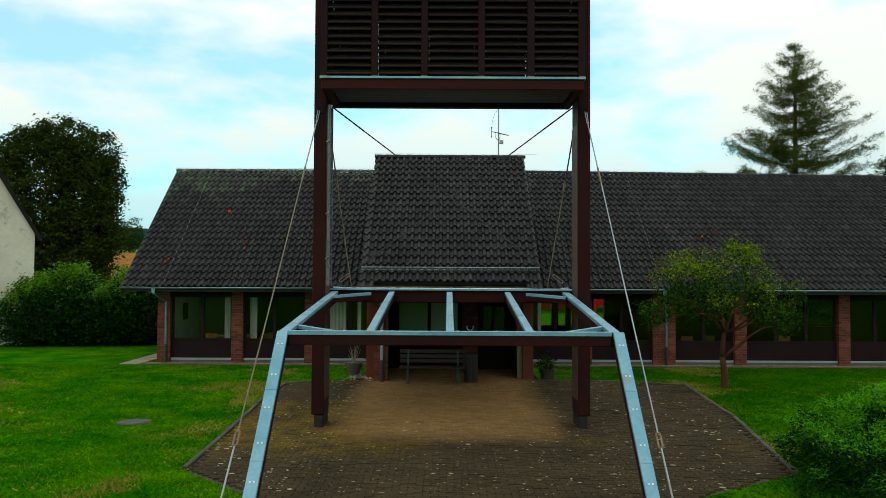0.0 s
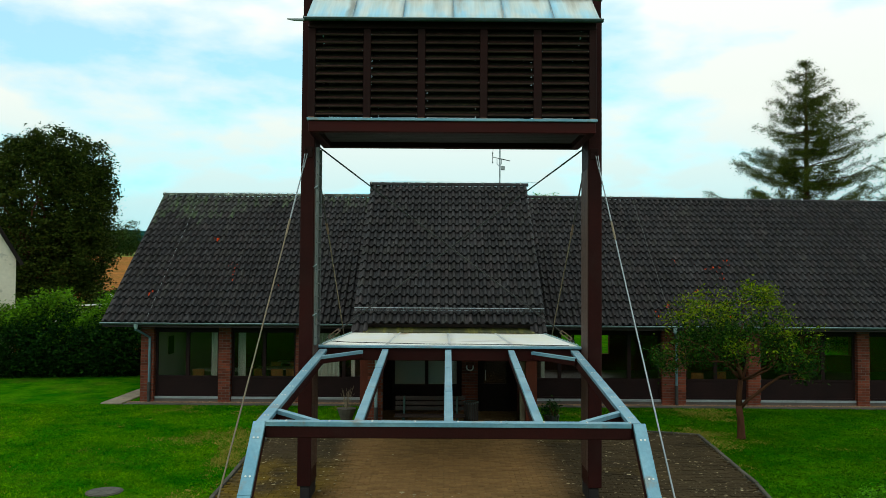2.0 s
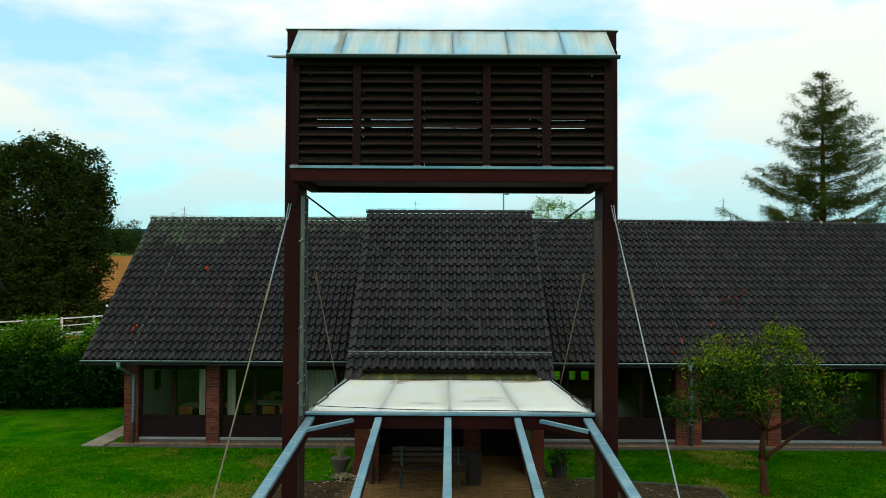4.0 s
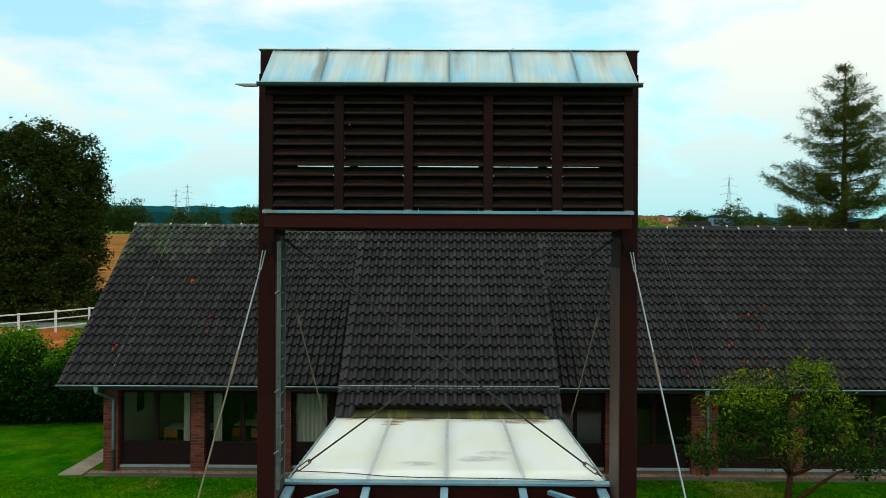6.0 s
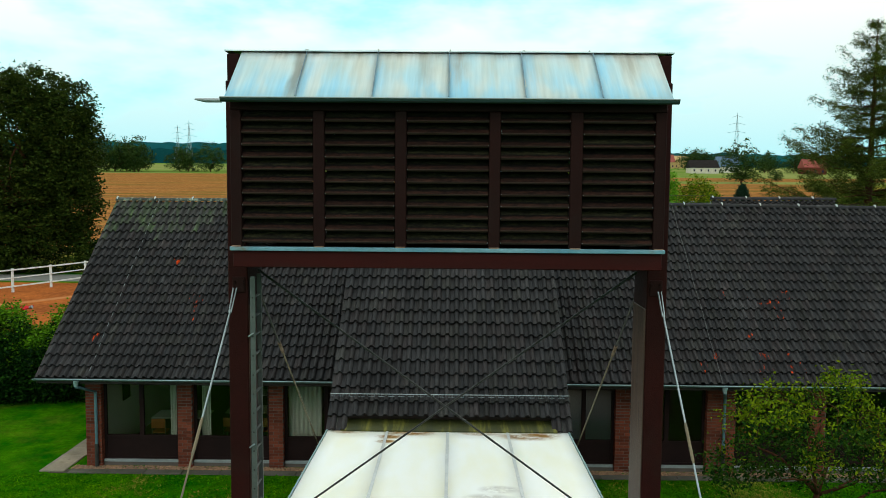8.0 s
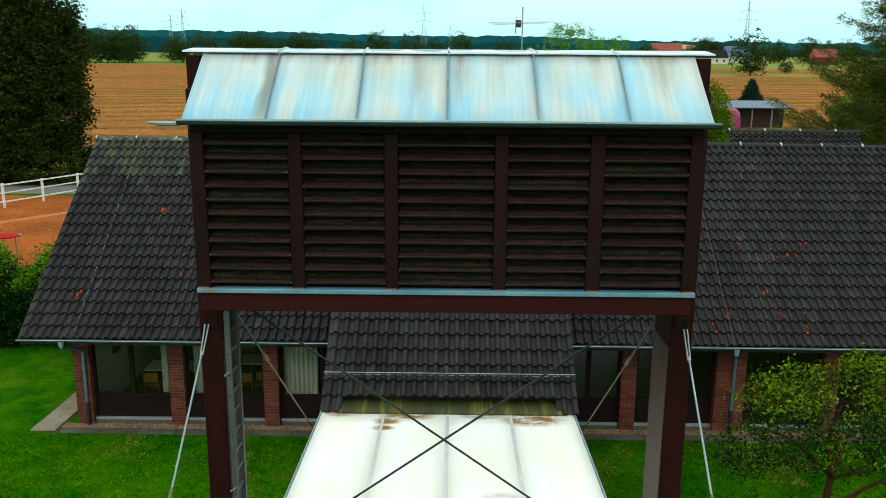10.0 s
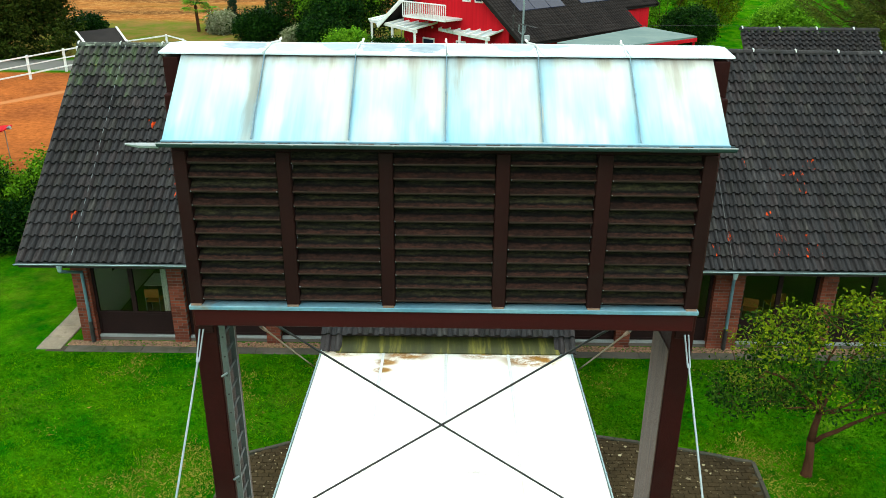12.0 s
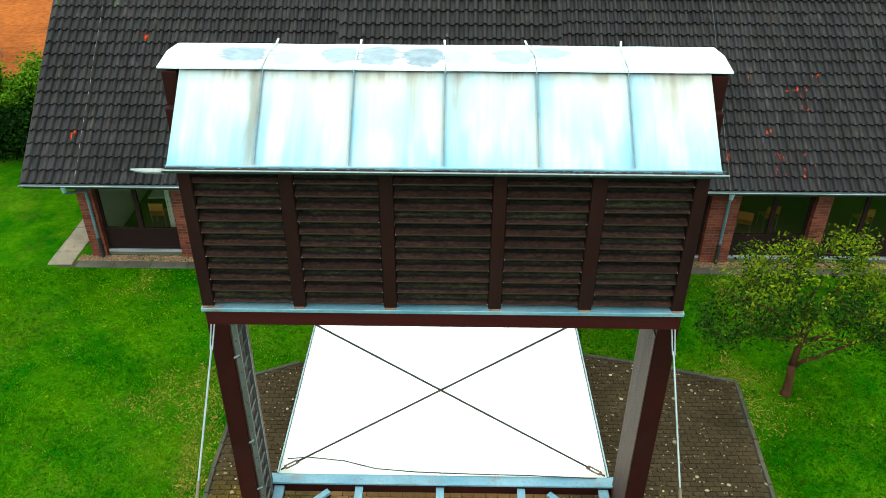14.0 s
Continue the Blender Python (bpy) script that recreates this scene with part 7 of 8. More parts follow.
def build_grass():
    rs = np.random.RandomState(7)
    n = 620000
    x = np.concatenate([rs.uniform(-17, -2, n // 2), rs.uniform(3, 17, n // 2)])
    y = rs.uniform(-6.0, 10.7, n)
    keep = np.ones(n, bool)
    poly = COURT
    inn = np.zeros(n, bool)
    for (x0, y0), (x1, y1) in zip(poly, poly[1:] + poly[:1]):
        if y0 == y1:
            continue
        cross = ((y0 > y) != (y1 > y)) & (x < (x1 - x0) * (y - y0) / (y1 - y0) + x0)
        inn ^= cross
    keep &= ~inn & (np.hypot(x + 6.5, y - 1.09) > 0.36)
    x, y = x[keep], y[keep]
    patch = np.array([noise.noise(Vector((a * 0.7, b * 0.7, 0))) for a, b in zip(x, y)])
    sel = rs.random(len(x)) < 0.74 + 0.4 * patch
    x, y, patch = x[sel], y[sel], patch[sel]
    m = len(x)
    a = rs.uniform(0, 2 * np.pi, m)
    h = rs.uniform(0.018, 0.050, m) * (1 + 0.4 * patch)
    w = rs.uniform(0.006, 0.014, m)
    clover = rs.random(m) < 0.10
    w[clover] = rs.uniform(0.022, 0.042, clover.sum())
    h[clover] = rs.uniform(0.02, 0.05, clover.sum())
    lean = rs.normal(size=(m, 2)) * np.where(clover, 0.045, 0.034)[:, None]
    gz = np.interp(y, [0, 3, 6, 9], [-0.085, -0.055, -0.010, 0.0])
    p0 = np.stack([x - w * np.cos(a), y - w * np.sin(a), gz + 0.001], 1)
    p1 = np.stack([x + w * np.cos(a), y + w * np.sin(a), gz + 0.001], 1)
    p2 = np.stack([x + lean[:, 0], y + lean[:, 1], gz + h], 1)
    spots = np.array([noise.noise(Vector((a * 0.45, b * 0.45, 7))) + 0.5 * noise.noise(Vector((a * 1.7, b * 1.7, 3))) for a, b in zip(x, y)])
    near_edge = np.exp(-((np.hypot(x + 6.5, y - 1.09) - 0.4) / 0.35) ** 2) * 0.35 + np.exp(-((x + 4.9) / 0.5) ** 2) * 0.42 + np.exp(-(np.hypot(x - 7.4, y - 5.6) / 1.3) ** 2) * 0.4 + np.exp(-((x - 5.9) / 0.7) ** 2) * 0.15 + np.exp(-(np.hypot((x + 5.0) / 0.5, (y - 5.3) / 0.9)) ** 2) * 0.9 + np.exp(-(np.hypot(x - 6.5, y - 6.9) / 0.8) ** 2) * 0.7 + np.exp(-(np.hypot(x - 6.1, y - 8.0) / 0.6) ** 2) * 0.5 + np.exp(-(np.hypot(x + 4.0, y - 7.6) / 0.9) ** 2) * 0.55
    dry = spots + near_edge + 0.18 * rs.normal(size=m) > 0.52
    tri = np.stack([p0, p1, p2], 1)
    for name, mask, mt, label in (("grass", ~dry, "grass", "short green mown lawn grass"), ("dry_grass", dry, "straw", "worn yellow patches of lawn grass")):
        v = tri[mask].reshape(-1, 3)
        k = int(mask.sum())
        me = bpy.data.meshes.new(name)
        me.vertices.add(len(v))
        me.vertices.foreach_set("co", v.ravel())
        me.loops.add(3 * k)
        me.loops.foreach_set("vertex_index", np.arange(3 * k, dtype=np.int32))
        me.polygons.add(k)
        me.polygons.foreach_set("loop_start", np.arange(0, 3 * k, 3, dtype=np.int32))
        me.materials.append(M[mt])
        me.update(calc_edges=True)
        alone(name, me, None, label, "grass", "stuff")


# ---- things at the entrance and inside ----
def build_porch_things():
    b = thing("bench", (-0.45, 6.6, 0), "dark wooden slatted bench under the porch", "bench")
    for y, z in ((6.32, 0.44), (6.45, 0.45), (6.58, 0.45)):
        part("seat_slat", Geo().box(-1.35, 0.45, y, y + 0.11, z, z + 0.035, 0.008), M["bench_wood"], b)
    for z in (0.56, 0.69, 0.82):
        part("back_slat", Geo().box(-1.35, 0.45, 6.74 + (z - 0.5) * 0.12, 6.775 + (z - 0.5) * 0.12, z, z + 0.10, 0.008), M["bench_wood"], b)
    for x in (-1.15, 0.22):
        part("leg", Geo().box(x, x + 0.06, 6.34, 6.40, 0.02, 0.44, 0.008).box(x, x + 0.06, 6.62, 6.68, 0.02, 0.44, 0.008).box(x + 0.001, x + 0.059, 6.401, 6.619, 0.36, 0.42, 0.006).bar((x + 0.03, 6.68, 0.40), (x + 0.03, 6.78, 0.92), 0.05, 0.05, 0.006, (0, 1, 0)), M["green_steel"], b, "green steel leg")
    t = thing("litter_bin", (0.62, 6.75, 0), "round slatted metal litter bin beside the bench", "litter bin")
    part("liner", Geo().tube([(0.62, 6.75, 0.05), (0.62, 6.75, 0.74)], 0.165, 16), M["cable"], t)
    for k in range(18):
        a = 2 * math.pi * k / 18
        x, y = 0.62 + 0.185 * math.cos(a), 6.75 + 0.185 * math.sin(a)
        part("slat", Geo().bar((x, y, 0.035), (x, y, 0.78), 0.034, 0.012, 0.003, (math.cos(a), math.sin(a), 0)), M["bench_wood"], t)
    part("rim", Geo().tube([(0.62 + 0.19 * math.cos(q), 6.75 + 0.19 * math.sin(q), 0.785) for q in np.linspace(0, 2 * math.pi, 20)], 0.012, 6), M["green_steel"], t)
    p = thing("stone_pot", (-2.72, 7.6, 0), "weathered stone pot with dry plant stems", "plant pot")
    part("bowl", Geo().tube([(-2.72, 7.6, 0.0), (-2.72, 7.6, 0.12), (-2.72, 7.6, 0.42), (-2.72, 7.6, 0.46)], [0.17, 0.14, 0.25, 0.26], 14), M["stone"], p)
    st = Geo()
    rng = random.Random(3)
    for _ in range(22):
        st.tube([(-2.72, 7.6, 0.44), (-2.72 + rng.uniform(-0.2, 0.2), 7.6 + rng.uniform(-0.2, 0.2), rng.uniform(0.55, 1.05))], [0.008, 0.003], 4)
    part("stems", st, M["pale_wood"], p)
    lp = Geo()
    for _ in range(260):
        r, a = abs(rng.gauss(0, 0.28)), rng.uniform(0, 6.3)
        x, y, s = -2.55 + r * math.cos(a), 7.25 + r * math.sin(a), rng.uniform(0.02, 0.05)
        z = 0.04 + max(0, 0.12 - r * 0.25) * rng.random()
        q = rng.uniform(0, 6.3)
        lp.add([(x + s * math.cos(q + t), y + s * math.sin(q + t), z + rng.uniform(0, 0.02)) for t in (0, 1.6, 3.1, 4.7)], [(0, 1, 2, 3)])
    alone("leaf_pile", lp, M["dry_leaf"], "pile of dry pale leaves beside the porch", "leaf pile", "stuff")
    c = shrub("potted_shrub", (2.85, 7.7, 0), [(0, 0, 0.42, 0.26, 0.26, 0.22)], 60, 10, 0.06, 0.07, M["leaf_hedge"], "small green shrub in a dark tub", "potted plant", 61)
    part("tub", Geo().tube([(2.85, 7.7, 0.0), (2.85, 7.7, 0.30)], [0.17, 0.22], 12), M["cable"], c)
    lamp = thing("wall_lamp", (0.69, 9.70, 1.35), "white U-shaped wall ornament on the brick pier", "wall ornament")
    part("ring", Geo().tube([(0.69 + 0.10 * math.cos(t), 9.70, 1.35 + 0.10 * math.sin(t)) for t in np.linspace(math.pi * 0.85, math.pi * 2.15, 12)], 0.022, 6), M["white"], lamp)


def chair():
    e = thing("chair", (0, 0, 0), "orange beech plywood stacking chair with steel legs", "chair", "chairs in the hall")
    part("seat", Geo().box(-0.20, 0.20, -0.20, 0.20, 0.43, 0.45, 0.008), M["beech"], e)
    part("backrest", Geo().box(-0.20, 0.20, 0.20, 0.222, 0.58, 0.84, 0.008), M["beech"], e)
    for x in (-0.19, 0.19):
        part("leg", Geo().tube([(x, -0.19, 0.0), (x, -0.17, 0.43)], 0.012, 6), M["steel"], e)
        part("leg", Geo().tube([(x, 0.21, 0.0), (x, 0.19, 0.43), (x, 0.195, 0.80)], 0.012, 6), M["steel"], e)
    return e


def build_interior():
    def table(x, y):
        e = thing("table", (x, y, 0.05), "white-topped folding table in the hall", "table", "tables in the hall")
        part("top", Geo().box(x - 0.8, x + 0.8, y - 0.4, y + 0.4, 0.75, 0.785, 0.008), M["plaster"], e)
        for dx in (-0.7, 0.7):
            for dy in (-0.32, 0.32):
                part("leg", Geo().tube([(x + dx, y + dy, 0.05), (x + dx, y + dy, 0.75)], 0.018, 6), M["cable"], e)
    for x, y in ((-7.9, 13.6), (-5.9, 14.2), (-5.6, 16.2)):
        table(x, y)
    first = chair()
    spots = [(-8.3, 12.9, 180), (-7.5, 12.9, 175), (-6.3, 13.1, 180), (-5.7, 13.0, 182), (-5.2, 13.1, 178), (-6.2, 14.9, 0), (-5.5, 14.9, 0), (8.45, 12.75, 160), (9.25, 13.1, 185), (11.9, 13.0, 180)]
    for k, (x, y, r) in enumerate(spots):
        m = Matrix.Translation((x, y, 0.051)) @ Matrix.Rotation(radians(r), 4, "Z")
        if k == 0:
            first.matrix_basis = m
        else:
            copy_thing(first, m)
    cur = Geo()
    vs, fs = [], []
    n = 40
    for i in range(n + 1):
        x = -4.30 + 0.85 * i / n
        y = WALL + 0.28 + 0.025 * math.sin(i * 1.1)
        vs += [(x, y, 0.70), (x, y, 2.25)]
    fs = [(2 * i, 2 * i + 2, 2 * i + 3, 2 * i + 1) for i in range(n)]
    vs2 = [(x, y + 0.006, z) for x, y, z in vs]
    cur.add(vs, fs).add(vs2, [f[::-1] for f in fs])
    alone("curtain", cur, M["cloth"], "pale pleated curtain behind the window", "curtain", smooth=True)
    pic = thing("framed_picture", (-9.385, 13.2, 1.6), "small dark framed picture on the white wall", "picture")
    part("frame", Geo().box(-9.398, -9.37, 12.9, 13.4, 1.35, 1.95, 0.004), M["frame"], pic)


build_court()
build_paths()
build_plants()
build_grass()
build_porch_things()
build_interior()


# ---- neighbours and distance ----
def build_white_house():
    O = Vector((-17.38, 18.05, 0))
    e = thing("white_house", O, "old white rendered house with a dark gable roof", "house")
    ang = radians(34)
    ax, ay = Vector((-math.cos(ang), -math.sin(ang), 0)), Vector((-math.sin(ang), math.cos(ang), 0))
    W, D, EZ, RZ = 7.0, 10.0, 4.62, 10.6

    def P(a, b, z):
        return O + ax * a + ay * b + Vector((0, 0, z))
    pts = [(W, 0), (0, 0), (0, EZ), (W / 2, RZ), (W, EZ)]
    vs = [tuple(P(a, 0, z)) for a, z in pts] + [tuple(P(a, D, z)) for a, z in pts]
    part("wall", Geo().add(vs, [(0, 1, 2, 3, 4), (9, 8, 7, 6, 5)] + [(i, 5 + i, 5 + (i + 1) % 5, (i + 1) % 5) for i in range(5)]), M["render"], e, "stained white render")
    for a0 in (0.0, W):
        lo, hi = (a0, EZ), (W / 2, RZ)
        d = Vector((hi[0] - lo[0], 0, hi[1] - lo[1])).normalized()
        n = Vector((-d.z, 0, d.x)) * (1 if a0 == 0 else -1)
        q = [(lo[0] - d.x * 0.3, lo[1] - d.z * 0.3), hi, (hi[0] + n.x * 0.14, hi[1] + n.z * 0.14), (lo[0] - d.x * 0.3 + n.x * 0.14, lo[1] - d.z * 0.3 + n.z * 0.14)]
        vs = [tuple(P(a, -0.12, z)) for a, z in q] + [tuple(P(a, D + 0.12, z)) for a, z in q]
        part("roof", Geo().add(vs, [(0, 1, 2, 3), (7, 6, 5, 4)] + [(i, 4 + i, 4 + (i + 1) % 4, (i + 1) % 4) for i in range(4)]), M["dark_roof"], e, "dark tiled roof edge")
    part("wall_band", Geo().bar(P(0, -0.012, 2.2), P(W, -0.012, 2.2), 0.03, 0.05, 0.005), M["render"], e)


def build_fence():
    e = thing("paddock_fence", (-28, 48, 0), "white post and rail paddock fence", "fence")
    runs = [[(-38.5, 30.5), (-36.6, 33.6), (-34.8, 36.6), (-33.2, 39.4), (-31.9, 42.2), (-30.5, 45.0), (-29.3, 47.9), (-28.2, 51.0), (-27.7, 52.2)],
            [(-25.3, 55.6), (-23.4, 59.0), (-21.2, 56.4), (-19.8, 54.0), (-18.6, 51.6)]]
    top = 1.66
    for line in runs:
        for x, y in line:
            part("post", Geo().box(x - 0.07, x + 0.07, y - 0.07, y + 0.07, -0.1, top, 0.01), M["white"], e)
        for (a, b), (c, d) in zip(line[:-1], line[1:]):
            for z in (0.42, 1.02, top - 0.09):
                part("rail", Geo().bar((a + 0.11, b - 0.06, z), (c + 0.11, d - 0.06, z), 0.04, 0.10 if z != 1.02 else 0.08, 0.006), M["white"], e)
    s = thing("horse_shelter", (-27.0, 55.3, 0), "low dark shelter with a sloping black roof", "shed")
    q = [Vector((-27.3, 52.9, 1.6)), Vector((-25.1, 55.0, 1.6)), Vector((-27.1, 58.3, 2.25)), Vector((-29.1, 55.4, 2.25))]
    six = [(0, 1, 2, 3), (7, 6, 5, 4), (0, 4, 5, 1), (1, 5, 6, 2), (2, 6, 7, 3), (3, 7, 4, 0)]
    mid = sum(q, Vector()) / 4
    low = [mid.lerp(p, 0.88) for p in q]
    part("wall", Geo().add([tuple(p - Vector((0, 0, 0.06))) for p in low] + [(p.x, p.y, -0.02) for p in low], six), M["frame"], s)
    part("roof", Geo().add([tuple(p) for p in q] + [tuple(p - Vector((0, 0, 0.10))) for p in q], six), M["dark_roof"], s, "black felt roof")
    for a, b in ((q[0], q[3]), (q[1], q[2])):
        part("verge", Geo().bar(a + Vector((0, 0, 0.03)), b + Vector((0, 0, 0.03)), 0.14, 0.12, 0.01), M["white"], s, "white verge board")
    j = thing("red_sunshade", (-20.6, 27.0, 0), "small red canopy on a thin pole by the paddock", "sunshade")
    part("pole", Geo().tube([(-19.9, 27.2, 0), (-19.9, 27.2, 1.72)], 0.02, 6), M["steel"], j)
    part("cover", Geo().bar((-21.8, 27.0, 1.62), (-19.75, 27.2, 1.76), 1.1, 0.06, 0.02), M["red"], j)
    part("end_knob", Geo().tube([(-19.8, 27.2, 1.74), (-19.62, 27.2, 1.80)], [0.05, 0.09], 8), M["sill"], j)


def build_red_house():
    A = Vector((-0.55, 52.6, 0))
    u = Vector((0.694, 0.72, 0)).normalized()
    w = Vector((u.y, -u.x, 0))
    e = thing("red_house", A, "red boarded house with dark roof and solar panels", "house")
    Lh, hw, ez, rz, step_in = 19.9, 7.4, 2.70, 8.30, 14.9

    def P(a, b, z):
        return tuple(A + u * a + w * b + Vector((0, 0, z)))
    g = Geo()
    sec = [(-hw + 2.0, 0), (hw - 2.0, 0), (hw - 2.0, ez + 1.15), (0, rz - 0.35), (-hw + 2.0, ez + 1.15)]
    vs = [P(0.9, b, z) for b, z in sec] + [P(Lh - 0.8, b, z) for b, z in sec]
    part("wall", g.add(vs, [(0, 1, 2, 3, 4), (9, 8, 7, 6, 5)] + [(i, 5 + i, 5 + (i + 1) % 5, (i + 1) % 5) for i in range(5)]), M["red"], e, "red painted boards")
    for s in (1, -1):
        rows = 26
        base = [P(0, s * (hw - 0.1), ez - 0.10), P(Lh, s * (hw - 0.1), ez - 0.10), P(Lh, 0, rz - 0.16), P(0, 0, rz - 0.16)]
        low = [(x, y, z - 0.1) for x, y, z in base]
        fs = [(0, 1, 2, 3), (7, 6, 5, 4), (0, 4, 5, 1), (1, 5, 6, 2), (2, 6, 7, 3), (3, 7, 4, 0)]
        slab = Geo()
        if s > 0:
            # the slope stops higher up over the last bay, where the wall shows
            cut = [P(0, hw - 0.1, ez - 0.10), P(step_in, hw - 0.1, ez - 0.10), P(step_in, 0, rz - 0.16), P(0, 0, rz - 0.16)]
            up = [P(step_in + 0.01, hw * 0.77 - 0.1, ez + (rz - ez) * 0.23 - 0.10), P(Lh, hw * 0.77 - 0.1, ez + (rz - ez) * 0.23 - 0.10), P(Lh, 0, rz - 0.16), P(step_in + 0.01, 0, rz - 0.16)]
            for q in (cut, up):
                slab.add(q + [(x, y, z - 0.1) for x, y, z in q], fs)
        else:
            slab.add(base + low, [f[::-1] for f in fs])
        r = part("roof", slab, M["dark_roof"], e, "dark brown tiled roof")
        for j in range(rows):
            k0, k1 = j / rows, (j + 1) / rows + 0.01
            b0, z0, b1, z1 = s * hw * (1 - k0), ez + (rz - ez) * k0 + 0.05, s * hw * (1 - k1), ez + (rz - ez) * k1
            # interlocking tiles of one course: rolls side by side, each tile its own piece
            tiles, wide = Geo(), Lh / 64
            for i in range(48 if s > 0 and j < 6 else 64):
                q, fs = [], []
                for m, (f, up) in enumerate(((0.0, 0.0), (0.12, 0.045), (0.30, 0.055), (0.45, 0.012), (0.97, -0.004))):
                    a = (i + f) * wide
                    q += [P(a, b0, z0 + up - 0.06), P(a, b0, z0 + up), P(a, b1, z1 + up)]
                    if m:
                        v = 3 * m
                        fs += [(v - 3, v, v + 1, v - 2), (v - 2, v + 1, v + 2, v - 1)]
                tiles.add(q, fs if s > 0 else [f[::-1] for f in fs])
            part("tile_course", tiles, M["dark_roof"], r)
        for a in (-0.04, Lh + 0.04):
            foot = hw * 0.77 + 0.05 if s > 0 and a > 1 else hw + 0.1
            part("verge_board", Geo().bar(P(a, s * foot, rz - 0.04 - (rz - ez + 0.08) * foot / (hw + 0.1)), P(a, 0, rz - 0.04), 0.10, 0.30, 0.01), M["white"] if s < 0 else M["dark_roof"], e, "white verge board" if s < 0 else "dark verge tiles")
    # solar fields, skylight, chimney on the slope that faces the hall
    def onroof(a, k, off=0.12):
        return A + u * a + w * (hw * (1 - k)) + Vector((0, 0, ez + (rz - ez) * k + off))
    for a0, a1, k0, k1 in ((2.3, 7.7, 0.31, 0.74), (9.8, 15.9, 0.32, 0.75)):
        for i in range(3):
            for j in range(3):
                p, q = a0 + (a1 - a0) * i / 3 + 0.03, a0 + (a1 - a0) * (i + 1) / 3 - 0.03
                r0, r1 = k0 + (k1 - k0) * j / 3 + 0.005, k0 + (k1 - k0) * (j + 1) / 3 - 0.005
                c = [onroof(p, r0), onroof(q, r0), onroof(q, r1), onroof(p, r1)]
                lo = [x - Vector((0, 0, 0.06)) for x in c]
                part("solar_panel", Geo().add([tuple(x) for x in c + lo], [(0, 1, 2, 3), (7, 6, 5, 4), (0, 4, 5, 1), (1, 5, 6, 2), (2, 6, 7, 3), (3, 7, 4, 0)]), M["solar"], e, "dark blue solar panel")
    c = [onroof(8.3, 0.44), onroof(9.1, 0.44), onroof(9.1, 0.58), onroof(8.3, 0.58)]
    part("skylight", Geo().add([tuple(x) for x in c] + [tuple(x - Vector((0, 0, 0.1))) for x in c], [(0, 1, 2, 3), (7, 6, 5, 4), (0, 4, 5, 1), (1, 5, 6, 2), (2, 6, 7, 3), (3, 7, 4, 0)]), M["sill"], e, "pale roof window")
    ch = part("chimney", Geo().bar(onroof(6.9, 0.97) - Vector((0, 0, 1.0)), onroof(6.9, 0.97) + Vector((0, 0, 0.7)), 0.9, 0.7, 0.02, tuple(u)), M["blue_roof"], e, "blue-grey clad chimney")
    part("pot", Geo().tube([onroof(6.9, 0.97) + Vector((0, 0, 0.7)), onroof(6.9, 0.97) + Vector((0, 0, 0.95))], 0.18, 10), M["cable"], ch)
    # gable: window, balcony
    for b, z, ww, hh in ((-1.4, 5.0, 0.9, 1.3), (1.3, 5.0, 0.8, 1.3), (2.5, 5.0, 0.8, 1.3), (-2.6, 0.9, 1.3, 1.2), (0.8, 0.2, 1.0, 2.0), (2.8, 0.9, 1.2, 1.2)):
        win = part("window", Geo().bar(P(0.88, b - ww / 2, z + hh / 2), P(0.88, b + ww / 2, z + hh / 2), 0.06, hh, 0.01), M["white"], e, "white framed window")
        part("pane", Geo().bar(P(0.84, b - ww / 2 + 0.12, z + hh / 2), P(0.84, b + ww / 2 - 0.12, z + hh / 2), 0.03, hh - 0.24, 0.0), M["solar"], win)
    bal = part("balcony", Geo().bar(P(0.0, -3.6, 3.75), P(0.0, 0.9, 3.75), 1.8, 0.16, 0.01), M["white"], e, "white balcony")
    for k in range(24):
        b = -3.6 + 4.5 * k / 23
        part("baluster", Geo().bar(P(-0.86, b, 3.83), P(-0.86, b, 4.80), 0.07, 0.05, 0.004, tuple(w)), M["white"], bal)
    part("handrail", Geo().bar(P(-0.86, -3.6, 4.82), P(-0.86, 0.9, 4.82), 0.12, 0.08, 0.01), M["white"], bal)
    # glazed white pergolas before the gable
    for fl, fr, bl, br in (((-6.6, 59.6), (-2.8, 53.3), (-4.4, 60.6), (-0.6, 54.8)), ((-1.35, 54.9), (2.4, 49.5), (0.1, 56.2), (3.72, 50.0))):
        f0, f1, b0, b1 = (Vector((*p, z)) for p, z in ((fl, 2.8), (fr, 2.8), (bl, 3.25), (br, 3.25)))
        pg = thing("garden_pergola", (f0.x, f0.y, 0), "white painted garden pergola with glass roof", "pergola", "garden pergolas")
        for p in (f0, f1, f0.lerp(f1, 0.5)):
            part("post", Geo().bar((p.x, p.y, 0), (p.x, p.y, 2.72), 0.18, 0.18, 0.01, (1, 0, 0)), M["white"], pg)
        part("beam", Geo().bar(f0, f1, 0.16, 0.24, 0.01, ext=0.3), M["white"], pg)
        part("wall_beam", Geo().bar(b0, b1, 0.16, 0.24, 0.01, ext=0.2), M["white"], pg)
        for k in range(8):
            a, b = f0.lerp(f1, k / 7), b0.lerp(b1, k / 7)
            part("rafter", Geo().bar(a + Vector((0, 0, 0.16)), b + Vector((0, 0, 0.16)), 0.13, 0.12, 0.01, ext=0.3), M["white"], pg)
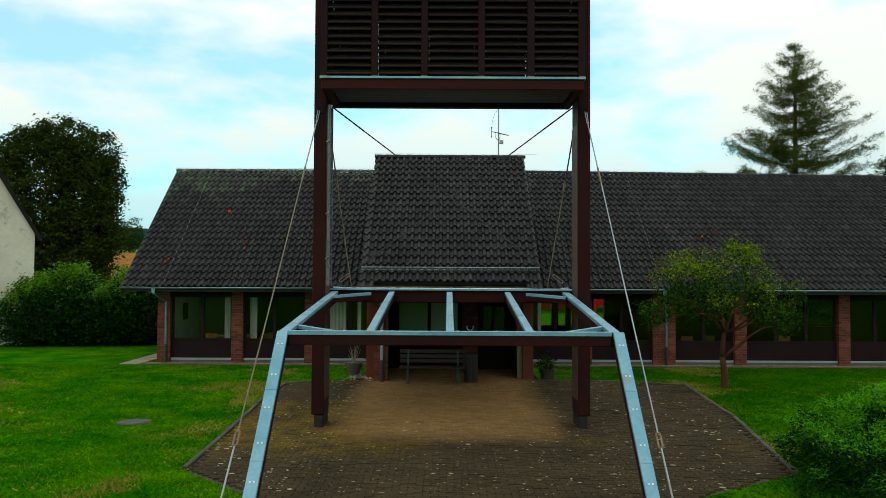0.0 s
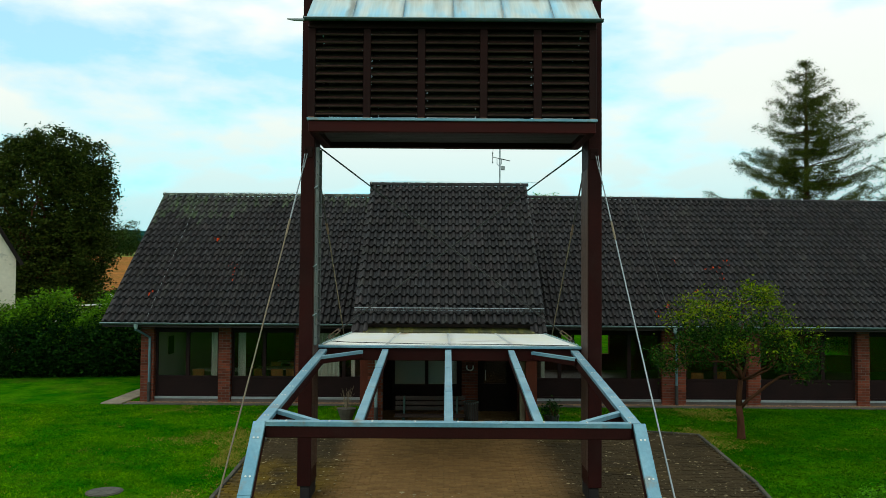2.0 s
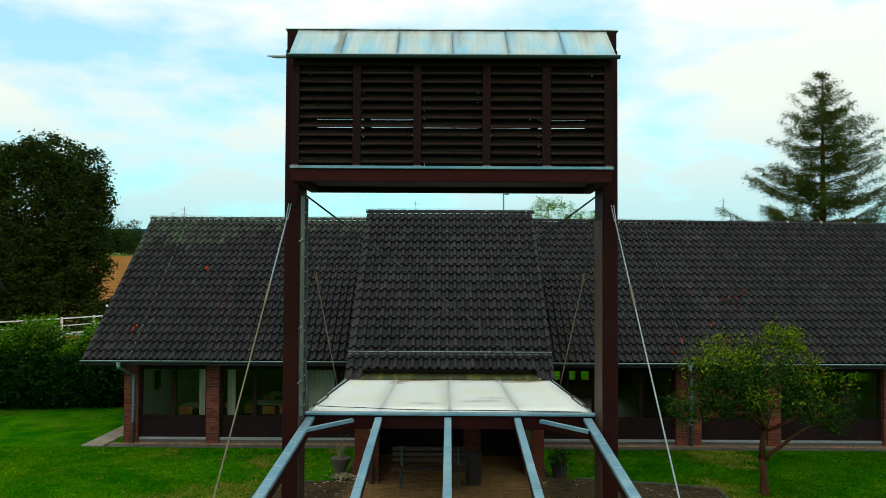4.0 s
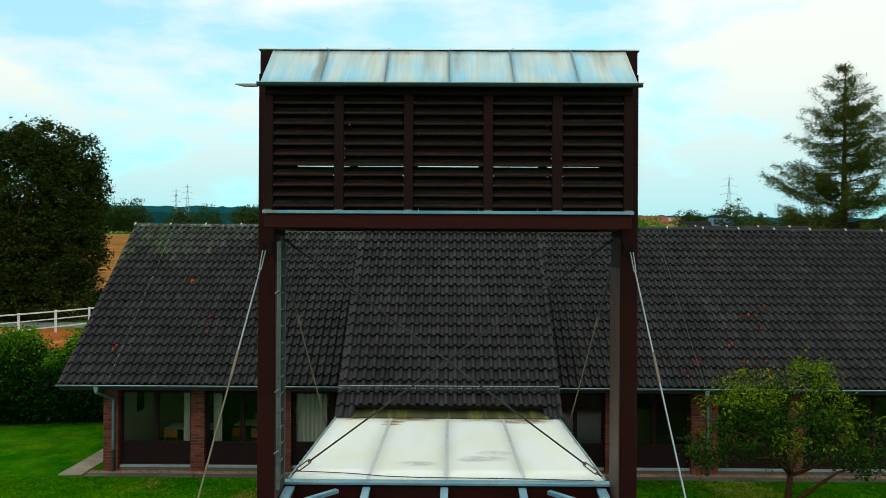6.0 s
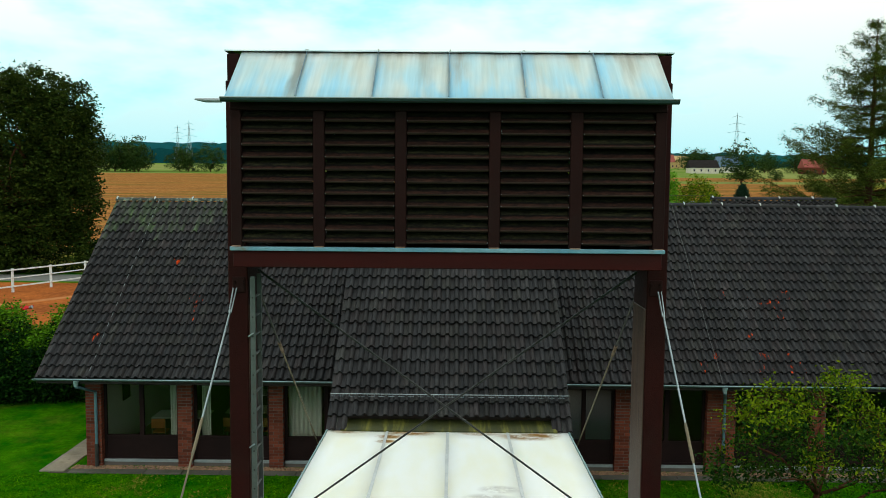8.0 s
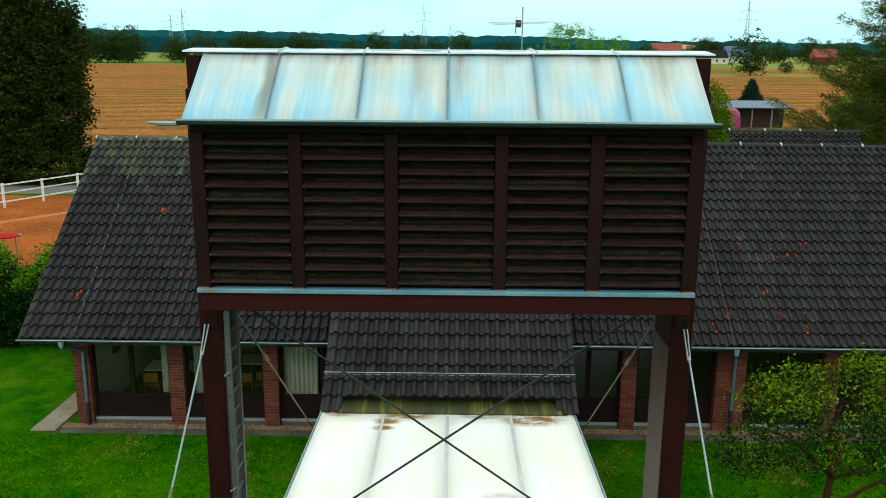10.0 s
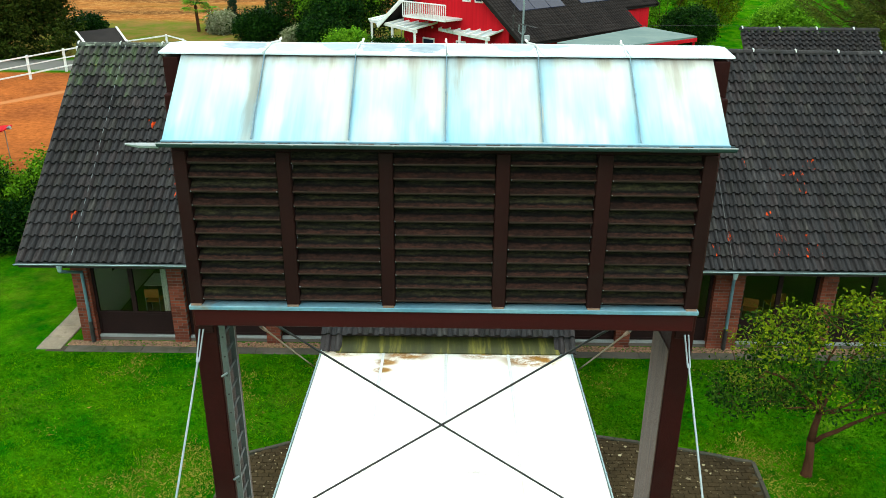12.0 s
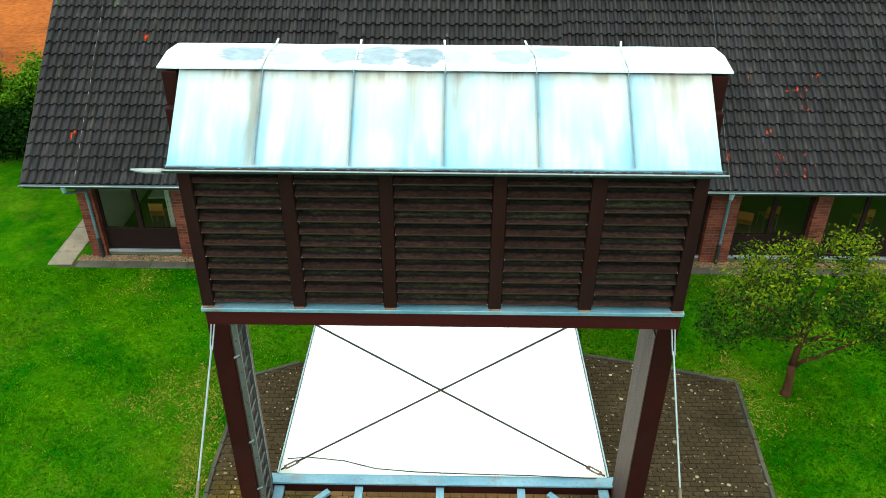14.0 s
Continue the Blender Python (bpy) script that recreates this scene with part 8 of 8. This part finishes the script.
        for k in range(7):
            a, b, c, d = f0.lerp(f1, k / 7), f0.lerp(f1, (k + 1) / 7), b0.lerp(b1, (k + 1) / 7), b0.lerp(b1, k / 7)
            part("glass_pane", Geo().add([tuple(p + Vector((0, 0, 0.085))) for p in (a, b, c, d)] + [tuple(p + Vector((0, 0, 0.077))) for p in (a, b, c, d)], [(0, 1, 2, 3), (7, 6, 5, 4), (0, 4, 5, 1), (1, 5, 6, 2), (2, 6, 7, 3), (3, 7, 4, 0)]), M["milk_glass"], pg)
    # carport with felt roof and red trim
    cp = thing("carport", (12.4, 50.6, 0), "red carport with a flat grey felt roof", "carport")
    q = [Vector((7.2, 48.6, 2.72)), Vector((9.8, 46.4, 2.62)), Vector((18.1, 53.2, 2.62)), Vector((15.2, 57.8, 2.72))]
    part("roof", Geo().add([tuple(p) for p in q] + [tuple(p - Vector((0, 0, 0.12))) for p in q], [(0, 1, 2, 3), (7, 6, 5, 4), (0, 4, 5, 1), (1, 5, 6, 2), (2, 6, 7, 3), (3, 7, 4, 0)]), M["bitumen"], cp, "grey-green felt roof")
    for a, b in zip(q, q[1:] + q[:1]):
        part("fascia", Geo().bar(a - Vector((0, 0, 0.26)), b - Vector((0, 0, 0.26)), 0.08, 0.26, 0.01), M["red"], cp)
    for k in np.linspace(0.03, 0.97, 5):
        p = q[1].lerp(q[2], k)
        part("post", Geo().bar((p.x, p.y + 0.05, 0), (p.x, p.y + 0.05, 2.38), 0.14, 0.14, 0.01, (1, 0, 0)), M["red"], cp)
        if k < 0.9:
            r = q[1].lerp(q[2], k + 0.06)
            part("knee_brace", Geo().bar((p.x, p.y + 0.05, 1.75), (r.x, r.y + 0.05, 2.32), 0.10, 0.10, 0.01), M["red"], cp)


def palm_tree(at):
    """Low windmill palm with two stems: fans of narrow leaflets on arching stalks."""
    rng = random.Random(12)
    at = Vector(at)
    e = thing("palm_tree", at, "low bright green palm with two leaning stems", "palm")
    stalks, fans = Geo(), Geo()
    for dx, dy, h, spread, count in ((0.3, 0.0, 2.7, 1.55, 34), (1.5, 0.4, 1.7, 1.25, 26)):
        top = at + Vector((dx, dy, h))
        part("stem", Geo().tube([at + Vector((dx * 0.4 + 0.3, dy, -0.1)), at + Vector((dx * 0.7 + 0.15, dy, h * 0.5)), top], [0.17, 0.15, 0.13], 9), M["bark"], e)
        for _ in range(count):
            a, rise_up = rng.uniform(0, 6.28), rng.uniform(-0.45, 0.95)
            out = Vector((math.cos(a), math.sin(a), 0))
            hub = top + out * spread * 0.55 * (1 - 0.4 * max(0, rise_up)) + Vector((0, 0, rise_up * 0.75))
            stalks.tube([top, top.lerp(hub, 0.6) + Vector((0, 0, 0.12)), hub], [0.022, 0.016, 0.012], 4)
            side = Vector((-out.y, out.x, 0))
            for k in range(15):
                q = (k - 7) / 7 * 1.9
                d = (out * math.cos(q) + side * math.sin(q) + Vector((0, 0, 0.35 * rise_up))).normalized()
                n2 = d.cross(Vector((0, 0, 1))).normalized() * 0.035
                mid, tip = hub + d * 0.42 * spread / 1.5, hub + d * 0.72 * spread / 1.5 + Vector((0, 0, -0.22))
                fans.add([tuple(hub), tuple(mid + n2), tuple(tip), tuple(mid - n2)], [(0, 1, 2, 3)])
    part("stalks", stalks, M["leaf_hedge"], e)
    part("fronds", fans, M["leaf_bright"], e, "bright green fan fronds")


def build_yard():
    # shed, pink trailer, planks, flag
    s = thing("yard_shed", (41, 106, 1.7), "low timber shed with a blue-grey metal roof", "shed")
    part("wall", Geo().box(37.6, 47.6, 108.5, 112.5, 1.5, 4.6, 0.02), M["bench_wood"], s)
    part("roof", Geo().bar((42.0, 106.6, 4.75), (42.0, 113.2, 5.55), 12.5, 0.16, 0.02), M["blue_roof"], s, "blue-grey metal roof")
    for x in (36.9, 39.6, 42.4, 45.2):
        part("post", Geo().box(x, x + 0.18, 106.9, 107.08, 1.5, 4.7, 0.01), M["pale_wood"], s)
    tx, ty, tz = 37.2, 104.0, 1.76
    t = thing("horse_trailer", (tx, ty, tz), "rounded pink horse trailer parked by the shed", "trailer")
    body = Geo()
    vs, fs = [], []
    secs = [(-2.3, 0.6, 1.8), (-2.2, 1.0, 2.5), (-1.5, 1.1, 3.1), (1.7, 1.1, 3.1), (2.3, 1.0, 2.6), (2.45, 0.7, 1.9)]
    for dx, hw, top in secs:
        for k in range(10):
            a = math.pi * k / 9
            vs.append((tx + dx, ty - hw * math.cos(a), tz + 0.45 + (top - 0.45) * (math.sin(a) ** 0.6 if 0 < k < 9 else 0)))
    for i in range(5):
        for k in range(9):
            fs.append((i * 10 + k, i * 10 + k + 1, (i + 1) * 10 + k + 1, (i + 1) * 10 + k))
    fs += [tuple(range(10))[::-1], tuple(range(50, 60))]
    part("body", body.add(vs, fs), M["pink"], t, "", True)
    for x in (tx - 0.5, tx + 0.4):
        part("wheel", Geo().tube([(x, ty - 1.05, tz + 0.32), (x, ty - 0.8, tz + 0.32)], 0.32, 14), M["cable"], t)
    part("cover", Geo().box(tx - 1.5, tx + 0.4, ty - 1.02, ty - 0.97, tz + 1.7, tz + 2.3, 0.02), M["white"], t)
    f = thing("flag_pole", (-4.2, 60.0, 0), "thin flag pole with a red and white flag", "flag pole")
    part("pole", Geo().tube([(-4.2, 60, 0), (-4.2, 60, 8.6)], 0.04, 6), M["white"], f)
    part("flag", Geo().bar((-4.1, 60, 8.0), (-3.95, 60, 5.9), 0.02, 0.16, 0.0, (1, 0, 0)), M["white"], f)
    part("flag", Geo().bar((-4.22, 60.03, 8.0), (-4.12, 60.03, 6.6), 0.02, 0.10, 0.0, (1, 0, 0)), M["red"], f)
    behind_house = ((-10.2, 66, 4.3, 7.8, "leaf_bright", 70), (-7.2, 67, 2.8, 6.4, "leaf_hedge", 71), (-13.6, 67, 2.6, 5.4, "leaf_hedge", 99), (-10.2, 63.5, 2.6, 4.6, "leaf_hedge", 100), (19.4, 70, 3.4, 9.4, "leaf_bright", 72), (24.6, 73, 3.4, 8.2, "leaf_lightened", 73), (14.6, 73, 2.8, 8.8, "leaf_hedge", 101), (33, 54, 2.6, 3.4, "leaf_hedge", 103), (37.5, 57, 3.0, 4.4, "leaf_far", 104), (43, 72, 3.6, 4.6, "leaf_far", 105), (20.5, 64.0, 2.4, 3.4, "leaf_hedge", 106), (15.5, 82, 4.0, 8.4, "leaf_hedge", 74), (9.5, 84, 4.2, 8.6, "leaf_bright", 75), (13.2, 92, 5.2, 14.0, "leaf_bright", 60), (18.8, 93, 4.4, 12.4, "leaf_bright", 61), (23.0, 96, 3.2, 10.4, "leaf_bright", 107), (3.5, 84, 3.6, 8.0, "leaf_hedge", 76), (25.0, 40, 2.4, 3.2, "leaf_hedge", 77), (30, 46, 3.2, 3.6, "leaf_bright", 78), (37, 62, 3.2, 4.4, "leaf_hedge", 79), (-13.2, 62.0, 1.1, 1.5, "leaf_pale", 80), (-11.0, 61, 2.0, 2.8, "leaf_hedge", 81))
    round_yard = ((-33.0, 66, 1.8, 1.9, "leaf_hedge", 82), (-21.6, 69.3, 1.2, 1.7, "leaf_pale", 83), (-17.4, 66.0, 2.2, 2.6, "leaf_hedge", 68), (-5.0, 53.5, 1.9, 2.0, "leaf_hedge", 84), (-8.2, 55.5, 1.8, 2.4, "leaf_bright", 85), (28.0, 80, 2.4, 5.0, "leaf_bright", 88), (53, 96, 4.0, 5.0, "leaf_hedge", 95), (55, 100, 4.5, 6.0, "leaf_bright", 96), (27, 60, 2.6, 4.6, "leaf_bright", 97), (52, 84, 4.5, 6.5, "leaf_far", 98), (27, 31, 2.6, 3.4, "leaf_bright", 86), (22.5, 33, 2.2, 2.2, "leaf_hedge", 87))
    for x, y, w, h, mt, sd in behind_house + round_yard:
        shrub("garden_bush", (x, y, float(rise(x, y))), [(0, 0, h * 0.5, w, w * 0.8, h * 0.5), (w * 0.3, 0, h * 0.68, w * 0.6, w * 0.6, h * 0.34), (-w * 0.4, 0, h * 0.45, w * 0.6, w * 0.6, h * 0.36)], 420, 34, 0.24, 0.22, M[mt], "leafy green garden bush behind the hall", "bush", sd, 0.0, 0.65, "garden bushes")
    palm_tree((-24.6, 70.3, 0.2))
    # slim upright cypresses by the field edge
    for k, (x, y, h) in enumerate(((-21.4, 72.5, 4.5), (-17.9, 73.2, 4.8))):
        shrub("column_cypress", (x, y, 0.2), [(0, 0, h * 0.5, 0.34, 0.34, h * 0.52)], 170, 20, 0.10, 0.18, M["needle_blue"], "slim upright dark cypress", "cypress", 90 + k, -0.3, 0.6, "cypresses")
    p = thing("plank_stack", (22.0, 45.5, 0), "stack of orange planks and bricks on the yard", "plank stack")
    for k in range(5):
        part("plank", Geo().box(21.2, 23.2, 45.0 + 0.02 * k, 46.0, 0.02 + 0.17 * k, 0.17 + 0.17 * k, 0.01), M["beech"] if k % 2 else M["brick_rest"], p)


def build_antenna():
    x, y = 1.80, 13.1
    e = thing("roof_antenna", (x, y, 5.9), "tall thin roof antenna mast with two aerials behind the middle ridge", "antenna")
    part("mast", Geo().tube([(x, y, 5.9), (x, y, 8.9), (x, y, 8.92), (x, y, 10.75)], [0.026, 0.026, 0.019, 0.017], 8), M["steel"], e)
    # lower aerial: a short boom with many small cross elements, a dipole and its bracket
    boom = part("yagi", Geo().tube([(x - 0.24, y - 0.04, 8.15), (x + 0.36, y - 0.04, 8.02)], 0.012, 6), M["cable"], e, "small dark yagi aerial")
    for k in range(13):
        q = x - 0.05 + k * 0.032
        part("element", Geo().tube([(q, y - 0.16, 8.105 - k * 0.0069), (q, y + 0.08, 8.105 - k * 0.0069)], 0.0055, 4), M["cable"], boom)
    part("dipole", Geo().tube([(x - 0.25, y - 0.04, 7.95), (x - 0.25, y - 0.04, 8.30)], 0.012, 6).tube([(x - 0.25, y - 0.04, 8.27), (x - 0.25, y - 0.04, 8.31)], 0.026, 8).tube([(x - 0.25, y - 0.04, 7.94), (x - 0.25, y - 0.04, 7.98)], 0.026, 8), M["cable"], boom)
    for dx in (-0.10, 0.05):
        part("bracket", Geo().tube([(x + dx, y - 0.03, 8.09), (x + dx, y - 0.03, 7.92), (x + dx * 0.3, y - 0.02, 7.86), (x, y, 7.86)], 0.012, 6), M["steel"], e)
    part("junction_box", Geo().box(x + 0.03, x + 0.17, y - 0.09, y - 0.02, 7.70, 7.84, 0.012), M["sill"], e, "small pale junction box")
    part("lead", Geo().tube([(x - 0.25, y - 0.04, 8.30), (x - 0.22, y - 0.05, 8.55), (x - 0.14, y - 0.05, 8.80), (x - 0.03, y, 8.95)], 0.006, 5), M["cable"], e)
    # upper aerial: long thin elements on a short boom
    top = part("vhf_aerial", Geo().tube([(x - 0.10, y - 0.45, 10.33), (x - 0.10, y + 0.45, 10.33)], 0.014, 6), M["steel"], e, "wide aerial with long thin elements")
    for k, w in enumerate((0.80, 0.76, 0.70, 0.64)):
        v = y - 0.42 + 0.28 * k
        part("element", Geo().tube([(x - 0.10 - w, v, 10.33), (x - 0.10 + w, v, 10.36)], 0.0035, 4), M["steel"], top)
    part("rotor_box", Geo().box(x - 0.17, x - 0.03, y - 0.06, y + 0.06, 10.24, 10.42, 0.015), M["cable"], top)
    part("side_rod", Geo().tube([(x - 0.17, y, 10.10), (x - 0.17, y, 10.50)], 0.010, 5), M["cable"], top)


def pylon(x, y, h, label):
    z0 = float(rise(x, y))
    e = thing("pylon", (x, y, z0), label, "pylon", "pylons")
    g = Geo()
    r = 0.10
    for sx in (-1, 1):
        for sy in (-1, 1):
            g.tube([(x + sx * h * 0.08, y + sy * h * 0.08, z0), (x + sx * h * 0.02, y + sy * h * 0.02, z0 + h * 0.62), (x, y, z0 + h)], r, 4)
    for k in range(7):
        za, zb = z0 + h * 0.62 * k / 7, z0 + h * 0.62 * (k + 1) / 7
        wa, wb = h * (0.08 - 0.06 * k / 7), h * (0.08 - 0.06 * (k + 1) / 7)
        g.tube([(x - wa, y, za), (x + wb, y, zb)], r * 0.7, 4).tube([(x + wa, y, za), (x - wb, y, zb)], r * 0.7, 4)
    part("tower", g, M["steel"], e)
    for q, w in ((0.66, 0.16), (0.80, 0.13), (0.92, 0.09)):
        part("crossarm", Geo().tube([(x - h * w, y, z0 + h * q), (x, y, z0 + h * q + h * 0.03), (x + h * w, y, z0 + h * q)], r, 4), M["steel"], e)


def build_distance():
    rng = random.Random(77)
    k = 0
    # row of trees and copses at the field's far side
    spots = []
    for i in range(7):
        spots.append((-196 + 5.0 * i + rng.uniform(-1.5, 1.5), 414 + rng.uniform(-8, 8), rng.uniform(14, 21)))
    for x0, x1, step, y, h0, h1 in ((-152, -120, 10, 428, 13, 17), (-119, -80, 7.5, 441, 13, 18), (-78, 30, 17, 440, 14, 18), (-275, -215, 17, 446, 17, 20), (160, 190, 8, 540, 14, 19), (196, 250, 9, 500, 12, 16)):
        x = x0
        while x < x1:
            spots.append((x + rng.uniform(-2, 2), y + rng.uniform(-6, 6), rng.uniform(h0, h1)))
            x += step * rng.uniform(0.8, 1.3)
    spots += [(112, 301, 17.5), (103, 430, 12), (133, 320, 6)]
    for x, y, h in spots:
        k += 1
        z = float(rise(x, y))
        w = h * rng.uniform(0.36, 0.48)
        leafy_tree("field_tree", (x, y, z), h * 0.08, h * 0.02, [(0, 0, h * 0.52, w, w, h * 0.46), (w * 0.4, 0, h * 0.38, w * 0.9, w * 0.8, h * 0.36), (-w * 0.4, 0, h * 0.40, w * 0.9, w * 0.8, h * 0.38)], 190, 18, h * 0.045, h * 0.05, M["leaf_far"], "round leafy tree at the edge of the field", "tree", 200 + k, 5, 0.0, (0, 0), 0.5, "field trees")
    # wooded ridge
    g = Geo()
    n = 420
    rs = np.random.RandomState(3)
    vs, fs = [], []
    for i in range(n + 1):
        x = -1500 + 3000 * i / n
        top = 60 - 0.014 * x + 2.5 * noise.noise(Vector((x * 0.006, 0, 0))) + 1.8 * noise.noise(Vector((x * 0.05, 1, 0))) + rs.uniform(-0.9, 0.9)
        vs += [(x, 1050, 5), (x, 1052 + rs.uniform(-3, 3), top - 10), (x, 1085, top)]
    for i in range(n):
        fs += [(3 * i, 3 * i + 3, 3 * i + 4, 3 * i + 1), (3 * i + 1, 3 * i + 4, 3 * i + 5, 3 * i + 2)]
    alone("backdrop", g.add(vs, fs), M["far_wood"], "wooded ridge on the horizon, haze put into its blue-green colour", "woods", "structure")
    for x, y, h in ((-189, 560, 33), (-199, 565, 30), (-20, 520, 36), (-4, 700, 26), (187, 520, 39)):
        pylon(x, y, h, "grey lattice power pylon far across the fields")

    def far_house(x, y, w, d, h, rh, wall, roof, label):
        z = float(rise(x, y))
        e = thing("far_house", (x, y, z), label, "house", "far houses")
        part("wall", Geo().box(x - w / 2, x + w / 2, y - d / 2, y + d / 2, z - 0.5, z + h, 0.02), M[wall], e)
        g = Geo()
        q = [(-w / 2 - 0.4, -d / 2 - 0.4, h), (w / 2 + 0.4, -d / 2 - 0.4, h), (w / 2 + 0.4, d / 2 + 0.4, h), (-w / 2 - 0.4, d / 2 + 0.4, h), (-w / 2 - 0.2, 0, h + rh), (w / 2 + 0.2, 0, h + rh)]
        g.add([(x + a, y + b, z + c) for a, b, c in q], [(0, 1, 5, 4), (2, 3, 4, 5), (1, 2, 5), (3, 0, 4), (3, 2, 1, 0)])
        part("roof", g, M[roof], e)
        for i in range(max(2, int(w / 3.5))):
            a = x - w / 2 + (i + 0.5) * w / max(2, int(w / 3.5))
            part("window", Geo().box(a - 0.5, a + 0.5, y - d / 2 - 0.06, y - d / 2 - 0.003, z + 1.0, z + 2.3, 0.02), M["solar"], e)
    far_house(172, 660, 24, 14, 5, 6.5, "yellow", "roof_red", "long ochre house with a red roof")
    far_house(192, 668, 13, 12, 6.5, 4, "yellow", "yellow", "ochre side wing with a shallow roof")
    far_house(152, 478, 17, 10, 3.2, 4.8, "render", "dark_roof", "white house with a dark roof")
    far_house(175, 503, 14, 11, 3.4, 6.8, "render", "blue_roof", "white house with a steep slate-blue roof")
    far_house(215, 470, 13, 9, 4, 5, "brick_rest", "roof_red", "red brick house with a red roof")
    far_house(-116, 455, 14, 9, 4, 5, "white", "roof_red", "white house with a red roof")
    far_house(-262, 440, 20, 8, 4, 2, "white", "dark_roof", "long white farm building")
    c = thing("car", (74, 262, float(rise(74, 262))), "small dark car on the far field road", "car")
    z = float(rise(74, 262))
    part("body", Geo().box(71.9, 76.1, 261.1, 262.9, z + 0.35, z + 0.85, 0.12), M["solar"], c)
    part("cabin", Geo().box(72.8, 75.4, 261.25, 262.75, z + 0.84, z + 1.4, 0.18), M["solar"], c)
    for x in (72.7, 75.3):
        part("wheel", Geo().tube([(x, 261.0, z + 0.33), (x, 261.25, z + 0.33)], 0.33, 12), M["cable"], c)


build_white_house()
build_fence()
build_red_house()
build_yard()
build_antenna()
build_distance()
